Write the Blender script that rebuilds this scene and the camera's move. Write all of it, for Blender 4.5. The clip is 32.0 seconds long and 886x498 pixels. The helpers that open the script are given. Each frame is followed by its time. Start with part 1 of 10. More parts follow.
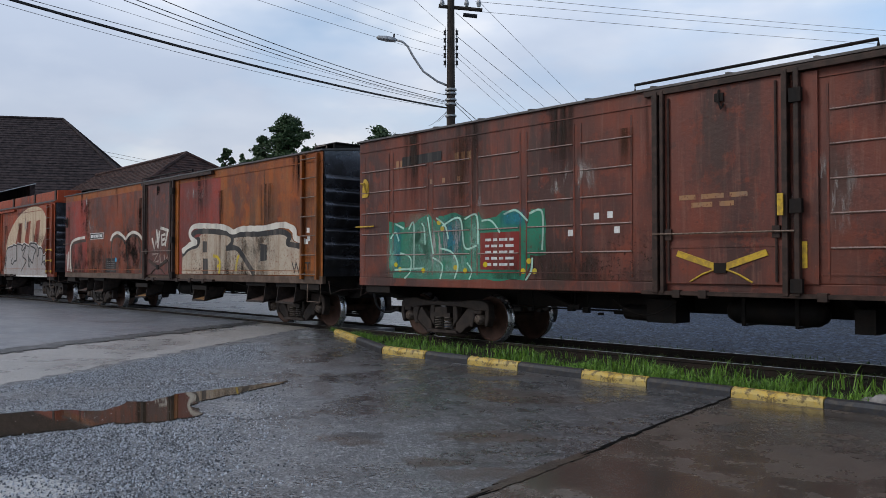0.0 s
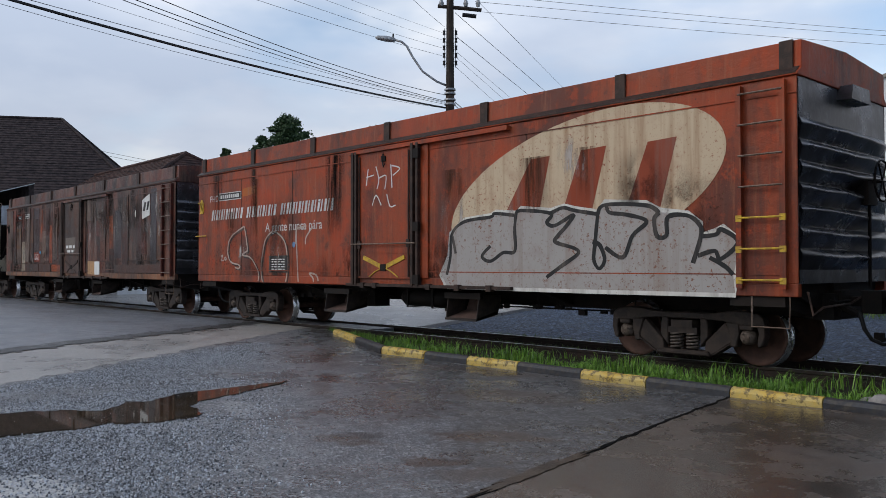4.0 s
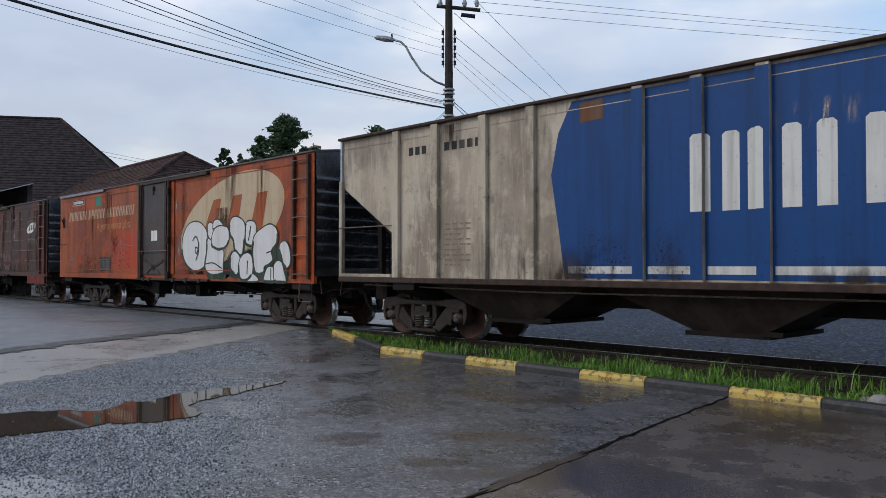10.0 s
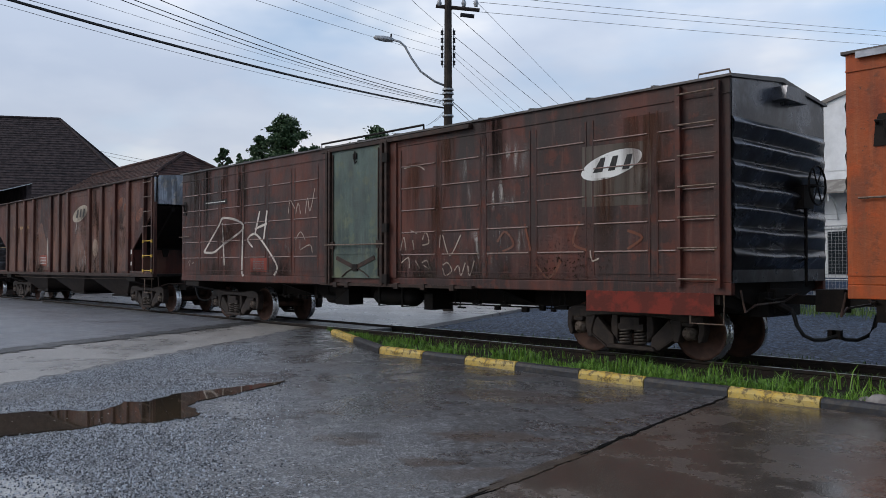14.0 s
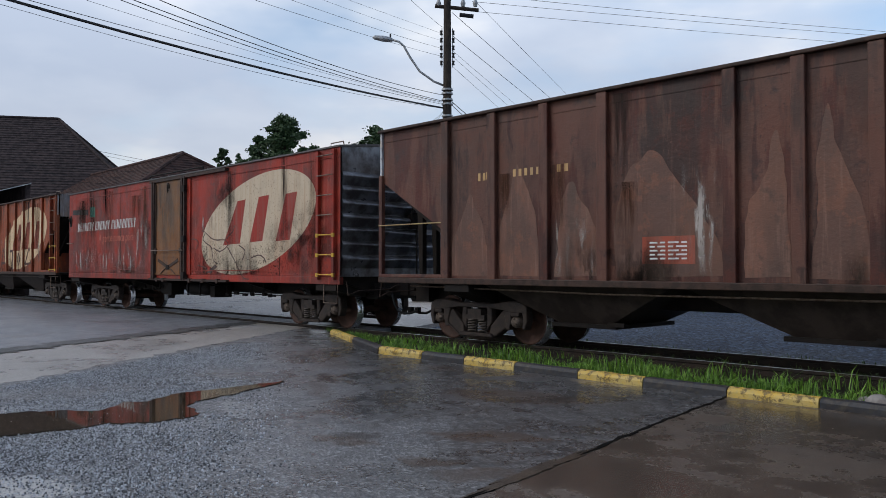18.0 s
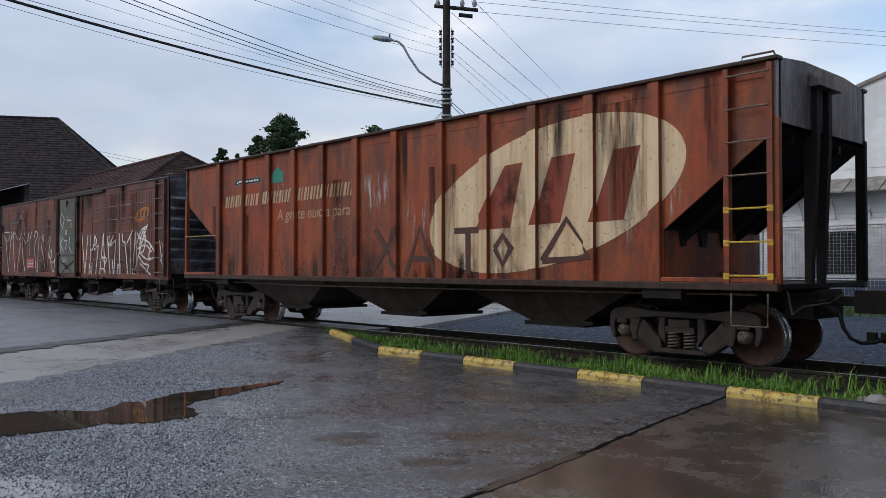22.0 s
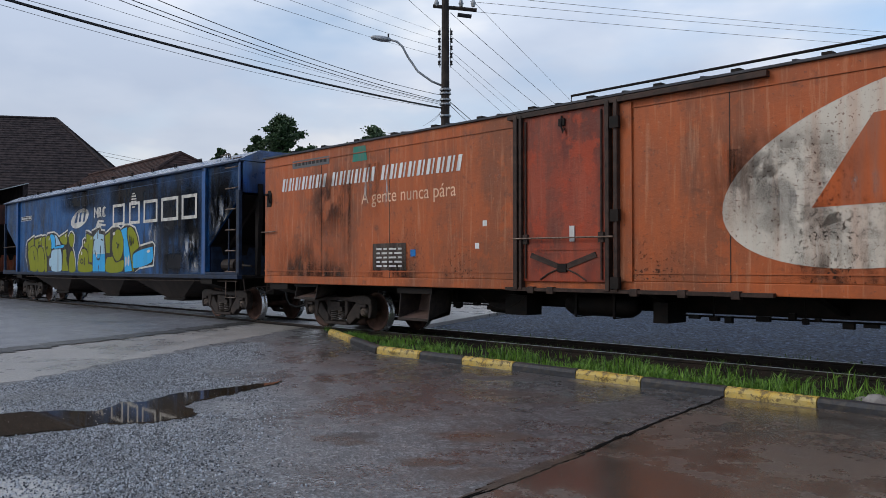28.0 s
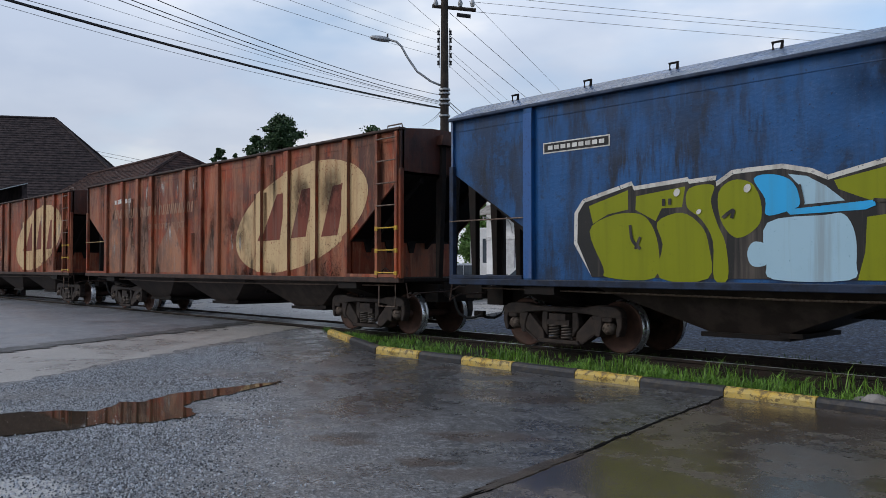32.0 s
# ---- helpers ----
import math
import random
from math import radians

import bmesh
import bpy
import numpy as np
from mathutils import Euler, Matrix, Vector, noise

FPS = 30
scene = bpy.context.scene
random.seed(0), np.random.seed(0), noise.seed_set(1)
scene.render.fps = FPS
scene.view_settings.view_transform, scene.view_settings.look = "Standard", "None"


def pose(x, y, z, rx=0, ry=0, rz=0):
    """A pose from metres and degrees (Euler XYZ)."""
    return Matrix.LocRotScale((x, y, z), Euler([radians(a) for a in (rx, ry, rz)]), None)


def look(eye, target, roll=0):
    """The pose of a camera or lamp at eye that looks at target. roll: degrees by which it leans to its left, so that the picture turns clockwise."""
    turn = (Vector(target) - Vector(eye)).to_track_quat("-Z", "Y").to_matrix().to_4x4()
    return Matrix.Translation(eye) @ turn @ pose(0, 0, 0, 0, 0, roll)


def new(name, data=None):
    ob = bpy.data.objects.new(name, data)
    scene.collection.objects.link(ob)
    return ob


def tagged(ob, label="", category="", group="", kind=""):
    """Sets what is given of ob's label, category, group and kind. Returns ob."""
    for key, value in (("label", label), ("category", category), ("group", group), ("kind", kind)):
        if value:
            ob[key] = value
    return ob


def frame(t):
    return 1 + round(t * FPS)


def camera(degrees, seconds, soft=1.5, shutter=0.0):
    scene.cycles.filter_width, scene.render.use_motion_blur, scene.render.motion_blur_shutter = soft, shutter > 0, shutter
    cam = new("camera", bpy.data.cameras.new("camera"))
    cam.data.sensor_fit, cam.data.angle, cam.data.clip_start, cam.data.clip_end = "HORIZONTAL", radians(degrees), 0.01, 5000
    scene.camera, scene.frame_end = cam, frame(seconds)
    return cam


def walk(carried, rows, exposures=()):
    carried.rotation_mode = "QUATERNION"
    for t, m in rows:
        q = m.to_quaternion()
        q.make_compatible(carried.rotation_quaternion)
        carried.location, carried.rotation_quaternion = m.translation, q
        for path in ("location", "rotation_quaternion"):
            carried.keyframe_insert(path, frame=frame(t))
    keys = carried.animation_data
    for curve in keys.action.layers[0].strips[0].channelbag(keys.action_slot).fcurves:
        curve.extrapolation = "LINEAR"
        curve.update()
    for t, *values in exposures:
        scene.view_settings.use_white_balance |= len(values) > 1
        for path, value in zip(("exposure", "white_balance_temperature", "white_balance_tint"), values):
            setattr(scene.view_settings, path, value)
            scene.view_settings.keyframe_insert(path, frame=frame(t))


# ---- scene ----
cam = camera(57.14, 32.0, soft=0.35)
EYE = (0.0, -10.179, 1.22)
PITCH, YAW0, YAW1 = 91.225, 46.986, 46.536
walk(cam, [(0, pose(*EYE, PITCH, 0, YAW0)), (8, pose(*EYE, PITCH, 0, YAW0 - 0.113)), (16, pose(*EYE, PITCH, 0, YAW0 - 0.225)),
           (24, pose(*EYE, PITCH, 0, YAW0 - 0.337)), (32, pose(*EYE, PITCH, 0, YAW1))],
     exposures=[(0, 0.0), (32, 0.0)])


# ---- sky and light: an overcast evening, brighter cloud low on the left ----
def make_world():
    w = bpy.data.worlds.new("sky")
    scene.world = w
    w.use_nodes = True
    nt = w.node_tree
    nt.nodes.clear()
    N, K = nt.nodes.new, nt.links.new
    out, bg = N("ShaderNodeOutputWorld"), N("ShaderNodeBackground")
    sky = N("ShaderNodeTexSky")
    sky.sky_type, sky.sun_disc = "NISHITA", False
    sky.sun_elevation, sky.sun_rotation = radians(32), radians(200)
    sky.air_density, sky.dust_density = 1.0, 1.0
    tc, mp = N("ShaderNodeTexCoord"), N("ShaderNodeMapping")
    mp.inputs["Scale"].default_value = (1.0, 1.0, 2.6)
    mp.inputs["Location"].default_value = (1.2, 2.2, 0.9)
    K(tc.outputs["Generated"], mp.inputs["Vector"])
    big, small = N("ShaderNodeTexNoise"), N("ShaderNodeTexNoise")
    big.inputs["Scale"].default_value, big.inputs["Detail"].default_value, big.inputs["Roughness"].default_value = 2.1, 5, 0.5
    small.inputs["Scale"].default_value, small.inputs["Detail"].default_value = 3.0, 5
    small.inputs["Roughness"].default_value = 0.46
    K(mp.outputs[0], big.inputs["Vector"])
    K(mp.outputs[0], small.inputs["Vector"])
    cover = N("ShaderNodeValToRGB")
    cover.color_ramp.elements[0].position, cover.color_ramp.elements[1].position = 0.30, 0.52
    tone = N("ShaderNodeValToRGB")
    tone.color_ramp.elements[0].position, tone.color_ramp.elements[0].color = 0.37, (0.43, 0.50, 0.63, 1)
    tone.color_ramp.elements[1].position, tone.color_ramp.elements[1].color = 0.68, (0.89, 0.875, 0.865, 1)
    mid = tone.color_ramp.elements.new(0.52)
    mid.color = (0.545, 0.605, 0.715, 1)
    K(small.outputs["Fac"], tone.inputs["Fac"])
    # the cloud is heavier low down, and thins out high up on one side
    split = N("ShaderNodeSeparateXYZ")
    K(tc.outputs["Generated"], split.inputs[0])
    low = N("ShaderNodeMapRange")
    low.inputs["From Min"].default_value, low.inputs["From Max"].default_value = 0.12, 0.30
    low.inputs["To Min"].default_value, low.inputs["To Max"].default_value = 0.84, 1.10
    K(split.outputs["Z"], low.inputs["Value"])
    side = N("ShaderNodeVectorMath")
    side.operation = "DOT_PRODUCT"
    side.inputs[1].default_value = (0.60, 0.64, 0.9)
    K(tc.outputs["Generated"], side.inputs[0])
    thin = N("ShaderNodeMapRange")
    thin.inputs["From Min"].default_value, thin.inputs["From Max"].default_value = 0.36, 0.72
    thin.inputs["To Min"].default_value, thin.inputs["To Max"].default_value = 0.0, 0.12
    K(side.outputs["Value"], thin.inputs["Value"])
    less = N("ShaderNodeMath")
    less.operation = "SUBTRACT"
    K(big.outputs["Fac"], less.inputs[0])
    K(thin.outputs[0], less.inputs[1])
    K(less.outputs[0], cover.inputs["Fac"])
    heavy = N("ShaderNodeMix")
    heavy.data_type, heavy.blend_type = "RGBA", "MULTIPLY"
    heavy.inputs["Factor"].default_value = 1.0
    K(tone.outputs["Color"], heavy.inputs["A"])
    K(low.outputs[0], heavy.inputs["B"])
    dim = N("ShaderNodeMix")
    dim.data_type, dim.blend_type = "RGBA", "MULTIPLY"
    dim.inputs["Factor"].default_value = 1.0
    dim.inputs["B"].default_value = (0.15, 0.15, 0.15, 1)
    K(sky.outputs[0], dim.inputs["A"])
    mix = N("ShaderNodeMix")
    mix.data_type = "RGBA"
    K(cover.outputs["Color"], mix.inputs["Factor"])
    K(dim.outputs["Result"], mix.inputs["A"])
    K(heavy.outputs["Result"], mix.inputs["B"])
    K(mix.outputs["Result"], bg.inputs["Color"])
    bg.inputs["Strength"].default_value = 1.20
    K(bg.outputs[0], out.inputs["Surface"])


make_world()
sun = new("sun", bpy.data.lights.new("sun", "SUN"))
sun.data.energy, sun.data.angle, sun.data.color = 1.0, radians(25), (1.0, 0.93, 0.84)
sun.matrix_world = look((-20, -30, 24), (0, 0, 0))


# ---- materials ----
def shader(name, rough=0.6, metal=0.0, gloss=0.5):
    m = bpy.data.materials.new(name)
    m.use_nodes = True
    b = m.node_tree.nodes["Principled BSDF"]
    b.inputs["Roughness"].default_value, b.inputs["Metallic"].default_value = rough, metal
    b.inputs["Specular IOR Level"].default_value = gloss
    return m, m.node_tree, b


def node(nt, kind, **values):
    n = nt.nodes.new(kind)
    for k, v in values.items():
        n.inputs[k].default_value = v
    return n


def coords(nt, scale=(1, 1, 1), shift=(0, 0, 0), kind="Object"):
    tc = nt.nodes.new("ShaderNodeTexCoord")
    mp = node(nt, "ShaderNodeMapping", Scale=scale, Location=shift)
    nt.links.new(tc.outputs[kind], mp.inputs["Vector"])
    return mp.outputs[0]


def noise_of(nt, vec, scale, detail=4.0, rough=0.55):
    n = node(nt, "ShaderNodeTexNoise", Scale=scale, Detail=detail, Roughness=rough)
    nt.links.new(vec, n.inputs["Vector"])
    return n.outputs["Fac"]


def ramp(nt, fac, lo, hi, a=(0, 0, 0, 1), b=(1, 1, 1, 1)):
    r = nt.nodes.new("ShaderNodeValToRGB")
    e = r.color_ramp.elements
    e[0].position, e[1].position, e[0].color, e[1].color = lo, hi, a, b
    nt.links.new(fac, r.inputs["Fac"])
    return r.outputs["Color"]


def mixed(nt, fac, a, b, kind="MIX"):
    m = nt.nodes.new("ShaderNodeMix")
    m.data_type, m.blend_type = "RGBA", kind
    for v, s in ((fac, "Factor"), (a, "A"), (b, "B")):
        if isinstance(v, (int, float)):
            m.inputs[s].default_value = v
        elif isinstance(v, tuple):
            m.inputs[s].default_value = (*v[:3], 1)
        else:
            nt.links.new(v, m.inputs[s])
    return m.outputs["Result"]


def relief(nt, b, fac, strength, distance):
    n = node(nt, "ShaderNodeBump", Strength=strength, Distance=distance)
    nt.links.new(fac, n.inputs["Height"])
    nt.links.new(n.outputs[0], b.inputs["Normal"])
    return n


def scaled(nt, fac, lo, hi):
    r = node(nt, "ShaderNodeMapRange")
    r.inputs["To Min"].default_value, r.inputs["To Max"].default_value = lo, hi
    nt.links.new(fac, r.inputs["Value"])
    return r.outputs[0]


def weathered(name, base, patch, dark, light, seed, streak=0.55, cover=0.5, rough=0.5, pale=0.25, tongue=0.0, gloss=0.35, warm=1.0):
    """Old wagon paint: blotches of two colours, broad brighter and duller areas, short dark runs, pale scuffs, washed tongues, chips, speckle."""
    m, nt, b = shader(name, gloss=gloss)
    patch = tuple(x * 0.58 for x in patch)
    sh = (seed * 7.3, seed * 3.1, seed * 1.7)
    rust = (min(1, base[0] * (1 + 0.5 * warm)), base[1] * (1 + 0.12 * warm), base[2] * (1 - 0.28 * warm))
    flat, tall = coords(nt, (1, 1, 1), sh), coords(nt, (1.3, 1.3, 0.45), sh)
    runs, thin = coords(nt, (3.2, 3.2, 0.5), sh), coords(nt, (15, 15, 1.1), sh)
    n_patch, n_zone = noise_of(nt, tall, 0.8, 7, 0.64), noise_of(nt, flat, 0.5, 4)
    n_run, n_thin = noise_of(nt, runs, 1.0, 9, 0.7), noise_of(nt, thin, 1.0, 6, 0.62)
    n_blot, n_chip, n_fine = noise_of(nt, flat, 2.9, 8, 0.7), noise_of(nt, flat, 21, 7, 0.7), noise_of(nt, flat, 90, 3)
    c = mixed(nt, ramp(nt, n_patch, cover - 0.07, cover + 0.05), base, patch)
    c = mixed(nt, ramp(nt, n_zone, 0.50, 0.64, b=(0.7, 0.7, 0.7, 1)), c, rust)
    c = mixed(nt, ramp(nt, n_blot, 0.53, 0.59, b=(0.6, 0.6, 0.6, 1)), c, rust)
    if tongue:
        wide = coords(nt, (1.9, 1.9, 0.36), sh)
        n_tong = noise_of(nt, wide, 1.0, 7, 0.62)
        c = mixed(nt, ramp(nt, n_tong, 0.47, 0.51, b=(tongue, tongue, tongue, 1)), c, light)
    zone = mixed(nt, 0.35, ramp(nt, n_zone, 0.40, 0.54, a=(1, 1, 1, 1), b=(0.1, 0.1, 0.1, 1)), (1, 1, 1))
    s = min(1.0, streak * 1.6)
    wash = mixed(nt, 1.0, ramp(nt, n_run, 0.48, 0.58, b=(s, s, s, 1)), zone, "MULTIPLY")
    p = min(1.0, pale * 1.7)
    c = mixed(nt, ramp(nt, n_thin, 0.54, 0.72, b=(p, p, p, 1)), c, light)
    c = mixed(nt, wash, c, dark)
    c = mixed(nt, ramp(nt, n_blot, 0.33, 0.43, a=(0.85, 0.85, 0.85, 1), b=(0, 0, 0, 1)), c, tuple(0.25 * x + 0.45 * y for x, y in zip(base, dark)))
    c = mixed(nt, ramp(nt, n_chip, 0.625, 0.66, b=(0.7, 0.7, 0.7, 1)), c, dark)
    c = mixed(nt, ramp(nt, n_chip, 0.33, 0.38, a=(0.35, 0.35, 0.35, 1), b=(0, 0, 0, 1)), c, light)
    c = mixed(nt, scaled(nt, n_fine, 0.0, 0.4), c, tuple(x * 0.4 for x in base))
    nt.links.new(c, b.inputs["Base Color"])
    nt.links.new(scaled(nt, n_blot, rough - 0.25, rough + 0.35), b.inputs["Roughness"])
    relief(nt, b, mixed(nt, 0.5, n_chip, n_blot), 0.45, 0.025)
    return m


def worn_paint(name, paint, under, seed, wear=0.5, dirt=(0.16, 0.13, 0.11)):
    """Lettering and spray paint: chipped through to the coat below, with runs of dirt."""
    m, nt, b = shader(name, 0.55, 0.0, 0.25)
    sh = (seed * 5.1, seed * 2.7, seed * 4.4)
    flat, runs = coords(nt, (1, 1, 1), sh), coords(nt, (6, 6, 0.3), sh)
    n_chip, n_zone, n_run = noise_of(nt, flat, 24, 7, 0.7), noise_of(nt, flat, 1.3, 4), noise_of(nt, runs, 1.0, 5, 0.6)
    n_fade = noise_of(nt, flat, 3.0, 5, 0.6)
    zone = ramp(nt, n_zone, 0.42, 0.58)
    k = 0.66 - 0.16 * wear
    chip = ramp(nt, n_chip, k, k + 0.035)
    both = mixed(nt, 1.0, chip, mixed(nt, 0.35, zone, (1, 1, 1)), "MULTIPLY")
    c = mixed(nt, ramp(nt, n_run, 0.48, 0.66, b=(0.35 + 0.4 * wear,) * 3 + (1,)), paint, dirt)
    c = mixed(nt, ramp(nt, n_fade, 0.5, 0.68, b=(0.15 + 0.5 * wear,) * 3 + (1,)), c, tuple(0.55 * x + 0.45 * y for x, y in zip(paint, under)))
    c = mixed(nt, both, c, under)
    nt.links.new(c, b.inputs["Base Color"])
    return m


def grimy(name, base, other, scale=6.0, rough=0.6, metal=0.0, bump=0.3, gloss=0.2):
    m, nt, b = shader(name, rough, metal, gloss)
    v = coords(nt)
    n1, n2 = noise_of(nt, v, scale, 5, 0.6), noise_of(nt, v, scale * 7, 3)
    c = mixed(nt, ramp(nt, n1, 0.43, 0.57), base, other)
    c = mixed(nt, scaled(nt, n2, 0, 0.35), c, tuple(x * 0.5 for x in base))
    nt.links.new(c, b.inputs["Base Color"])
    nt.links.new(scaled(nt, n1, max(0.05, rough - 0.12), min(1, rough + 0.15)), b.inputs["Roughness"])
    relief(nt, b, n2, bump, 0.01)
    return m


# grime taken near black: the shade under the wagons is in the colour
M_UNDER = grimy("shade_dark_grime", (0.008, 0.0065, 0.006), (0.016, 0.011, 0.009), 5, 0.7)
M_FRAME = grimy("cast_steel_grime", (0.024, 0.018, 0.016), (0.046, 0.033, 0.027), 9, 0.6, 0.0, 0.5, 0.25)
M_WHEEL = grimy("wheel_plate_rust", (0.066, 0.036, 0.027), (0.105, 0.056, 0.042), 6, 0.65)
M_TREAD = grimy("worn_tread_steel", (0.62, 0.64, 0.67), (0.45, 0.45, 0.46), 9, 0.26, 0.85, 0.1)
M_CAP = grimy("bearing_cap_steel", (0.15, 0.12, 0.10), (0.08, 0.058, 0.046), 24, 0.5, 0.25)
M_YELLOW = grimy("yellow_safety_paint", (0.62, 0.40, 0.04), (0.40, 0.25, 0.05), 14, 0.5)
M_END = grimy("dark_wet_end_sheet", (0.120, 0.126, 0.145), (0.060, 0.058, 0.062), 2.2, 0.27, 0.7, 0.25, 0.9)
M_ENDGREY = grimy("grey_wet_end_sheet", (0.22, 0.225, 0.245), (0.085, 0.075, 0.075), 2.6, 0.30, 0.6, 0.3, 0.9)
M_HOSE = grimy("black_rubber", (0.012, 0.012, 0.012), (0.02, 0.02, 0.02), 8, 0.5)
# paler than the frame: the light the coils catch is in the colour
M_SPRING = grimy("lit_spring_steel", (0.13, 0.11, 0.10), (0.075, 0.06, 0.05), 16, 0.45, 0.2)
M_RUNG = grimy("worn_bare_steel", (0.20, 0.15, 0.12), (0.12, 0.08, 0.06), 18, 0.45, 0.4)


# ---- mesh helpers ----
class Geo:
    def __init__(self):
        self.v, self.f, self.k = [], [], []

    def add(self, vs, fs, k=0):
        n = len(self.v)
        self.v += [tuple(p) for p in vs]
        self.f += [tuple(i + n for i in f) for f in fs]
        self.k += [k] * len(fs)
        return self

    def box(self, x0, x1, y0, y1, z0, z1, k=0):
        vs = [(x, y, z) for x in (x0, x1) for y in (y0, y1) for z in (z0, z1)]
        return self.add(vs, [(0, 1, 3, 2), (4, 6, 7, 5), (0, 4, 5, 1), (2, 3, 7, 6), (0, 2, 6, 4), (1, 5, 7, 3)], k)

    def prism(self, poly, y0, y1, k=0):
        """A polygon of (x, z), thick from y0 to y1."""
        n = len(poly)
        vs = [(x, y0, z) for x, z in poly] + [(x, y1, z) for x, z in poly]
        return self.add(vs, [tuple(range(n)), tuple(range(2 * n - 1, n - 1, -1))] + [(i, n + i, n + (i + 1) % n, (i + 1) % n) for i in range(n)], k)

    def prism_x(self, poly, x0, x1, k=0):
        """A polygon of (y, z), thick from x0 to x1."""
        n = len(poly)
        vs = [(x0, y, z) for y, z in poly] + [(x1, y, z) for y, z in poly]
        return self.add(vs, [tuple(range(n)), tuple(range(2 * n - 1, n - 1, -1))] + [(i, n + i, n + (i + 1) % n, (i + 1) % n) for i in range(n)], k)

    def prism_z(self, poly, z0, z1, k=0):
        n = len(poly)
        vs = [(x, y, z0) for x, y in poly] + [(x, y, z1) for x, y in poly]
        return self.add(vs, [tuple(range(n - 1, -1, -1)), tuple(range(n, 2 * n))] + [(i, (i + 1) % n, n + (i + 1) % n, n + i) for i in range(n)], k)

    def tube(self, pts, r, n=6, k=0):
        pts = [Vector(p) for p in pts]
        base = len(self.v)
        for i, p in enumerate(pts):
            d = (pts[min(i + 1, len(pts) - 1)] - pts[max(i - 1, 0)]).normalized()
            side = d.cross(Vector((0, 0, 1)) if abs(d.z) < 0.9 else Vector((1, 0, 0))).normalized()
            up = side.cross(d)
            rr = r[i] if isinstance(r, (list, tuple)) else r
            self.v += [tuple(p + (side * math.cos(a) + up * math.sin(a)) * rr) for a in (2 * math.pi * j / n for j in range(n))]
        fs = [(base + i * n + j, base + i * n + (j + 1) % n, base + (i + 1) * n + (j + 1) % n, base + (i + 1) * n + j)
              for i in range(len(pts) - 1) for j in range(n)]
        fs += [tuple(base + j for j in range(n - 1, -1, -1)), tuple(base + (len(pts) - 1) * n + j for j in range(n))]
        self.f += fs
        self.k += [k] * len(fs)
        return self

    def lathe_y(self, prof, cx, cz, n=24, ks=None):
        """A profile of (radius, y) turned round an axle along y."""
        base, m = len(self.v), len(prof)
        for i in range(n):
            a = 2 * math.pi * i / n
            self.v += [(cx + r * math.cos(a), y, cz + r * math.sin(a)) for r, y in prof]
        for i in range(n):
            for j in range(m - 1):
                self.f.append((base + i * m + j, base + i * m + j + 1, base + (i + 1) % n * m + j + 1, base + (i + 1) % n * m + j))
                self.k.append(ks[j] if ks else 0)
        return self

    def mesh(self, name, mats, smooth=False):
        me = bpy.data.meshes.new(name)
        me.from_pydata(self.v, [], self.f)
        for m in (mats if isinstance(mats, (list, tuple)) else [mats]):
            me.materials.append(m)
        if any(self.k):
            me.polygons.foreach_set("material_index", self.k)
        bm = bmesh.new()
        bm.from_mesh(me)
        bmesh.ops.recalc_face_normals(bm, faces=bm.faces)
        bm.to_mesh(me)
        bm.free()
        if smooth:
            me.polygons.foreach_set("use_smooth", [True] * len(me.polygons))
        me.update()
        return me


def part(name, geo, mats, parent, label="", bevel=0.0, smooth=False):
    ob = new(name, geo if isinstance(geo, bpy.types.Mesh) else geo.mesh(name, mats, smooth))
    ob.parent = parent
    if label:
        ob["label"] = label
    if bevel:
        b = ob.modifiers.new("edge", "BEVEL")
        b.width, b.segments, b.limit_method, b.angle_limit = bevel, 2, "ANGLE", radians(40)
    return ob


def thing(name, geo, mats, label, category, kind="", group="", **kw):
    ob = part(name, geo, mats, None, "", **kw)
    return tagged(ob, label, category, group, kind)


def base_empty(name, label, category, group="", kind="", at=(0, 0, 0)):
    ob = new(name)
    ob.location = at
    ob.empty_display_size = 0.2
    return tagged(ob, label, category, group, kind)


def wobble(seed, x, amp, scale):
    return amp * noise.noise(Vector((x * scale, seed * 9.7, seed * 3.3)))


# ---- ground plan ----
def plan(x, y):
    """The ground was drawn on a grid that is skewed to the track: from there to metres."""
    return 1.0816 * x - 0.2739 * (y + 9.397), 1.0969 * (y + 9.397) - 10.179


def planned(points):
    return [plan(*p) for p in points]


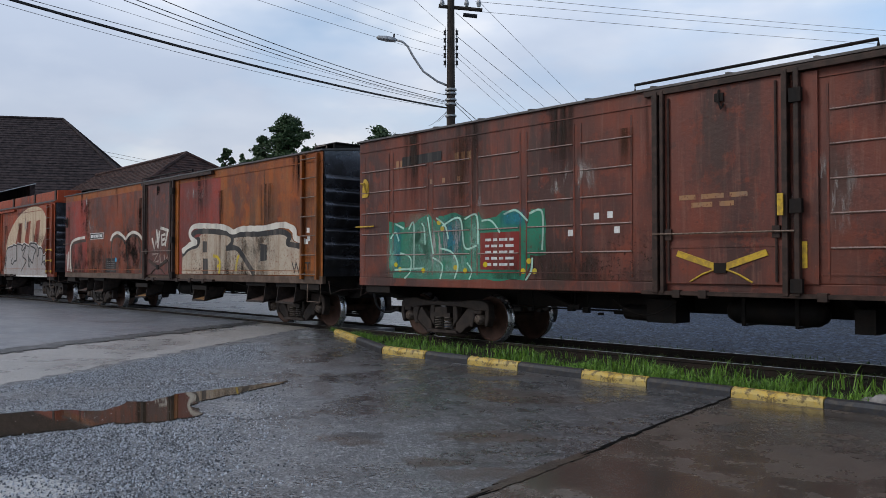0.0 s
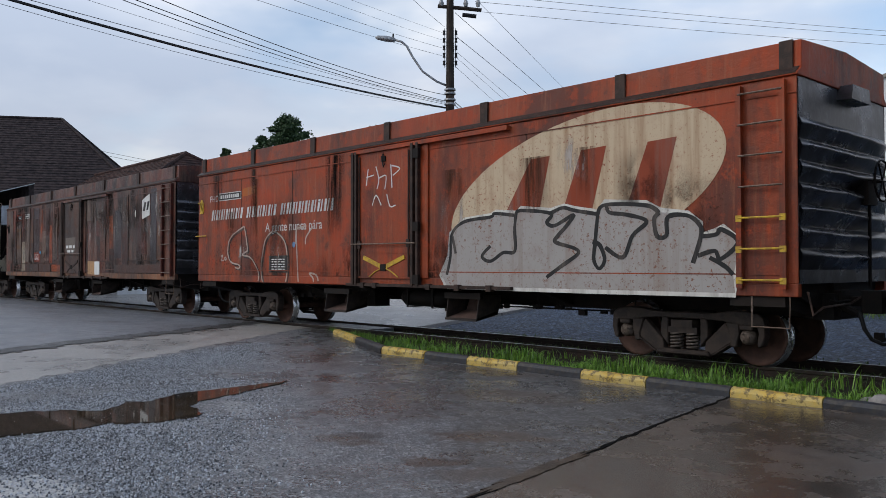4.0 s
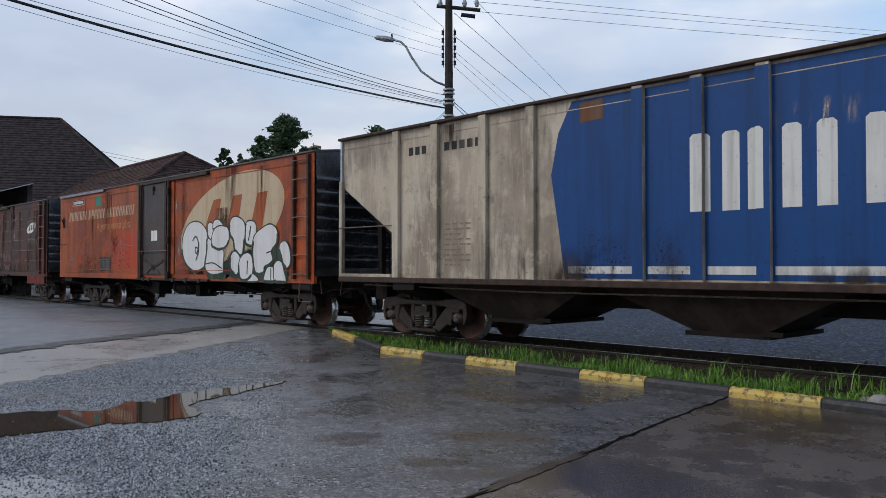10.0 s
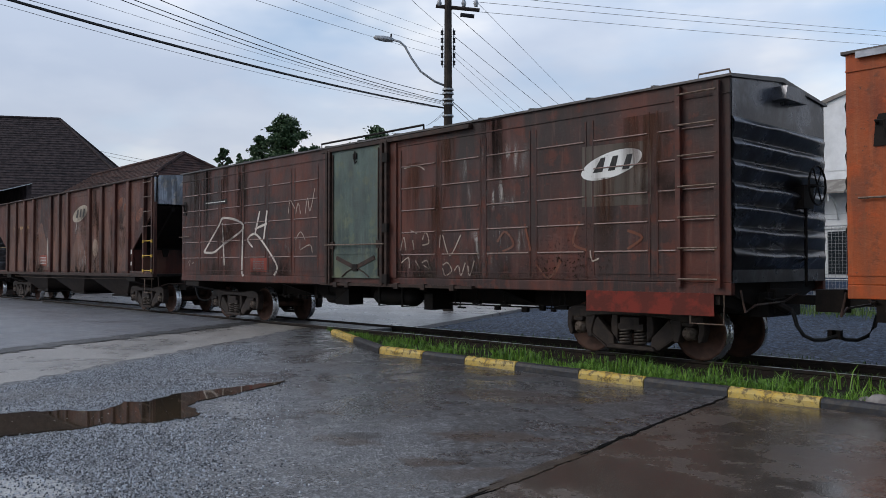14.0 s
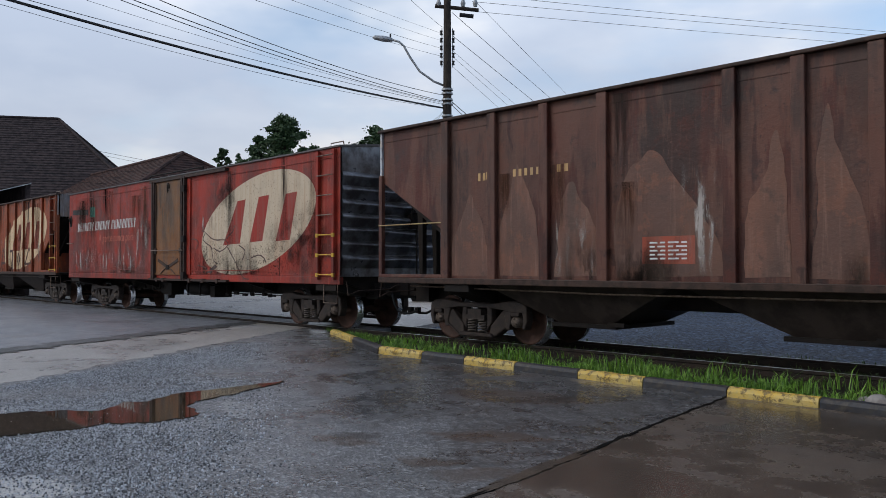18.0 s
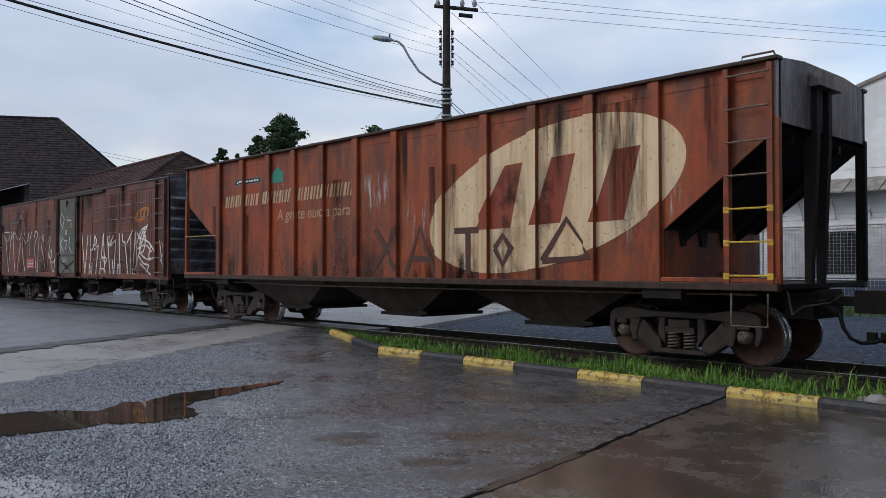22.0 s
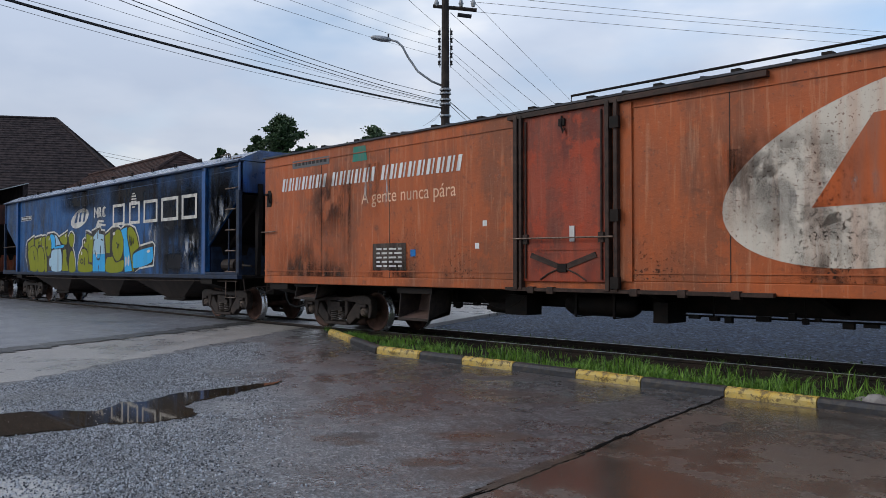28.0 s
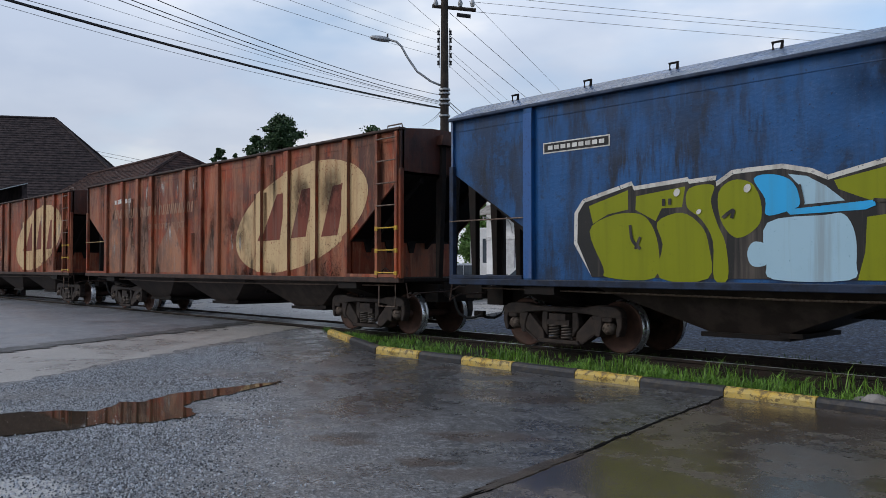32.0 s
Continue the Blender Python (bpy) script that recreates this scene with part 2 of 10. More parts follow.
# ---- ground materials ----
def ground_paving(name, base, other, pebble, wet, coarse, seed, stain=(0.05, 0.035, 0.025), pebbles=0.45, depth=0.012, brown=None, gaps=0.9, spots=()):
    """Wet paving: aggregate of light and dark grains, broad damp patches that shine, rusty stains."""
    m, nt, b = shader(name)
    v = coords(nt, (1, 1, 1), (seed * 3.7, seed * 1.9, 0))
    broad, mid, fine = noise_of(nt, v, 0.55, 7, 0.65), noise_of(nt, v, 2.6, 8, 0.7), noise_of(nt, v, 190, 3)
    tuft = noise_of(nt, v, 9.0, 6, 0.7)
    grit = []
    for k in (1.0, 2.3):
        vor = node(nt, "ShaderNodeTexVoronoi", Scale=coarse * k, Randomness=1.0)
        nt.links.new(v, vor.inputs["Vector"])
        grit.append(vor)
    c = mixed(nt, ramp(nt, mid, 0.42, 0.58), base, other)
    c = mixed(nt, ramp(nt, broad, 0.50, 0.60, b=(0.8, 0.8, 0.8, 1)), c, stain)
    if brown:
        sep = nt.nodes.new("ShaderNodeSeparateXYZ")
        nt.links.new(coords(nt), sep.inputs[0])
        lean = node(nt, "ShaderNodeMath")
        lean.operation = "MULTIPLY_ADD"
        nt.links.new(sep.outputs["Y"], lean.inputs[0])
        lean.inputs[1].default_value = 1.65
        nt.links.new(sep.outputs["X"], lean.inputs[2])
        ragged_line = node(nt, "ShaderNodeMath")
        ragged_line.operation = "MULTIPLY_ADD"
        nt.links.new(broad, ragged_line.inputs[0])
        ragged_line.inputs[1].default_value = 6.5
        nt.links.new(lean.outputs[0], ragged_line.inputs[2])
        near = node(nt, "ShaderNodeMapRange")
        near.inputs["From Min"].default_value, near.inputs["From Max"].default_value = -15.6, -11.4
        nt.links.new(ragged_line.outputs[0], near.inputs["Value"])
        c = mixed(nt, near.outputs[0], c, mixed(nt, ramp(nt, mid, 0.42, 0.58), brown, tuple(0.55 * x for x in brown)))
    keep = (1, 1, 1)
    for sx, sy, rx, ry, turn, tint, amount in spots:
        mp = node(nt, "ShaderNodeMapping", Location=(sx, sy, 0), Rotation=(0, 0, radians(turn)), Scale=(rx, ry, 1))
        mp.vector_type = "TEXTURE"
        warp = nt.nodes.new("ShaderNodeVectorMath")
        warp.operation = "MULTIPLY_ADD"
        wob = node(nt, "ShaderNodeTexNoise", Scale=5.0, Detail=6.0, Roughness=0.7)
        nt.links.new(coords(nt), wob.inputs["Vector"])
        nt.links.new(wob.outputs["Color"], warp.inputs[0])
        warp.inputs[1].default_value = (0.5, 0.5, 0)
        nt.links.new(coords(nt, (1, 1, 0), (-0.25, -0.25, 0)), warp.inputs[2])
        nt.links.new(warp.outputs[0], mp.inputs["Vector"])
        far = nt.nodes.new("ShaderNodeVectorMath")
        far.operation = "LENGTH"
        nt.links.new(mp.outputs[0], far.inputs[0])
        c = mixed(nt, ramp(nt, far.outputs["Value"], 0.75, 1.0, a=(amount, amount, amount, 1), b=(0, 0, 0, 1)), c, tint)
        left = 1 - 0.85 * amount
        keep = mixed(nt, 1.0, ramp(nt, far.outputs["Value"], 0.75, 1.0, a=(left, left, left, 1), b=(1, 1, 1, 1)), keep, "MULTIPLY")
    bare = ramp(nt, near.outputs[0], 0.0, 1.0, a=(1, 1, 1, 1), b=(0.26, 0.26, 0.26, 1)) if brown else (1, 1, 1)
    bare = mixed(nt, 1.0, bare, keep, "MULTIPLY")
    for i, vor in enumerate(grit):
        tone = nt.nodes.new("ShaderNodeSeparateColor")
        nt.links.new(vor.outputs["Color"], tone.inputs[0])
        q = pebbles * (1.0, 0.55)[i]
        light = mixed(nt, 1.0, ramp(nt, tone.outputs[0], 0.60, 0.72, b=(q, q, q, 1)), ramp(nt, tuft, 0.36, 0.56, a=(0.25, 0.25, 0.25, 1)), "MULTIPLY")
        c = mixed(nt, mixed(nt, 1.0, light, bare, "MULTIPLY"), c, pebble)
        grain_dark = ramp(nt, tone.outputs[1], 0.58, 0.70, b=(q * 0.9, q * 0.9, q * 0.9, 1))
        c = mixed(nt, mixed(nt, 1.0, grain_dark, bare, "MULTIPLY"), c, tuple(x * 0.2 for x in base))
    seams = ramp(nt, grit[0].outputs["Distance"], 0.38, 0.70, b=(gaps, gaps, gaps, 1))
    c = mixed(nt, mixed(nt, 1.0, seams, bare, "MULTIPLY"), c, tuple(x * 0.25 for x in base))
    c = mixed(nt, scaled(nt, fine, 0, 0.45), c, tuple(x * 0.4 for x in base))
    nt.links.new(c, b.inputs["Base Color"])
    damp = ramp(nt, mixed(nt, 0.45, broad, mid), 0.44, 0.56)
    shine = scaled(nt, damp, 0.62 - 0.22 * wet, 0.50 - 0.42 * wet)
    if brown:
        shine = mixed(nt, near.outputs[0], shine, mixed(nt, damp, (0.42, 0.42, 0.42), (0.12, 0.12, 0.12)))
    nt.links.new(shine, b.inputs["Roughness"])
    b.inputs["Specular IOR Level"].default_value = 0.45
    hgt = mixed(nt, 0.35, grit[0].outputs["Distance"], mixed(nt, 0.5, fine, tuft))
    bump = relief(nt, b, hgt, 0.9 - 0.35 * wet, depth)
    if brown:
        nt.links.new(scaled(nt, near.outputs[0], 0.9 - 0.35 * wet, 0.12), bump.inputs["Strength"])
    return m


MIRE = (0.022, 0.014, 0.009)
# second tone: pale wet concrete, with the sky's reflection put into the colour
MUD, PALE_SHEEN, SAND = (0.060, 0.036, 0.021), (0.66, 0.65, 0.63), (0.30, 0.225, 0.13)
SPOTS = ((-4.92, -6.47, 0.24, 0.13, 35, MIRE, 1.0), (-4.72, -6.62, 0.16, 0.09, 60, MIRE, 1.0), (-3.9, -6.6, 0.24, 0.12, 55, MIRE, 1.0), (-7.75, -4.75, 0.5, 0.10, 148, MIRE, 0.9), (-4.87, -6.62, 0.34, 0.14, 15, MUD, 0.85), (-3.95, -6.62, 0.22, 0.12, 20, MUD, 0.85), (-3.5, -6.6, 0.3, 0.15, 60, MUD, 0.8), (-4.2, -5.75, 0.55, 0.22, 35, MUD, 0.9), (-7.0, -5.35, 0.7, 0.12, 148, MUD, 0.7), (-5.3, -4.2, 0.9, 0.4, 20, MUD, 0.7),
         (-5.12, -8.74, 0.50, 0.24, 30, PALE_SHEEN, 0.95), (-7.85, -7.7, 0.75, 0.16, 75, PALE_SHEEN, 0.8), (-6.6, -6.5, 0.5, 0.15, 160, PALE_SHEEN, 0.4), (-6.3, -7.4, 0.5, 0.2, 60, PALE_SHEEN, 0.4), (-5.25, -2.86, 0.45, 0.10, 5, SAND, 0.7), (-6.9, -3.1, 1.0, 0.3, 10, MUD, 0.6), (-5.9, -6.05, 0.25, 0.09, 30, MUD, 0.7), (-9.3, -3.6, 1.6, 0.25, 150, MUD, 0.45))
M_ASPHALT = ground_paving("worn_wet_asphalt", (0.22, 0.225, 0.235), (0.38, 0.385, 0.395), (0.66, 0.66, 0.68), 0.5, 48, 1, (0.078, 0.066, 0.055), 1.0, 0.03, (0.030, 0.026, 0.022), 0.9, SPOTS)
M_ROAD = ground_paving("smooth_wet_road", (0.23, 0.237, 0.262), (0.28, 0.287, 0.312), (0.34, 0.345, 0.36), 0.45, 120, 2, (0.19, 0.195, 0.215), 0.35, 0.004, None, 0.4)
M_STRIP = ground_paving("wet_concrete_strip", (0.50, 0.465, 0.43), (0.36, 0.335, 0.31), (0.46, 0.44, 0.42), 0.55, 90, 3, (0.17, 0.16, 0.15), 0.4, 0.006, None, 0.4)
M_SLAB = ground_paving("brown_wet_concrete", (0.150, 0.112, 0.082), (0.060, 0.049, 0.041), (0.24, 0.22, 0.20), 1.10, 110, 4, (0.05, 0.036, 0.026), 0.45, 0.0016, None, 0.5)
M_SLAB.node_tree.nodes["Principled BSDF"].inputs["Specular IOR Level"].default_value = 1.0
M_YARD = ground_paving("wet_yard_gravel", (0.022, 0.046, 0.095), (0.045, 0.082, 0.150), (0.27, 0.37, 0.55), -0.3, 15, 5, (0.02, 0.026, 0.036), 0.8, 0.08)
M_SOIL = grimy("dark_soil", (0.02, 0.016, 0.012), (0.035, 0.028, 0.02), 3, 0.9)


def water_film(name):
    m, nt, b = shader(name, 0.03)
    v = coords(nt)
    c = mixed(nt, ramp(nt, noise_of(nt, v, 1.5, 3), 0.4, 0.65), (0.035, 0.026, 0.018), (0.06, 0.042, 0.026))
    nt.links.new(c, b.inputs["Base Color"])
    b.inputs["IOR"].default_value = 1.33
    b.inputs["Specular IOR Level"].default_value = 0.6
    return m


M_WATER = water_film("brown_puddle_water")
M_MUDWET = grimy("wet_mud", (0.075, 0.052, 0.035), (0.045, 0.032, 0.022), 7, 0.35, 0.0, 0.4, 0.3)
M_TAR = grimy("joint_tar", (0.006, 0.0055, 0.005), (0.01, 0.009, 0.008), 9, 0.9, 0.0, 0.3, 0.05)


# ---- ground, road, paving ----
def sheet(poly, z, step=0.0):
    g = Geo()
    return g.add([(x, y, z) for x, y in poly], [tuple(range(len(poly)))])


def ragged(a, b, n, amp, seed):
    """Points from a to b with an uneven line."""
    a, b = Vector(a), Vector(b)
    across = Vector((-(b - a).y, (b - a).x)).normalized()
    return [tuple(a.lerp(b, i / n) + across * (wobble(seed, i * 42.0 / n * 0.61, amp, 1.0) + wobble(seed + 5, i * 42.0 / n * 2.3, amp * 0.4, 1.0))) for i in range(n + 1)]


g = Geo()
g.add([(-900, -900, -0.12), (900, -900, -0.12), (900, 900, -0.12), (-900, 900, -0.12)], [(0, 1, 2, 3)])
thing("ground", g, M_YARD, "blue-grey wet gravel yard beyond the railway track", "ground", "structure")

# paving on the camera's side, up to the kerb, and over the level crossing
front = [(40, -60), (40, -2.62), (-6.9, -2.62), (-8.2, -1.95), (-9.7, -1.15), (-10.3, -0.66), (-60, -0.66), (-60, -60)]
thing("pavement", Geo().prism_z(planned(front), -0.14, -0.05), M_ASPHALT, "worn wet grey asphalt with loose gravel and puddles", "pavement", "structure")
edge_a = ragged((-8.3, -7.1), (-10.7, -1.5), 200, 0.14, 3)
edge_b = ragged((-12.9, -0.75), (-11.3, -7.2), 200, 0.10, 8)
strip = [(-8.0, -14.0), *edge_a, (-11.0, -0.68), *edge_b, (-11.0, -14.0)]
thing("concrete_strip", Geo().prism_z(planned(strip), -0.10, -0.046), M_STRIP, "pale wet concrete strip along the road edge", "pavement", "structure")
edge_c = ragged((-11.35, -7.2), (-12.95, -0.75), 200, 0.10, 11)
thing("road", Geo().prism_z(planned([(-11.0, -60), *edge_c, (-13.0, -0.66), (-60, -0.66), (-60, -60)]), -0.10, -0.042), M_ROAD,
      "smooth dark wet asphalt road at the level crossing", "road", "structure")
thing("crossing_infill", Geo().box(-64, -12.8, -0.42, 0.42, -0.13, -0.03), M_ROAD, "dark wet asphalt between the rails of the crossing", "road", "structure")
thing("road_beyond", Geo().prism_z(planned([(-60, 0.75), (-9.2, 0.75), (-11.0, 9.0), (-16.0, 24), (-60, 24)]), -0.13, -0.04), M_STRIP,
      "pale wet road surface beyond the track", "road", "structure")
slab = [*ragged((-1.88, -2.63), (-2.19, -6.6), 30, 0.03, 21), (-2.75, -14.0), (30, -14.0), (30, -2.63)]
thing("concrete_slab", Geo().prism_z(planned(slab), -0.10, -0.044), M_SLAB, "brown wet concrete slab with a thin shine of rain", "pavement", "structure")
crack = Geo()
pts = ragged((-1.88, -2.63), (-2.19, -6.6), 30, 0.03, 21)
lo = [(x - 0.009 - 0.028 * (i / 30) * abs(math.sin(i * 1.3)), y) for i, (x, y) in enumerate(pts)]
hi = [(x + 0.012 + 0.007 * math.sin(i * 2.1), y) for i, (x, y) in enumerate(pts)]
crack.prism_z(planned(lo + hi[::-1]), -0.06, -0.0395)
thing("joint", crack, M_TAR, "black open joint across the wet paving", "joint", "structure")


def puddle(cx, cy, length, width, turn, seed, lobes=5, rough=0.35, label="shallow brown rain puddle on worn asphalt", mat=None):
    g, pts = Geo(), []
    for i in range(96):
        a = 2 * math.pi * i / 96
        r = 1 + rough * noise.noise(Vector((math.cos(a) * lobes * 0.5, math.sin(a) * lobes * 0.5, seed))) + 0.45 * rough * noise.noise(
            Vector((math.cos(a) * lobes * 2, math.sin(a) * lobes * 2, seed + 4)))
        x, y = length / 2 * r * math.cos(a), width / 2 * r * math.sin(a)
        c, s = math.cos(radians(turn)), math.sin(radians(turn))
        pts.append((cx + x * c - y * s, cy + x * s + y * c))
    g.prism_z(planned(pts), -0.06, -0.0385)
    return thing("puddle", g, mat or M_WATER, label, "puddle", "structure")


puddle(-2.15, -5.9, 1.2, 0.09, 85, 31, 7, 0.6, label="wet mud in the open joint", mat=M_MUDWET)


shore = [(-7.3, -8.6), (-6.75, -7.75), (-6.53, -7.32), (-6.06, -6.92), (-6.30, -6.62), (-6.12, -6.47), (-6.28, -6.15), (-6.16, -5.60), (-6.10, -5.25), (-6.02, -4.95),
         (-5.93, -5.25), (-5.82, -5.80), (-5.74, -6.30), (-5.25, -6.42), (-5.22, -6.74), (-5.52, -7.08), (-5.63, -7.46), (-5.80, -7.9), (-6.1, -8.7)]
edge = []
for i in range(len(shore)):
    a, b = Vector(shore[i]), Vector(shore[(i + 1) % len(shore)])
    for j in range(8):
        p = a.lerp(b, j / 8)
        edge.append((p.x + 0.07 * noise.noise(Vector((p.x * 5, p.y * 5, 1))) + 0.03 * noise.noise(Vector((p.x * 19, p.y * 19, 3))), p.y + 0.07 * noise.noise(Vector((p.x * 5, p.y * 5, 7)))))
thing("puddle", Geo().prism_z(planned(edge), -0.06, -0.0385), M_WATER, "long shallow brown rain puddle on worn asphalt", "puddle", "structure")
rim = ragged((-11.3, -7.4), (-12.95, -0.8), 90, 0.16, 11)
crumb = [(x + 0.34 + 0.26 * noise.noise(Vector((i * 0.7, 2, 0))), y) for i, (x, y) in enumerate(rim)] + [(x - 0.22 - 0.3 * noise.noise(Vector((i * 0.9, 7, 0))), y) for i, (x, y) in enumerate(rim)][::-1]
M_CRUMB = ground_paving("crumbled_road_edge", (0.065, 0.063, 0.063), (0.12, 0.115, 0.112), (0.30, 0.295, 0.29), 0.3, 38, 9, (0.03, 0.027, 0.025), 0.6, 0.02)
n = len(rim)
g = Geo()
outer_edge, inner_edge = planned(crumb[:n]), planned(crumb[n:][::-1])
for i in range(n - 1):
    quad = [outer_edge[i], outer_edge[i + 1], inner_edge[i + 1], inner_edge[i]]
    g.add([(x, y, -0.033) for x, y in quad], [(0, 1, 2, 3)])
thing("road_edge", g, M_CRUMB, "dark crumbled edge of the asphalt", "road", "structure")

# ---- kerb blocks: painted yellow and black by turns ----
def kerb_paint(name, paint, faded, seed):
    """Thick paint on concrete: faded areas, bare spots, splashed mud."""
    m, nt, b = shader(name, 0.5, 0.0, 0.3)
    v = coords(nt, (1, 1, 1), (seed * 2.2, seed, 0))
    n1, n2, n3 = noise_of(nt, v, 4, 7, 0.68), noise_of(nt, v, 15, 7, 0.7), noise_of(nt, v, 60, 4)
    c = mixed(nt, ramp(nt, n1, 0.44, 0.58), paint, faded)
    c = mixed(nt, ramp(nt, n2, 0.51, 0.58, b=(0.9, 0.9, 0.9, 1)), c, (0.06, 0.05, 0.042))
    c = mixed(nt, ramp(nt, n1, 0.38, 0.47, a=(0.8, 0.8, 0.8, 1), b=(0, 0, 0, 1)), c, (0.10, 0.085, 0.07))
    c = mixed(nt, scaled(nt, n3, 0, 0.4), c, tuple(x * 0.5 for x in paint))
    nt.links.new(c, b.inputs["Base Color"])
    relief(nt, b, n2, 0.6, 0.015)
    return m



M_KERB_Y = kerb_paint("worn_yellow_kerb_paint", (0.64, 0.41, 0.05), (0.52, 0.40, 0.15), 3)
M_KERB_B = kerb_paint("worn_black_kerb_paint", (0.022, 0.023, 0.027), (0.05, 0.052, 0.06), 5)
kerb = base_empty("kerb", "kerb of painted concrete blocks, yellow and black by turns", "kerb", kind="structure")
line = [(-9.55, -1.18), (-8.2, -1.83), (-6.95, -2.44), (-6.05, -2.47), (-5.27, -2.48), (-4.45, -2.49), (-3.55, -2.50), (-2.75, -2.51), (-1.87, -2.52), (-1.05, -2.53)]
line += [(-1.05 + 0.85 * i, -2.54) for i in range(1, 9)]
line = planned(line)
for i in range(len(line) - 1):
    a, b = Vector(line[i]), Vector(line[i + 1])
    L = (b - a).length
    g, rows = Geo(), 9
    prof = [(-0.07, -0.10), (-0.068, 0.0), (-0.048, 0.034), (0, 0.046), (0.048, 0.034), (0.068, 0.0), (0.07, -0.10)]
    for j in range(rows):
        x = 0.006 + (L - 0.012) * j / (rows - 1)
        for q, (y, z) in enumerate(prof):
            k = 1 + 0.14 * noise.noise(Vector((x * 5 + i * 3.1, y * 20, z * 20)))
            g.v.append((x, y * k, z * k if z > 0 else z))
    m = len(prof)
    for j in range(rows - 1):
        for q in range(m - 1):
            g.f.append((j * m + q, j * m + q + 1, (j + 1) * m + q + 1, (j + 1) * m + q))
    g.f += [tuple(range(m - 1, -1, -1)), tuple((rows - 1) * m + q for q in range(m))]
    g.k = [0] * len(g.f)
    ob = part("kerb_block", g, M_KERB_Y if i % 2 == 0 else M_KERB_B, kerb, "yellow painted block" if i % 2 == 0 else "black painted block")
    ob.location = (a.x, a.y, 0)
    ob.rotation_euler = (0, 0, math.atan2((b - a).y, (b - a).x))

# ---- track ----
M_RAIL = grimy("brown_rail_steel", (0.018, 0.014, 0.012), (0.032, 0.022, 0.017), 6, 0.7)
M_RAILTOP = grimy("polished_rail_head", (0.42, 0.43, 0.45), (0.30, 0.30, 0.31), 5, 0.3, 0.9, 0.05)
prof = [(-0.06, -0.14), (0.06, -0.14), (0.06, -0.125), (0.012, -0.11), (0.012, -0.045), (0.032, -0.035), (0.032, -0.006), (0.024, 0), (-0.024, 0), (-0.032, -0.006),
        (-0.032, -0.035), (-0.012, -0.045), (-0.012, -0.11), (-0.06, -0.125)]
for side, lift in ((-0.51, 0.0), (0.51, 0.012)):
    g = Geo()
    g.prism_x([(side + y, z + lift) for y, z in prof], -190, 90)
    g.box(-190, 90, side - 0.0235, side + 0.0235, lift, lift + 0.002, 1)
    thing("rail", g, [M_RAIL, M_RAILTOP], "worn steel rail with a polished head", "rail", "structure", "running rails")
M_SLEEPER = grimy("old_sleeper_wood", (0.035, 0.027, 0.02), (0.06, 0.047, 0.035), 5, 0.85)
bed = base_empty("sleeper_row", "old wooden sleepers sunk in dark soil", "sleepers", kind="structure")
sleeper = Geo().box(-0.11, 0.11, -1.0, 1.0, -0.24, -0.135).mesh("sleeper", M_SLEEPER)
for i in range(42):
    ob = part("sleeper", sleeper, None, bed)
    ob.location, ob.rotation_euler = (-12.6 + i * 0.62, random.uniform(-0.04, 0.04), 0), (0, 0, random.uniform(-0.02, 0.02))
thing("track_bed", Geo().prism_z([(-12.4, -2.53), (45, -2.53), (45, 1.25), (-12.7, 1.25)], -0.3, -0.119), M_SOIL, "dark soil bed of the track with moss", "ground", "structure")


# ---- grass ----
def leaf_green(name, a, b, rough=0.55):
    m, nt, bs = shader(name, rough)
    geo = nt.nodes.new("ShaderNodeNewGeometry")
    c = mixed(nt, geo.outputs["Random Per Island"], a, b)
    nt.links.new(c, bs.inputs["Base Color"])
    bs.inputs["Subsurface Weight"].default_value = 0.0
    return m


M_GRASS = leaf_green("fresh_wet_grass", (0.035, 0.10, 0.010), (0.18, 0.34, 0.035))
M_MOSS = leaf_green("low_dull_grass", (0.05, 0.10, 0.02), (0.10, 0.16, 0.03))


def grass(name, spots, mat, label):
    g = Geo()
    for x, y, z, h, w in spots:
        a, lean = random.uniform(0, 6.283), random.uniform(0.15, 0.95) * h
        dx, dy = math.cos(a), math.sin(a)
        px, py = -dy * w, dx * w
        pts = [(x - px, y - py, z), (x + px, y + py, z), (x + dx * lean * 0.3 + px * 0.8, y + dy * lean * 0.3 + py * 0.8, z + h * 0.62),
               (x + dx * lean * 0.3 - px * 0.8, y + dy * lean * 0.3 - py * 0.8, z + h * 0.62), (x + dx * lean, y + dy * lean, z + h * random.uniform(0.75, 1.0))]
        g.add(pts, [(0, 1, 2, 3), (3, 2, 4)])
    me = bpy.data.meshes.new(name)
    me.from_pydata(g.v, [], g.f)
    me.materials.append(mat)
    ob = new(name, me)
    return tagged(ob, label, "grass", kind="stuff")


def grass_spots():
    out = []
    while len(out) < 15000:
        x = random.uniform(-10.3, 4.0)
        y0 = -2.36 if x > -6.9 else -2.36 + (-6.9 - x) * 0.47
        y = y0 + (abs(random.gauss(0, 0.42)) if random.random() < 0.75 else random.uniform(0, 1.6))
        if y > -0.62:
            continue
        tuft = noise.noise(Vector((x * 1.5, y * 2.2, 4.0)))
        if tuft < random.uniform(-0.7, 0.25):
            continue
        near = min(1.0, max(0.35, (x + 10.5) / 7))
        h = (0.045 + 0.23 * max(0.05, tuft + 0.30) * random.uniform(0.6, 1.35)) * (0.55 + 0.45 * near)
        out.append((*plan(x, y), -0.12, h, random.uniform(0.0035, 0.0075)))
    return out


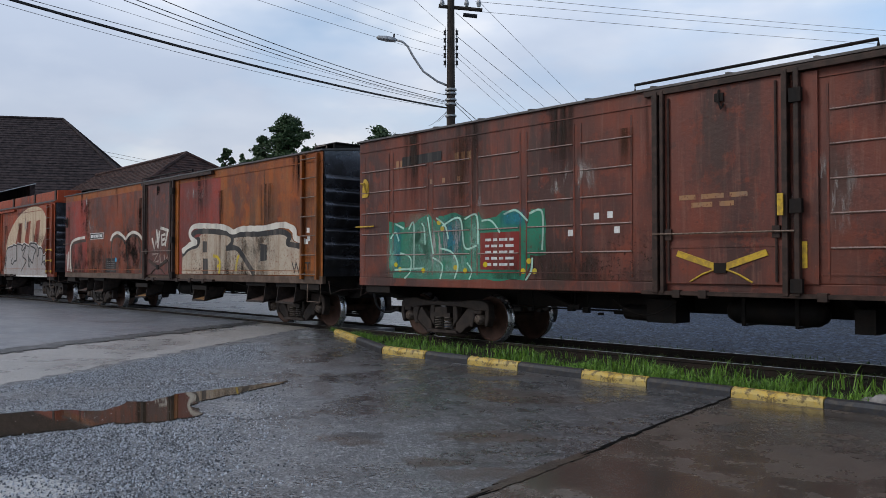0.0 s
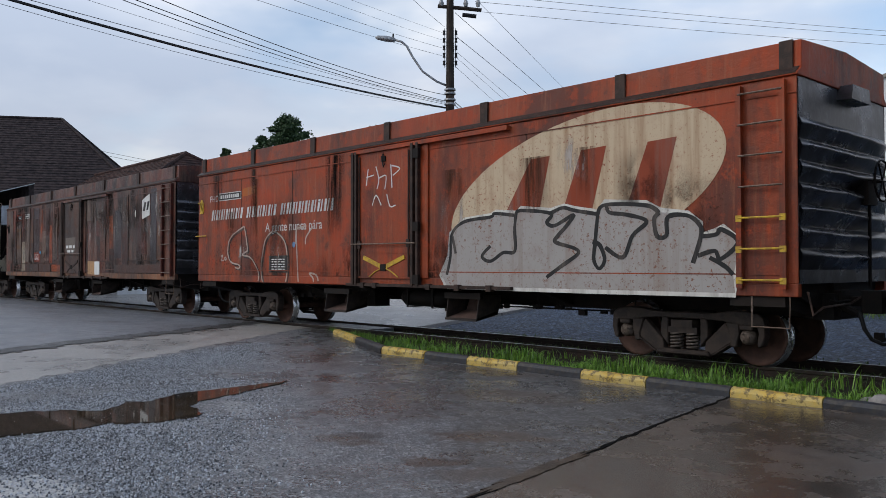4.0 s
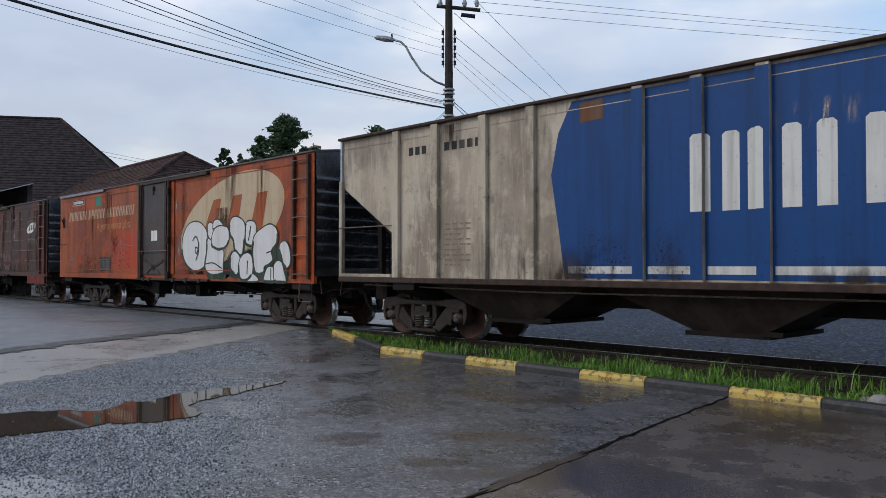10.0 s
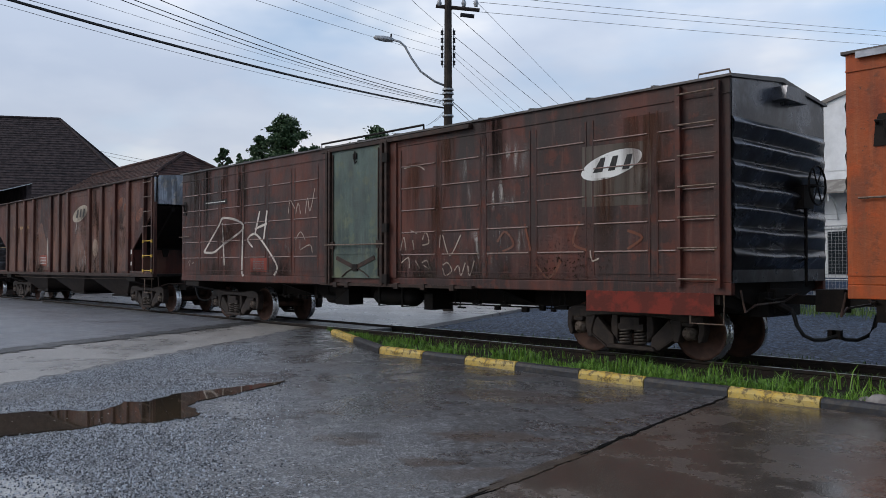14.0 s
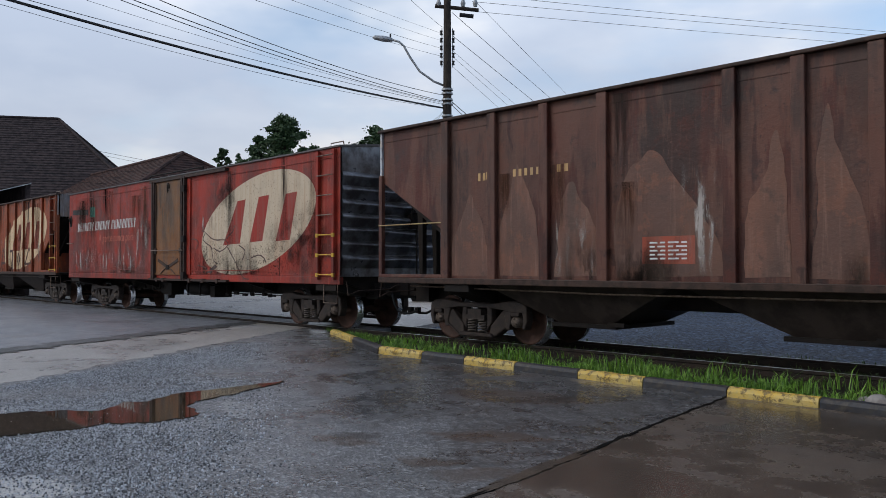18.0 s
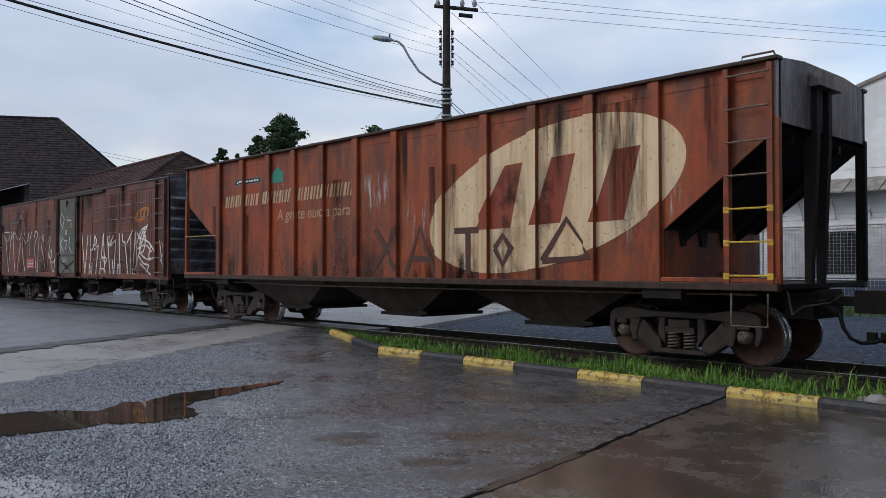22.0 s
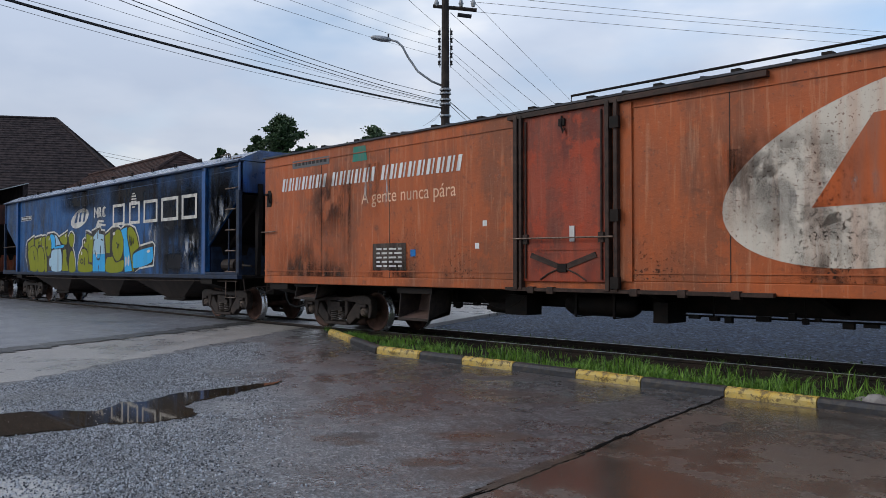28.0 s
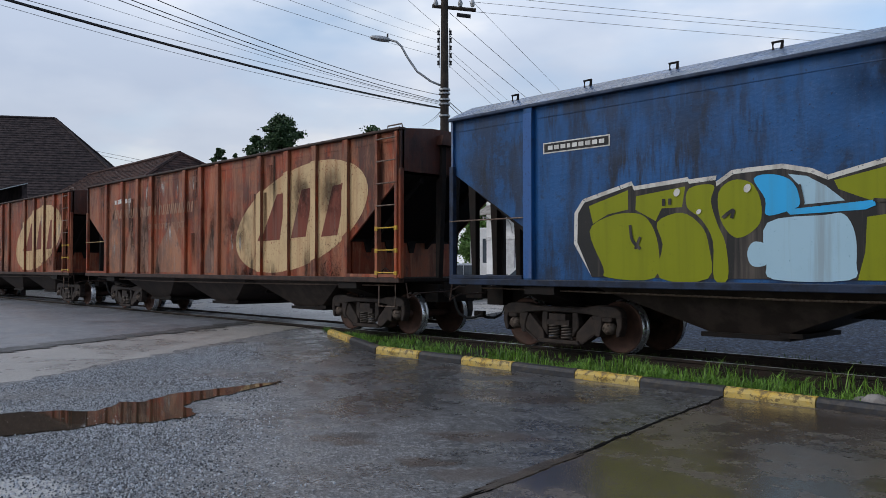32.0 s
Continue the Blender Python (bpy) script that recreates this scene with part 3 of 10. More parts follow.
grass("grass_verge", grass_spots(), M_GRASS, "fresh green wet grass growing between the kerb and the rail")
grass("track_grass", [(random.uniform(-12.5, 2.5), random.choice((random.uniform(-0.35, 0.4), random.uniform(0.65, 1.7), random.uniform(0.7, 1.1))), -0.12,
                       random.uniform(0.03, 0.10), 0.006) for _ in range(5000)], M_MOSS, "low dull weeds between the rails and behind the track")
grass("yard_grass", [(random.uniform(-22, 12), random.gauss(13.6, 0.8), -0.12, random.uniform(0.10, 0.35), 0.012) for _ in range(5000)], M_MOSS,
      "rough grass strip along the far yard fence")

M_STONE = grimy("broken_concrete", (0.30, 0.28, 0.26), (0.18, 0.16, 0.15), 8, 0.8)
for i, (x, y, s) in enumerate(((-0.62, -2.25, 0.15), (-0.42, -2.15, 0.12), (-0.75, -2.02, 0.09), (-0.33, -2.32, 0.08))):
    bm = bmesh.new()
    bmesh.ops.create_icosphere(bm, subdivisions=2, radius=s)
    for v in bm.verts:
        v.co *= 1 + 0.5 * noise.noise(v.co * 6 + Vector((i * 5, 0, 0)))
        v.co.z *= 0.75
    me = bpy.data.meshes.new("rubble")
    bm.to_mesh(me)
    bm.free()
    me.materials.append(M_STONE)
    ob = tagged(new("rubble", me), "broken lump of pale concrete lying in the grass", "stone", "rubble by the kerb")
    ob.location = (*plan(x, y), -0.12 + s * 0.6)


def loose_gravel():
    g, rnd = Geo(), random.Random(44)
    n = 0
    while n < 62000:
        x, y = rnd.uniform(-9.5, -2.4), rnd.uniform(-9.4, -2.8)
        if noise.noise(Vector((x * 0.9, y * 0.9, 2.0))) < rnd.uniform(-0.6, 0.35) or plan(x, y)[0] + 1.65 * plan(x, y)[1] > -17.2 + rnd.gauss(0, 0.45) or x < -8.1 - 0.43 * (y + 7.1) + rnd.gauss(0, 0.08):
            continue
        x, y = plan(x, y)
        s, a = 0.004 + 0.0065 * rnd.random() ** 2, rnd.uniform(0, 6.28)
        k = [(s * rnd.uniform(0.7, 1.2) * math.cos(a + q * 1.5708), s * rnd.uniform(0.7, 1.2) * math.sin(a + q * 1.5708)) for q in range(4)]
        h = s * rnd.uniform(0.5, 1.0)
        vs = [(x + u, y + v, -0.052) for u, v in k] + [(x + u * 0.6, y + v * 0.6, -0.048 + h) for u, v in k]
        g.add(vs, [(0, 1, 5, 4), (1, 2, 6, 5), (2, 3, 7, 6), (3, 0, 4, 7), (4, 5, 6, 7)])
        n += 1
    m, nt, b = shader("loose_stones", 0.38)
    geo = nt.nodes.new("ShaderNodeNewGeometry")
    nt.links.new(mixed(nt, ramp(nt, geo.outputs["Random Per Island"], 0.2, 0.95), (0.05, 0.054, 0.062), (0.56, 0.585, 0.63)), b.inputs["Base Color"])
    me = bpy.data.meshes.new("gravel")
    me.from_pydata(g.v, [], g.f)
    me.materials.append(m)
    tagged(new("gravel", me), "loose grey stones scattered over the worn asphalt", "gravel", kind="stuff")


loose_gravel()


# ---- wagons: shared running gear ----
GAP_AXLE, R_WHEEL = 0.85, 0.37
# wagon drawings are in their own units: metres along, across and up for one unit
UNIT = (1.0816, 1.0, 0.9606)


def wheelset_mesh():
    g = Geo()
    for s in (-1, 1):
        prof = [(0.02, 0.50), (0.10, 0.50), (0.14, 0.525), (0.33, 0.535), (0.37, 0.565), (0.415, 0.565), (0.42, 0.47), (0.425, 0.462), (0.447, 0.455), (0.447, 0.435), (0.37, 0.43), (0.33, 0.50), (0.14, 0.48), (0.10, 0.44), (0.02, 0.44)]
        ks = [0, 0, 0, 0, 0, 1, 1, 1, 1, 0, 0, 0, 0, 0]
        g.lathe_y([(r, s * y) for r, y in prof], 0, 0, 32, ks)
        cap = [(0.0, 0.90), (0.05, 0.90), (0.085, 0.885), (0.09, 0.86), (0.105, 0.85), (0.105, 0.68), (0.07, 0.68)]
        g.lathe_y([(r, s * y) for r, y in cap], 0, 0, 16, [2] * 6)
        for q in range(3):
            a = 2 * math.pi * q / 3
            g.tube([(0.055 * math.cos(a), s * 0.885, 0.055 * math.sin(a)), (0.055 * math.cos(a), s * 0.915, 0.055 * math.sin(a))], 0.014, 6, 2)
    g.tube([(0, -0.86, 0), (0, 0.86, 0)], 0.07, 10)
    return g.mesh("wheelset", [M_WHEEL, M_TREAD, M_CAP], True)


def side_frame_mesh(s):
    """Cast truss frame: shoulders over the bearings, slanting arms down to the spring seat, two open windows."""
    g = Geo()
    y0, y1 = sorted((s * 0.735, s * 0.845))
    w0, w1 = sorted((s * 0.715, s * 0.865))
    t0, t1 = sorted((s * 0.70, s * 0.90))
    g.prism([(-1.07, 0.52), (-1.06, 0.60), (-0.99, 0.655), (-0.88, 0.68), (-0.66, 0.68), (-0.40, 0.64), (0.40, 0.64), (0.66, 0.68), (0.88, 0.68), (0.99, 0.655), (1.06, 0.60), (1.07, 0.52),
             (0.97, 0.51), (0.74, 0.51), (0.56, 0.545), (0.30, 0.56), (-0.30, 0.56), (-0.56, 0.545), (-0.74, 0.51), (-0.97, 0.51)], w0, w1)
    for d in (-1, 1):
        g.prism([(d * 1.07, 0.53), (d * 1.075, 0.40), (d * 1.035, 0.27), (d * 0.985, 0.25), (d * 0.975, 0.30), (d * 0.995, 0.42), (d * 0.965, 0.53)], w0, w1)
        g.prism([(d * 0.75, 0.53), (d * 0.755, 0.40), (d * 0.71, 0.24), (d * 0.635, 0.24), (d * 0.645, 0.34), (d * 0.58, 0.54)], w0, w1)
        g.prism([(d * 0.70, 0.36), (d * 0.56, 0.53), (d * 0.345, 0.32), (d * 0.30, 0.28), (d * 0.28, 0.12), (d * 0.38, 0.115), (d * 0.66, 0.30)], y0, y1)
        g.prism([(d * 0.335, 0.34), (d * 0.225, 0.20), (d * 0.225, 0.58), (d * 0.315, 0.58), (d * 0.335, 0.46)], y0, y1)
        g.prism([(d * 0.94, 0.52), (d * 0.77, 0.52), (d * 0.775, 0.455), (d * 0.935, 0.455)], t0, t1)
        g.prism([(d * 0.66, 0.30), (d * 0.38, 0.115), (d * 0.41, 0.115), (d * 0.69, 0.29)], w0, w1)
    g.prism([(-0.38, 0.105), (0.38, 0.105), (0.35, 0.165), (-0.35, 0.165)], t0, t1)
    me = g.mesh("side_frame", M_FRAME)
    bm = bmesh.new()
    bm.from_mesh(me)
    sharp = [e for e in bm.edges if len(e.link_faces) == 2 and e.calc_face_angle(0) > 0.7]
    bmesh.ops.bevel(bm, geom=sharp, offset=0.012, segments=1, affect="EDGES")
    bm.to_mesh(me)
    bm.free()
    return me


def spring_mesh():
    g = Geo()
    pts = [(0.072 * math.cos(a), 0.072 * math.sin(a), 0.168 + 0.205 * i / 60) for i in range(61) for a in (2 * math.pi * i / 12,)]
    g.tube(pts, 0.0155, 6)
    return g.mesh("spring", M_SPRING, True)


def resize(me, sx, sy, sz):
    for v in me.vertices:
        v.co = (v.co.x * sx, v.co.y * sy, v.co.z * sz)
    me.update()
    return me


WHEELSET, FRAME_NEAR, FRAME_FAR, SPRING = wheelset_mesh(), side_frame_mesh(-1), side_frame_mesh(1), spring_mesh()
g = Geo().box(-0.20, 0.20, -0.88, 0.88, 0.375, 0.45)
g.box(-0.15, 0.15, -0.90, 0.90, 0.45, 0.54).box(-0.20, 0.20, -0.60, 0.60, 0.44, 0.60).box(-0.12, 0.12, -0.70, 0.70, 0.56, 0.64)
BOLSTER = g.mesh("bolster", M_FRAME)
g = Geo()
for d in (-1, 1):
    g.box(d * 0.42 - 0.03, d * 0.42 + 0.03, -0.62, 0.62, 0.26, 0.33)
    g.box(d * 0.43 - 0.035, d * 0.43 + 0.035, -0.60, -0.44, 0.22, 0.46).box(d * 0.43 - 0.035, d * 0.43 + 0.035, 0.44, 0.60, 0.22, 0.46)
    g.tube([(d * 0.40, 0, 0.32), (d * 0.05, 0, 0.62)], 0.02)
BRAKE_BEAM = g.mesh("brake_beam", M_UNDER)
WHEELS = []
resize(WHEELSET, R_WHEEL / 0.42, 1, R_WHEEL / 0.42)


def bogie(parent, u):
    b = part("bogie", BOLSTER, None, parent, "two-axle cast steel bogie with coil springs")
    b.location = (u, 0, 0)
    part("side_frame", FRAME_NEAR, None, b)
    part("side_frame", FRAME_FAR, None, b)
    part("brake_beam", BRAKE_BEAM, None, b)
    for s in (-1, 1):
        for d in (-1, 1):
            sp = part("spring", SPRING, None, b)
            sp.location = (d * 0.115, s * 0.815, 0)
    for d in (-1, 1):
        w = part("wheelset", WHEELSET, None, b, "rusty wheelset with bright worn treads")
        w.location = (d * GAP_AXLE, 0, R_WHEEL)
        WHEELS.append((w, parent, u * UNIT[0] + d * GAP_AXLE, d * GAP_AXLE))
    return b


def coupler(parent, u, d, reach):
    g = Geo()
    g.box(min(u, u + d * (reach - 0.12)), max(u, u + d * (reach - 0.12)), -0.07, 0.07, 0.78, 0.90)
    e = u + d * (reach - 0.12)
    g.prism_z([(e, -0.15), (e + d * 0.20, -0.17), (e + d * 0.24, -0.05), (e + d * 0.10, 0.0), (e + d * 0.12, 0.16), (e, 0.13)], 0.70, 0.98)
    g.tube([(u, -0.5, 0.86), (u + d * 0.06, -0.45, 0.84), (u + d * 0.06, 0.1, 0.86)], 0.018)
    g.box(u - 0.05, u + 0.05, -0.32, 0.32, 0.66, 0.98)
    part("coupler", g, M_UNDER, parent, bevel=0.012)
    y = -0.28 * d
    h = Geo().tube([(u + d * 0.20, y, 0.74), (u + d * 0.24, y, 0.66), (u + d * 0.27, y * 0.96, 0.52), (u + d * 0.33, y * 0.85, 0.40), (u + d * 0.42, y * 0.65, 0.345), (u + d * 0.52, y * 0.4, 0.35), (u + d * (reach - 0.05), y * 0.15, 0.40), (u + d * reach, 0, 0.42)], 0.024, 7)
    part("brake_hose", h, M_HOSE, parent, smooth=True)
    part("hose_coupling", Geo().box(min(u + d * (reach - 0.09), u + d * reach), max(u + d * (reach - 0.09), u + d * reach), -0.05, 0.03, 0.36, 0.47), M_UNDER, parent)
    part("cut_lever", Geo().tube([(u + d * 0.05, -1.22, 0.98), (u + d * 0.10, -1.22, 0.72), (u + d * 0.12, -1.0, 0.80), (u + d * 0.12, -0.25, 0.82), (u + d * 0.22, -0.12, 0.92)], 0.014, 6), M_POSTS, parent)
    part("angle_cock", Geo().tube([(u + d * 0.02, y - 0.05, 0.82), (u + d * 0.20, y, 0.70)], 0.05, 8), M_UNDER, parent)
    part("draft_gear", Geo().box(min(u - d * 0.3, u + d * 0.02), max(u - d * 0.3, u + d * 0.02), -0.45, 0.45, 0.62, 0.94), M_UNDER, parent)


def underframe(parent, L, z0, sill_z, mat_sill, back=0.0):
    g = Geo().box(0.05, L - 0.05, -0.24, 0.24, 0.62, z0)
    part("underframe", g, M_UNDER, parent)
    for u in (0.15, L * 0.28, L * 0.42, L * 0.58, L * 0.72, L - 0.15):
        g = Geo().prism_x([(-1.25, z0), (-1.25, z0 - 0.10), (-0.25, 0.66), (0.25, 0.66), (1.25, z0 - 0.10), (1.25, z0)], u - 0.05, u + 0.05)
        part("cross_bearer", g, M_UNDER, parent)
    for y0, y1 in ((-1.335, -1.25), (1.25, 1.335)):
        part("side_sill", Geo().box(-back, L, y0, y1, sill_z, z0), mat_sill, parent, bevel=0.01)
    c = L * 0.5
    part("air_reservoir", Geo().tube([(c - 0.36, -0.62, 0.70), (c - 0.33, -0.62, 0.70), (c - 0.24, -0.62, 0.70), (c + 0.66, -0.62, 0.70), (c + 0.75, -0.62, 0.70), (c + 0.78, -0.62, 0.70)], [0.05, 0.11, 0.165, 0.165, 0.11, 0.05], 14), M_UNDER, parent, smooth=True)
    for u in (c - 0.1, c + 0.5):
        part("reservoir_strap", Geo().box(u - 0.02, u + 0.02, -0.80, -0.44, 0.52, 0.535).box(u - 0.02, u + 0.02, -0.80, -0.785, 0.52, z0).box(u - 0.02, u + 0.02, -0.455, -0.44, 0.52, z0), M_UNDER, parent)
    rnd = random.Random(int(L * 100) + int(back * 100) + len(STRIPS))
    for base, far in ((c - 3.6, c - 1.8), (c + 1.5, c + 4.2)):
        u = base
        while u < far:
            w, h = rnd.uniform(0.05, 0.16), rnd.uniform(0.03, 0.09)
            y = rnd.uniform(-0.75, -0.35)
            z = rnd.uniform(0.56, 0.66)
            part("rigging_lug", Geo().box(u, u + w, y - 0.03, y + 0.03, z - h / 2, z + h / 2), M_UNDER, parent)
            if rnd.random() < 0.5:
                part("hanger", Geo().tube([(u + w / 2, y, z0 - 0.05), (u + w / 2 + rnd.uniform(-0.05, 0.05), y, z)], 0.011, 5), M_UNDER, parent)
            u += w + rnd.uniform(0.04, 0.22)
    sag = [(c - 1.75 + 0.15 * i, -0.95, 0.80 - 0.20 * math.sin(math.pi * i / 6)) for i in range(7)]
    part("hanging_pipe", Geo().tube(sag, 0.010, 5), M_UNDER, parent)
    part("brake_rod", Geo().tube([(c - 1.75, -0.6, 0.62), (2.0, -0.35, 0.60)], 0.014, 6), M_UNDER, parent)
    part("brake_rod", Geo().tube([(c + 1.2, -0.45, 0.60), (L - 2.0, -0.35, 0.60)], 0.014, 6), M_UNDER, parent)
    part("brake_gear", Geo().box(c - 1.35, c - 0.95, -0.80, -0.45, 0.50, 0.82).tube([(c - 1.3, -0.6, 0.6), (c - 1.75, -0.6, 0.62)], 0.11, 12), M_UNDER, parent)
    part("slack_box", Geo().box(c + 1.1, c + 1.3, -0.85, -0.4, 0.50, 0.78), M_UNDER, parent)
    pipe = Geo().tube([(0.3, -1.12, z0 - 0.14), (L * 0.3, -1.12, z0 - 0.17), (L * 0.7, -1.12, z0 - 0.16), (L - 0.3, -1.12, z0 - 0.14)], 0.014, 6)
    part("brake_pipe", pipe, M_UNDER, parent)


def step_iron(parent, u, mat):
    g = Geo().tube([(u - 0.20, -1.30, 0.95), (u - 0.20, -1.31, 0.56), (u + 0.20, -1.31, 0.56), (u + 0.20, -1.30, 0.95)], 0.013, 6)
    part("step_iron", g, mat, parent)


def ladder(parent, u0, u1, z0, z1, n, mat, rung_mat, yellow_from=99, y=-1.33, out=0.07):
    st = Geo().box(u0 - 0.03, u0 + 0.03, y - out, y, z0, z1).mesh("stile", mat)
    lad = part("ladder", st, None, parent)
    part("stile", Geo().box(u1 - 0.03, u1 + 0.03, y - out, y, z0, z1), mat, lad)
    for i in range(n):
        z = z0 + 0.10 + (z1 - z0 - 0.2) * i / (n - 1)
        m = M_YELLOW if n - 1 - i >= yellow_from else rung_mat
        part("rung", Geo().tube([(u0, y - out, z), (u1, y - out, z)], 0.013, 6), m, lad, "yellow rung" if m is M_YELLOW else "")
        if m is M_YELLOW:
            for u in (u0, u1):
                part("rung_bracket", Geo().box(u - 0.032, u + 0.032, y - out - 0.005, y - out + 0.02, z - 0.045, z + 0.03), M_YELLOW, lad, "yellow bracket")
    return lad


def curve_through(points, n=8, closed=False):
    """A smooth line through the points."""
    P = [Vector(p) for p in points]
    m, out = len(P), []
    for i in range(m if closed else m - 1):
        a, b, c, d = (P[(i - 1) % m] if closed or i else P[0]), P[i % m], P[(i + 1) % m], (P[(i + 2) % m] if closed or i + 2 < m else P[-1])
        for j in range(n):
            t = j / n
            out.append(0.5 * ((2 * b) + (c - a) * t + (2 * a - 5 * b + 4 * c - d) * t * t + (3 * b - a - 3 * c + d) * t ** 3))
    if not closed:
        out.append(P[-1])
    return out


def strokes(parent, name, lines, w, mat, label="", level=1, strips=None, n=6):
    """Sprayed lines, each one ribbon and a part of its own; a line thickens and thins a little as a hand sprays it."""
    for k, l in enumerate(lines):
        P = [Vector(p) for p in (curve_through(l, n) if n else l)]
        m, g = len(P), Geo()
        side = []
        for i in range(m):
            d = (P[min(i + 1, m - 1)] - P[max(i - 1, 0)]).normalized()
            side.append(Vector((-d.y, d.x)) * (w / 2) * (1 + 0.22 * noise.noise(Vector((P[i].x * 6, P[i].y * 6, k)))))
        for u0, u1, y in (strips or parent_strips(parent)):
            yy = y - 0.0025 * level - 0.00015 * (k % 12)
            for i in range(m - 1):
                q = clip([tuple(P[i] - side[i]), tuple(P[i + 1] - side[i + 1]), tuple(P[i + 1] + side[i + 1]), tuple(P[i] + side[i])], u0, u1)
                for piece in on_side(parent.name, q) if len(q) > 2 else ():
                    g.add([(a, yy - 0.00001 * i, b) for a, b in piece], [tuple(range(len(piece)))])
        if not g.f:
            continue
        me = bpy.data.meshes.new(name)
        me.from_pydata(g.v, [], g.f)
        bm = bmesh.new()
        bm.from_mesh(me)
        bmesh.ops.remove_doubles(bm, verts=bm.verts, dist=0.00004)
        bm.to_mesh(me)
        bm.free()
        me.materials.append(mat)
        part(name, me, None, parent, label)


def oval(cu, cz, a=2.14, b=1.03, tilt=0.43, n=64):
    return [(cu + a * math.cos(q), cz + b * math.sin(q) + tilt * math.cos(q)) for q in (2 * math.pi * i / n for i in range(n))]


def clip(poly, u0, u1):
    for lim, s in ((u0, 1), (u1, -1)):
        out = []
        for i in range(len(poly)):
            a, b = poly[i - 1], poly[i]
            ia, ib = (a[0] - lim) * s >= 0, (b[0] - lim) * s >= 0
            if ia != ib:
                t = (lim - a[0]) / (b[0] - a[0])
                out.append((lim, a[1] + (b[1] - a[1]) * t))
            if ib:
                out.append((b[0], b[1]))
        poly = out
        if len(poly) < 3:
            return []
    return poly


SIDES = {}


def above(poly, a, b):
    """The part of a flat shape above the line from a to b."""
    out, k = [], (b[1] - a[1]) / (b[0] - a[0])
    over = lambda p: p[1] - a[1] - k * (p[0] - a[0])
    for i in range(len(poly)):
        p, q = poly[i - 1], poly[i]
        if (over(p) >= 0) != (over(q) >= 0):
            t = over(p) / (over(p) - over(q))
            out.append((p[0] + (q[0] - p[0]) * t, p[1] + (q[1] - p[1]) * t))
        if over(q) >= 0:
            out.append(q)
    return out if len(out) > 2 else []


def on_side(name, poly):
    """Cut a flat shape to the slanting lower corners of a hopper's side."""
    if name not in SIDES:
        return [poly]
    (a, za), (b, zb), (c, zc), (d, zd) = SIDES[name]
    lo, hi = min(p[0] for p in poly), max(p[0] for p in poly)
    if lo >= b and hi <= c:
        return [poly]
    out = [clip(poly, b, c)]
    left, right = clip(poly, a, b), clip(poly, c, d)
    out += [above(left, (a, za), (b, zb)) if left else [], above(right, (c, zc), (d, zd)) if right else []]
    return [p for p in out if len(p) > 2]


def painted(parent, name, polys, mat, label="", level=1, strips=None, split=False, panels=False):
    """Paint on a wagon's side: thin film pieces laid on the skin, and on the stakes where there are any."""
    if split:
        for k, poly in enumerate(polys):
            painted(parent, name, [poly], mat, label, level + 0.03 * (k % 20), strips)
        return None
    if panels:
        for s in parent_strips(parent):
            painted(parent, name, polys, mat, label, level, [s])
        return None
    g = Geo()
    for i, poly in enumerate(polys):
        for u0, u1, y in (strips or parent_strips(parent)):
            p = clip([tuple(q) for q in poly], u0, u1)
            if len(p) > 2:
                yy = y - 0.0025 * level - 0.00014 * (i % 16)
                for q in on_side(parent.name, p):
                    g.add([(u, yy, z) for u, z in q], [tuple(range(len(q)))])
    if not g.f:
        return None
    me = bpy.data.meshes.new(name)
    me.from_pydata(g.v, [], g.f)
    me.materials.append(mat)
    me.update()
    return part(name, me, None, parent, label)


STRIPS = {}


def ragged_edge(pts, amp=0.22):
    """A closed line with an uneven, torn edge."""
    out = []
    for i in range(len(pts)):
        a, b = Vector(pts[i]), Vector(pts[(i + 1) % len(pts)])
        for j in range(9):
            p = a.lerp(b, j / 9)
            out.append((p.x + amp * noise.noise(Vector((p.x * 4, p.y * 4, 1))) + amp * 0.5 * noise.noise(Vector((p.x * 13, p.y * 9, 5))), p.y + amp * noise.noise(Vector((p.x * 4, p.y * 4, 8)))))
    return out


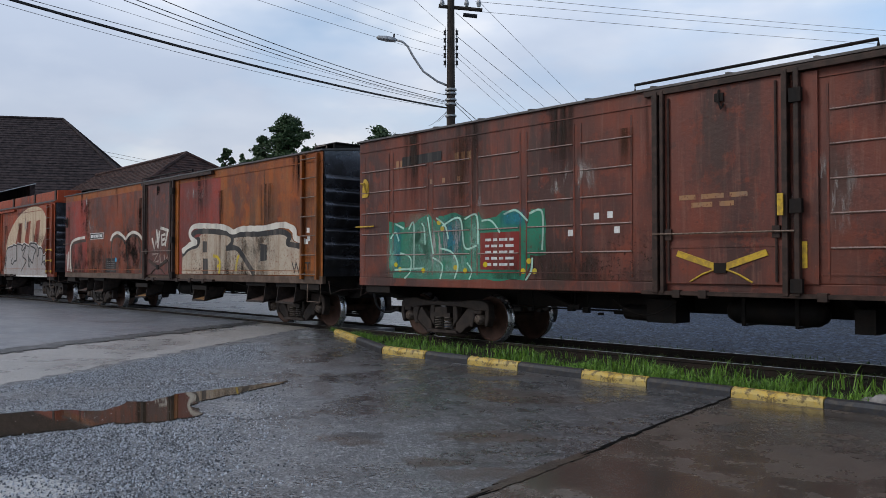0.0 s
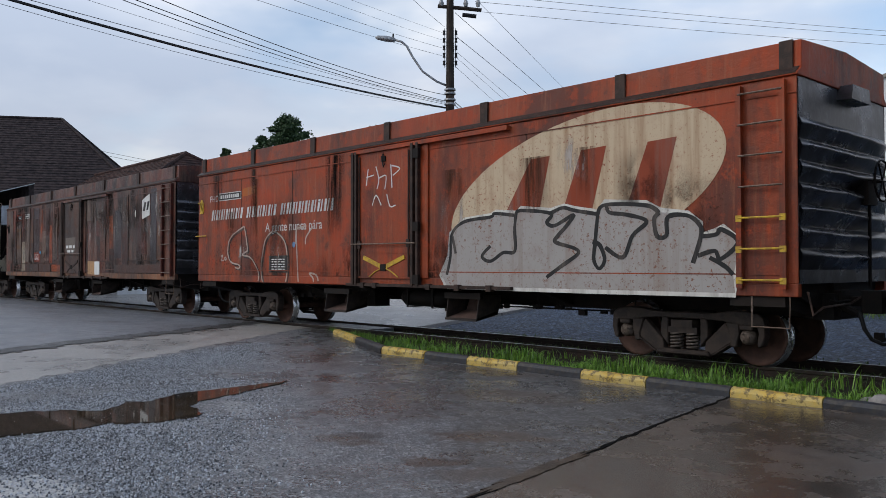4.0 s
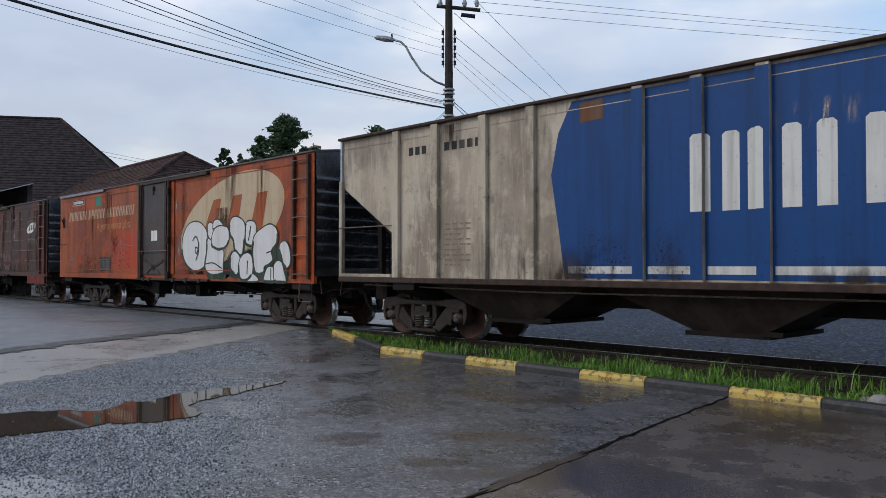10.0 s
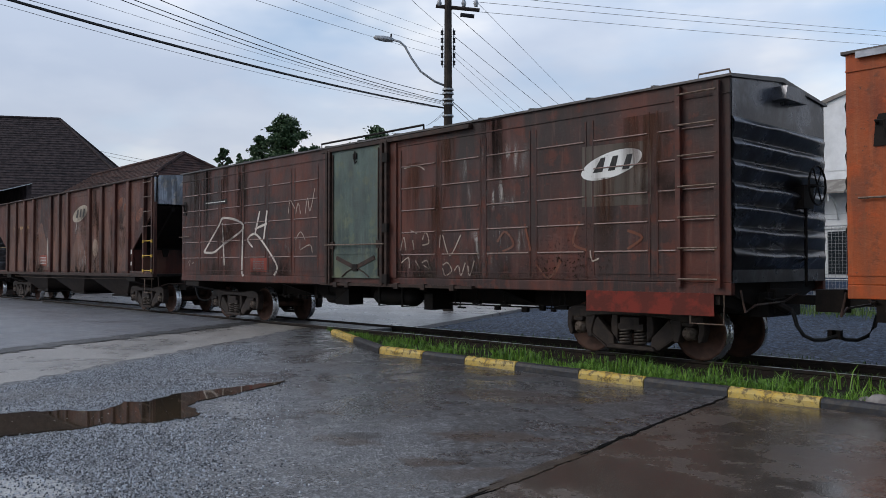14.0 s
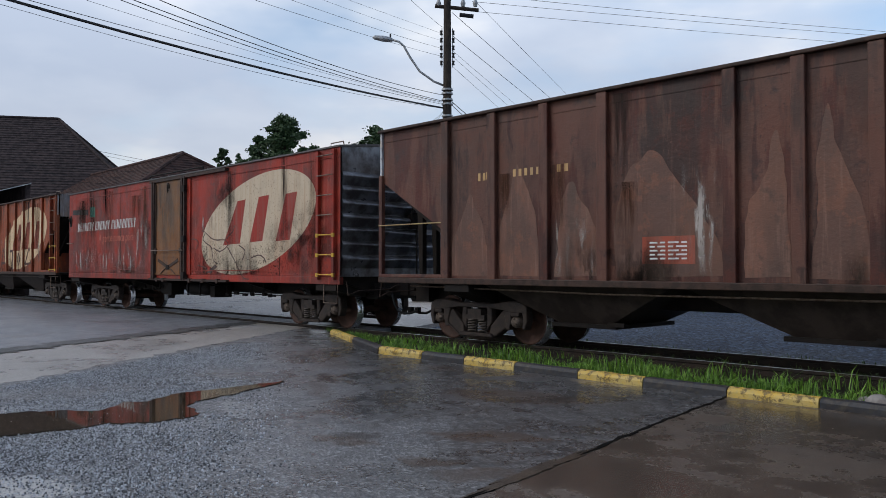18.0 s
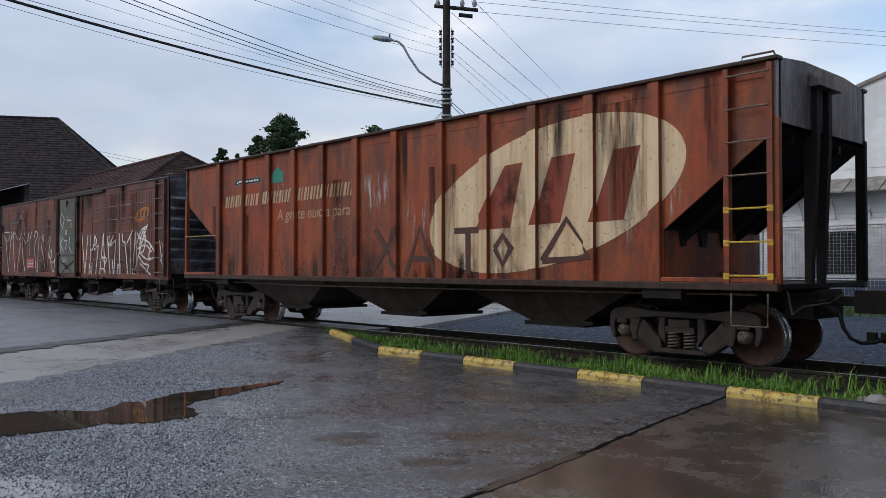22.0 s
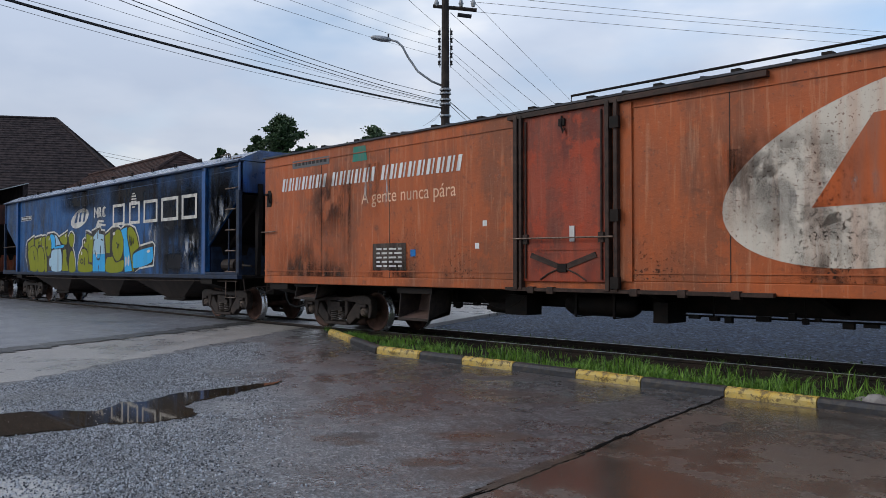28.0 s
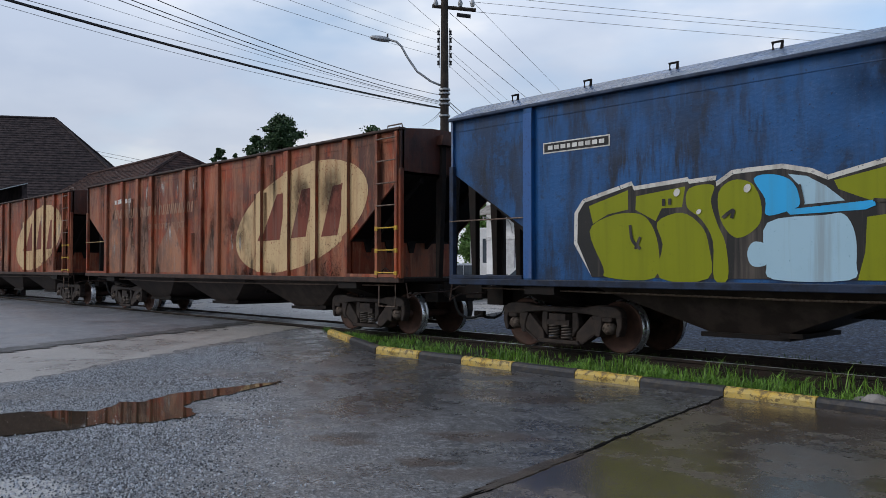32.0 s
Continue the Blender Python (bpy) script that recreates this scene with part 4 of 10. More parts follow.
def stain(name, colour, other, seed, strength=0.85, hang=True, grain=(11, 0.7), lo=0.40, hi=0.60, chips=0.0):
    """A thin film of dirt, rust or rubbed paint with soft edges: it thins out towards its sides and its free end."""
    m, nt, b = shader(name, 0.6, 0.0, 0.12)
    sh = (seed * 2.9, seed * 5.3, seed * 1.1)
    sep = nt.nodes.new("ShaderNodeSeparateXYZ")
    nt.links.new(coords(nt, kind="Generated"), sep.inputs[0])
    fade = [ramp(nt, sep.outputs["X"], 0.0, 0.35), ramp(nt, sep.outputs["X"], 0.65, 1.0, a=(1, 1, 1, 1), b=(0, 0, 0, 1))]
    if hang is None:
        fade += [ramp(nt, sep.outputs["Z"], 0.0, 0.35), ramp(nt, sep.outputs["Z"], 0.65, 1.0, a=(1, 1, 1, 1), b=(0, 0, 0, 1))]
    elif hang:
        fade += [ramp(nt, sep.outputs["Z"], 0.0, 0.7)]
    else:
        fade += [ramp(nt, sep.outputs["Z"], 0.15, 1.0, a=(1, 1, 1, 1), b=(0, 0, 0, 1))]
    if chips:
        n = noise_of(nt, coords(nt, (1, 1, 1), sh), chips, 7, 0.7)
        body = ramp(nt, n, lo, hi)
    else:
        n = noise_of(nt, coords(nt, (grain[0], grain[0], grain[1]), sh), 1.0, 7, 0.66)
        body = ramp(nt, n, lo, hi)
    for f in fade:
        body = mixed(nt, 1.0, body, f, "MULTIPLY")
    nt.links.new(mixed(nt, 1.0, body, (strength, strength, strength), "MULTIPLY"), b.inputs["Alpha"])
    nt.links.new(mixed(nt, ramp(nt, n, 0.45, 0.62), colour, other), b.inputs["Base Color"])
    return m


def stains(w, mat, places, name, label="", level=7):
    """Films of dirt on the side: (u0, u1, z0, z1)."""
    for u0, u1, z0, z1 in places:
        skins = [s for s in parent_strips(w) if len(parent_strips(w)) == 1 or (s[1] - s[0] > 0.3 and min(u1, s[1]) - max(u0, s[0]) > 0.12)]
        for s in skins:
            painted(w, name, [[(u0, z0), (u1, z0), (u1, z1), (u0, z1)]], mat, label, level, [s])


M_SOOT = stain("soot_run", (0.010, 0.008, 0.007), (0.03, 0.018, 0.013), 3, 0.9)
M_RUSTRUN = stain("rust_run", (0.10, 0.035, 0.014), (0.05, 0.02, 0.011), 5, 0.8)
M_SPLASH = stain("mud_splash", (0.022, 0.016, 0.013), (0.05, 0.034, 0.026), 7, 0.85, False, (5, 1.6))
M_BLOTCH = stain("oily_blotch", (0.016, 0.012, 0.011), (0.035, 0.022, 0.017), 9, 0.6, None, (3.2, 2.2), 0.42, 0.56)
M_PALERUN = stain("pale_rubbed_paint", (0.34, 0.29, 0.26), (0.48, 0.44, 0.41), 11, 0.75, None, (9, 1.3), 0.52, 0.62)
M_CHIPPED = stain("chipped_spots", (0.035, 0.022, 0.016), (0.07, 0.035, 0.022), 13, 0.95, False, (1, 1), 0.575, 0.595, 20)


def weather(w, L, top, seed, runs=9, rust=7, splash=8, blotch=5, pale=4, chips=3, z0=1.08):
    """Scatters dirt films over a wagon's side."""
    rnd = random.Random(seed)
    R = rnd.uniform
    def many(n, mat, name, label, wide, tall, hang):
        out = []
        for _ in range(n):
            a, h = R(*wide), R(*tall)
            u = R(0.1, L - 0.1 - a)
            z = top - h if hang else (z0 if hang is False else R(z0, max(z0 + 0.1, top - h)))
            out.append((u, u + a, z, z + h))
        stains(w, mat, out, name, label, 2.6)
    many(runs, M_SOOT, "soot_run", "black run of soot", (0.18, 0.7), (0.5, 2.2), True)
    many(rust, M_RUSTRUN, "rust_run", "run of rust", (0.2, 0.8), (0.6, 2.2), None)
    many(splash, M_SPLASH, "mud_splash", "splashed mud", (0.6, 2.2), (0.25, 0.9), False)
    many(blotch, M_BLOTCH, "oily_blotch", "dark oily blotch", (0.6, 2.0), (0.5, 1.6), None)
    many(pale, M_PALERUN, "rubbed_paint", "pale rubbed paint", (0.4, 1.6), (0.3, 1.2), None)
    many(chips, M_CHIPPED, "chipped_paint", "chipped paint", (0.8, 2.2), (0.6, 1.6), False)


def parent_strips(parent):
    return STRIPS[parent.name]


def words(parent, text, u, z, height, mat, label="", slant=0.0, stretch=1.0, y=-1.336, name="lettering"):
    cu = bpy.data.curves.new("words", "FONT")
    cu.body, cu.size = text, height * 1.35
    ob = bpy.data.objects.new("words", cu)
    me = bpy.data.meshes.new_from_object(ob)
    for v in me.vertices:
        x, h = v.co.x * stretch + v.co.y * slant, v.co.y
        v.co = (u + x, y, z + h)
    bpy.data.objects.remove(ob)
    if len(STRIPS[parent.name]) > 1:
        bm = bmesh.new()
        bm.from_mesh(me)
        bmesh.ops.triangulate(bm, faces=bm.faces)
        flat = [[(v.co.x, v.co.z) for v in f.verts] for f in bm.faces]
        bm.free()
        g = Geo()
        for poly in flat:
            for u0, u1, yy in STRIPS[parent.name]:
                p = clip(poly, u0, u1)
                if len(p) > 2:
                    g.add([(a, yy - 0.005, b) for a, b in p], [tuple(range(len(p)))])
        me = bpy.data.meshes.new("words")
        me.from_pydata(g.v, [], g.f)
    me.materials.clear()
    me.materials.append(mat)
    return part(name, me, None, parent, label)


def bar_row(u0, u1, z0, z1, pattern, slant=0.2):
    """Plain slanted bars in place of unreadable or withheld writing: widths and gaps by turns."""
    total, out, u = sum(pattern), [], u0
    for i, w in enumerate(pattern):
        w = w / total * (u1 - u0)
        if i % 2 == 0:
            s = slant * (z1 - z0)
            out.append([(u, z0), (u + w, z0), (u + w + s, z1), (u + s, z1)])
        u += w
    return out


def end_wall(parent, u, d, z0, z1, mat, label="", ridges=7):
    g = Geo().box(min(u, u - d * 0.05), max(u, u - d * 0.05), -1.32, 1.32, z0, z1 - 0.02)
    g.prism_x([(-1.32, z1 - 0.02), (1.32, z1 - 0.02), (0, z1 + 0.15)], min(u, u - d * 0.05), max(u, u - d * 0.05))
    e = part("end_wall", g, mat, parent, label)
    if ridges:
        pitch = (z1 - z0 - 0.62) / ridges
        for i in range(ridges):
            z = z0 + 0.16 + pitch * i
            prof = [(0.0, 0.0), (0.03, 0.03), (0.085, pitch * 0.48), (0.105, pitch * 0.58), (0.108, pitch * 0.64), (0.092, pitch * 0.72), (0.03, pitch * 0.90), (0.0, pitch * 0.96)]
            vs, fs, rows, n = [], [], 17, len(prof)
            for r in range(rows):
                y = -1.28 + 2.56 * r / (rows - 1)
                deep = 0.10 + 0.95 * math.sqrt(max(0.0, 1 - (y / 1.30) ** 2)) * (1 + 0.18 * noise.noise(Vector((y * 1.7, z * 2.0, u))))
                sway = 0.05 * noise.noise(Vector((y * 1.3, z * 1.5, u + 5)))
                vs += [(u + d * px * deep, y, z + pz + sway * math.sin(math.pi * min(1, pz / pitch))) for px, pz in prof]
            for r in range(rows - 1):
                for q in range(n - 1):
                    fs.append((r * n + q, r * n + q + 1, (r + 1) * n + q + 1, (r + 1) * n + q))
            part("corrugation", Geo().add(vs, fs), mat, e, smooth=True)
    return e


def hand_brake(parent, u, d):
    g = Geo().tube([(u + d * 0.05, 0.45, 2.35), (u + d * 0.24, 0.45, 2.35)], 0.025, 8)
    ring = [(u + d * 0.24, 0.45 + 0.26 * math.cos(a), 2.35 + 0.26 * math.sin(a)) for a in (2 * math.pi * i / 20 for i in range(21))]
    g.tube(ring, 0.013, 6)
    for i in range(3):
        a = math.pi * i / 3
        g.tube([(u + d * 0.24, 0.45 + 0.26 * math.cos(a), 2.35 + 0.26 * math.sin(a)), (u + d * 0.24, 0.45 - 0.26 * math.cos(a), 2.35 - 0.26 * math.sin(a))], 0.009, 5)
    g.box(min(u, u + d * 0.14), max(u, u + d * 0.14), 0.30, 0.60, 2.05, 2.35)
    g.tube([(u + d * 0.1, 0.45, 2.05), (u + d * 0.1, 0.45, 1.0)], 0.02, 6)
    part("hand_brake", g, M_UNDER, parent)


# ribs paler than the side paint: their wet highlight is put into the colour
M_RIB = grimy("wet_rib_highlight", (0.30, 0.20, 0.17), (0.14, 0.085, 0.068), 7, 0.25, 0.0, 0.1, 0.8)
M_ROOF = grimy("dull_roof_sheet", (0.045, 0.036, 0.034), (0.085, 0.075, 0.075), 3, 0.4, 0.0, 0.3, 0.5)
M_POSTS = grimy("dark_rusty_steel", (0.03, 0.019, 0.015), (0.06, 0.034, 0.026), 8, 0.5)


M_SANDY = grimy("sandy_rust", (0.36, 0.21, 0.09), (0.16, 0.075, 0.04), 9, 0.8)
M_CHUTE = grimy("grey_brown_plate", (0.10, 0.066, 0.055), (0.15, 0.10, 0.085), 5, 0.65)


def mud_chute(w, u, width, top, foot, inner):
    """Open sheet-steel chute under the sill: two cheeks, a sloping plate that looks up and outwards, a lip."""
    a, b = u - width / 2, u + width / 2
    back = part("chute_plate", Geo().prism_x([(-1.27, foot + 0.02), (-1.27, foot), (-0.80, foot + 0.10), (-0.72, top), (-0.75, top), (-0.83, foot + 0.14)], a, b), inner, w, "sloping steel chute plate")
    for e in (a, b - 0.014):
        part("cheek", Geo().prism_x([(-1.275, foot - 0.01), (-0.80, foot + 0.08), (-0.72, top + 0.06), (-1.22, top + 0.06)], e, e + 0.014), M_FRAME, back)
    part("lip", Geo().box(a, b, -1.285, -1.262, foot - 0.012, foot + 0.03), M_FRAME, back)
    part("header", Geo().box(a - 0.05, b + 0.05, -1.25, -1.19, top, top + 0.10), M_UNDER, back)


def boxcar(label, L, paint, door_paint, end_paint, ribs=False, roof="plain", yellow_from=99, door_rods=True, guards=(), roof_mat=None, hatches=(), rail_on_roof=True,
           rungs=None, sill=None, ladder_mat=None, doorway=(5.62, 7.42), yellow_end=False, ctr=1.55, back=0.0):
    w = base_empty("boxcar", label, "freight wagon", "wagons of the train")
    STRIPS[w.name] = [(-back, L, -1.333)]
    z0, z1, sill_z = 1.07, 3.57, 0.92
    if roof == "raised":
        z1 = 3.45
    for y0, y1, nm in ((-1.33, -1.28, "side_wall"), (1.28, 1.33, "side_wall")):
        g = Geo().box(-back, L, y0, y1, z0, z1)
        s = part(nm, g, paint, w, bevel=0.012)
        if y0 < 0:
            near = s
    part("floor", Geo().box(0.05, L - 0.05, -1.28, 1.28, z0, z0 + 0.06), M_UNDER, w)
    end_wall(w, L, 1, z0, z1, end_paint, "dark wet corrugated end sheet")
    end_wall(w, -back, -1, z0, z1, end_paint, "dark wet corrugated end sheet")
    rm = roof_mat or M_ROOF
    if roof == "raised":
        g = Geo().prism_x([(-1.36, z1), (-1.36, z1 + 0.03), (-1.26, z1 + 0.10), (-1.25, z1 + 0.42), (0, z1 + 0.50), (1.25, z1 + 0.42), (1.26, z1 + 0.10), (1.36, z1 + 0.03), (1.36, z1)], -back - 0.02, L + 0.02)
        r = part("roof", g, paint, w, bevel=0.01)
        part("roof_ledge", Geo().prism_x([(-1.365, z1 + 0.02), (-1.365, z1 + 0.04), (-1.262, z1 + 0.115), (-1.258, z1 + 0.10)], 0.0, L), M_POSTS, r)
        for u in (0.15, 2.2, 4.3, 6.4, 8.57, 10.85, 12.87):
            part("roof_post", Geo().box(u - 0.07, u + 0.07, -1.285, -1.25, z1 + 0.08, z1 + 0.425), M_POSTS, r)
    else:
        g = Geo().prism_x([(-1.37, z1 - 0.005), (-1.37, z1 + 0.025), (0, z1 + 0.19), (1.37, z1 + 0.025), (1.37, z1 - 0.005), (1.33, z1 - 0.01), (0, z1 + 0.13), (-1.33, z1 - 0.01)], -back - 0.03, L + 0.03)
        r = part("roof", g, rm, w)
        for i in range(1, 14):
            u = L * i / 14
            part("roof_seam", Geo().prism_x([(-1.37, z1 + 0.02), (-1.37, z1 + 0.045), (0, z1 + 0.215), (0, z1 + 0.185)], u - 0.02, u + 0.02), rm, r)
    for u in hatches:
        part("roof_hatch", Geo().box(u - 0.05, u + 0.05, -1.30, -1.18, z1 + 0.03, z1 + 0.08), M_UNDER, r)
    if rail_on_roof:
        part("roof_rail", Geo().tube([(5.3, -1.25, z1 + 0.03), (5.3, -1.25, z1 + 0.13), (8.0, -1.25, z1 + 0.13), (8.0, -1.25, z1 + 0.03)], 0.02, 6), M_UNDER, r)
    part("end_grab", Geo().tube([(L - 0.45, -1.2, z1 + 0.04), (L - 0.43, -1.2, z1 + 0.12), (L - 0.07, -1.2, z1 + 0.12), (L - 0.05, -1.2, z1 + 0.04)], 0.012, 6), M_RUNG, r)
    part("end_cowl", Geo().prism_x([(-0.25, z1 - 0.14), (0.35, z1 - 0.14), (0.30, z1 + 0.04), (-0.20, z1 + 0.04)], L, L + 0.16), end_paint, w)
    # top rail over the side, and the flat bar at the foot
    part("top_rail", Geo().box(-back, L, -1.345, -1.33, z1 - 0.20, z1 - 0.185), paint, near)
    part("foot_bar", Geo().box(-back, L, -1.343, -1.33, z0 + 0.10, z0 + 0.115), paint, near)
    da, db = doorway
    if ribs:
        cols = [0.08, 0.82, 1.74, 2.68, 3.60, 4.50, 5.35], [7.5, 8.42, 9.33, 10.24, 11.15, 12.05, 12.95]
        rib = Geo().prism_x([(-1.333, -0.010), (-1.348, -0.007), (-1.352, 0.0), (-1.349, 0.006), (-1.333, 0.014)], 0.0, 0.76).mesh("rib", M_RIB)
        rim = Geo().box(-0.012, 0.012, -1.3365, -1.33, z0 + 0.06, z1 - 0.28).mesh("panel_edge", paint)
        for group in cols:
            for a, b in zip(group, group[1:]):
                for i in range(5):
                    p = part("rib", rib, None, near)
                    p.location = (a + (b - a - 0.76) / 2, 0, 1.47 + i * 0.383)
                for u in (a + 0.055, b - 0.055):
                    part("panel_edge", rim, None, near).location = (u, 0, 0)
    else:
        for u in [x for x in (1.86, 3.72, 9.4, 11.2) if x < L]:
            part("seam", Geo().box(u - 0.005, u + 0.005, -1.3345, -1.33, z0, z1 - 0.2), M_POSTS, near)
    # sliding door, posts, rods and track
    g = Geo().box(da + 0.12, db - 0.28, -1.375, -1.335, z0 - 0.02, z1 - 0.10)
    door = part("door", g, door_paint, w, "closed sliding door", bevel=0.01)
    for u, wd in ((da + 0.04, 0.07), (da + 0.13, 0.045), (db - 0.26, 0.06), (db - 0.14, 0.055)):
        part("door_post", Geo().box(u - wd / 2, u + wd / 2, -1.43, -1.335, z0 - 0.14, z1 - 0.06), M_POSTS, w, bevel=0.008)
    part("door_leaf", Geo().box(db - 0.12, db + 0.05, -1.36, -1.332, z0, z1 - 0.12), paint, w)
    part("door_track", Geo().box(da - 0.15, db + 1.75, -1.41, -1.33, sill_z - 0.01, sill_z + 0.04), M_POSTS, w)
    for u in (da + 0.3, da + 0.62, db + 0.1, db + 0.72, db + 1.35):
        part("track_stop", Geo().box(u - 0.05, u + 0.05, -1.425, -1.35, sill_z - 0.045, sill_z + 0.055), M_POSTS, w, bevel=0.006)
    part("top_track", Geo().box(da - 0.1, db + 1.7, -1.42, -1.33, z1 - 0.10, z1 - 0.03), M_POSTS if roof != "raised" else paint, w)
    part("lock_bar", Geo().tube([(da + 0.02, -1.44, 1.68), (db - 0.16, -1.44, 1.67)], 0.013, 6), M_RUNG, door)
    bm = M_YELLOW if door_rods == "yellow" else M_POSTS
    c = (da + db) / 2 - 0.08
    for d in (-1, 1):
        part("door_brace", Geo().prism([(c + d * 0.50, 1.47), (c + d * 0.53, 1.40), (c + d * 0.04, 1.22), (c + d * 0.04, 1.30)], -1.39, -1.375), bm, door, "yellow brace" if bm is M_YELLOW else "")
        part("brace_rod", Geo().tube([(c + d * 0.05, -1.385, 1.24), (c + d * 0.22, -1.385, 1.17), (c + d * 0.36, -1.385, 1.08)], 0.012, 5), bm, door)
    for u in (da + 0.20, db - 0.36):
        part("lock_rod", Geo().tube([(u, -1.392, z0 + 0.02), (u, -1.392, z1 - 0.16)], 0.014, 6), M_POSTS, door)
        part("rod_guide", Geo().box(u - 0.04, u + 0.04, -1.41, -1.372, 1.60, 1.74), M_POSTS, door)
    part("door_hook", Geo().tube([(c, -1.39, z1 - 0.16), (c, -1.41, z1 - 0.30), (c + 0.04, -1.42, z1 - 0.40), (c + 0.06, -1.40, z1 - 0.34)], 0.013, 6), M_UNDER, door)
    part("door_rail", Geo().box(da + 0.14, db - 0.30, -1.385, -1.373, 1.50, 1.53), door_paint, door)
    part("brace_plate", Geo().box(c - 0.07, c + 0.07, -1.40, -1.375, 1.19, 1.31), M_UNDER, door)
    for z in (1.05, 1.95, 3.2):
        part("latch", Geo().box(db - 0.20, db - 0.08, -1.455, -1.40, z - 0.08, z + 0.08), M_UNDER, w)
    part("lug", Geo().box(c - 0.05, c + 0.05, -1.40, -1.37, z1 - 0.30, z1 - 0.20), M_UNDER, door)
    ladder(w, L - 0.60, L - 0.13, z0 - 0.06, z1 - 0.04, 7, ladder_mat or paint, rungs or M_RUNG, yellow_from)
    step_iron(w, L - 0.30, M_RUNG)
    # hand hold and lamp bracket at the rear corner
    part("hand_hold", Geo().tube([(-0.05, -1.37, 2.0), (0.42, -1.37, 2.0)], 0.014, 6), M_YELLOW if yellow_end else M_RUNG, w)
    hook = M_YELLOW if yellow_end else M_UNDER
    lamp_hook = part("lamp_bracket", Geo().prism([(0.08, 2.54), (0.22, 2.54), (0.25, 2.60), (0.25, 2.80), (0.19, 2.88), (0.13, 2.88), (0.10, 2.80)], -1.345, -1.333), hook, w, "yellow corner bracket" if yellow_end else "")
    part("hook", Geo().tube([(0.12, -1.35, 2.78), (0.12, -1.40, 2.80), (0.20, -1.40, 2.80), (0.20, -1.36, 2.62)], 0.018, 6), hook, lamp_hook)
    underframe(w, L, z0, sill_z, sill or paint, back)
    for u, width, top, foot, inner in guards:
        mud_chute(w, u, width, top, foot, inner)
    for u in (ctr, L - ctr):
        bogie(w, u)
    for u in (0.45, L - 0.45):
        part("bolster_bracket", Geo().prism_x([(-1.30, 0.94), (-1.30, 0.80), (-0.6, 0.66), (-0.6, 0.94)], u - 0.3, u + 0.3), M_UNDER, w)
    coupler(w, L, 1, 0.66)
    coupler(w, -back, -1, 0.66)
    hand_brake(w, L, 1)
    return w


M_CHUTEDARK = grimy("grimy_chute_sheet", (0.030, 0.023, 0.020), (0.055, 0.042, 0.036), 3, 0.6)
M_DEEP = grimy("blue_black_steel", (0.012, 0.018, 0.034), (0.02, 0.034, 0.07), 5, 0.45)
M_HANDRAIL = grimy("rubbed_yellow_rail", (0.42, 0.31, 0.14), (0.28, 0.19, 0.10), 12, 0.5)
M_HOODRAIL = grimy("blue_black_rail", (0.02, 0.034, 0.065), (0.04, 0.06, 0.11), 5, 0.4)


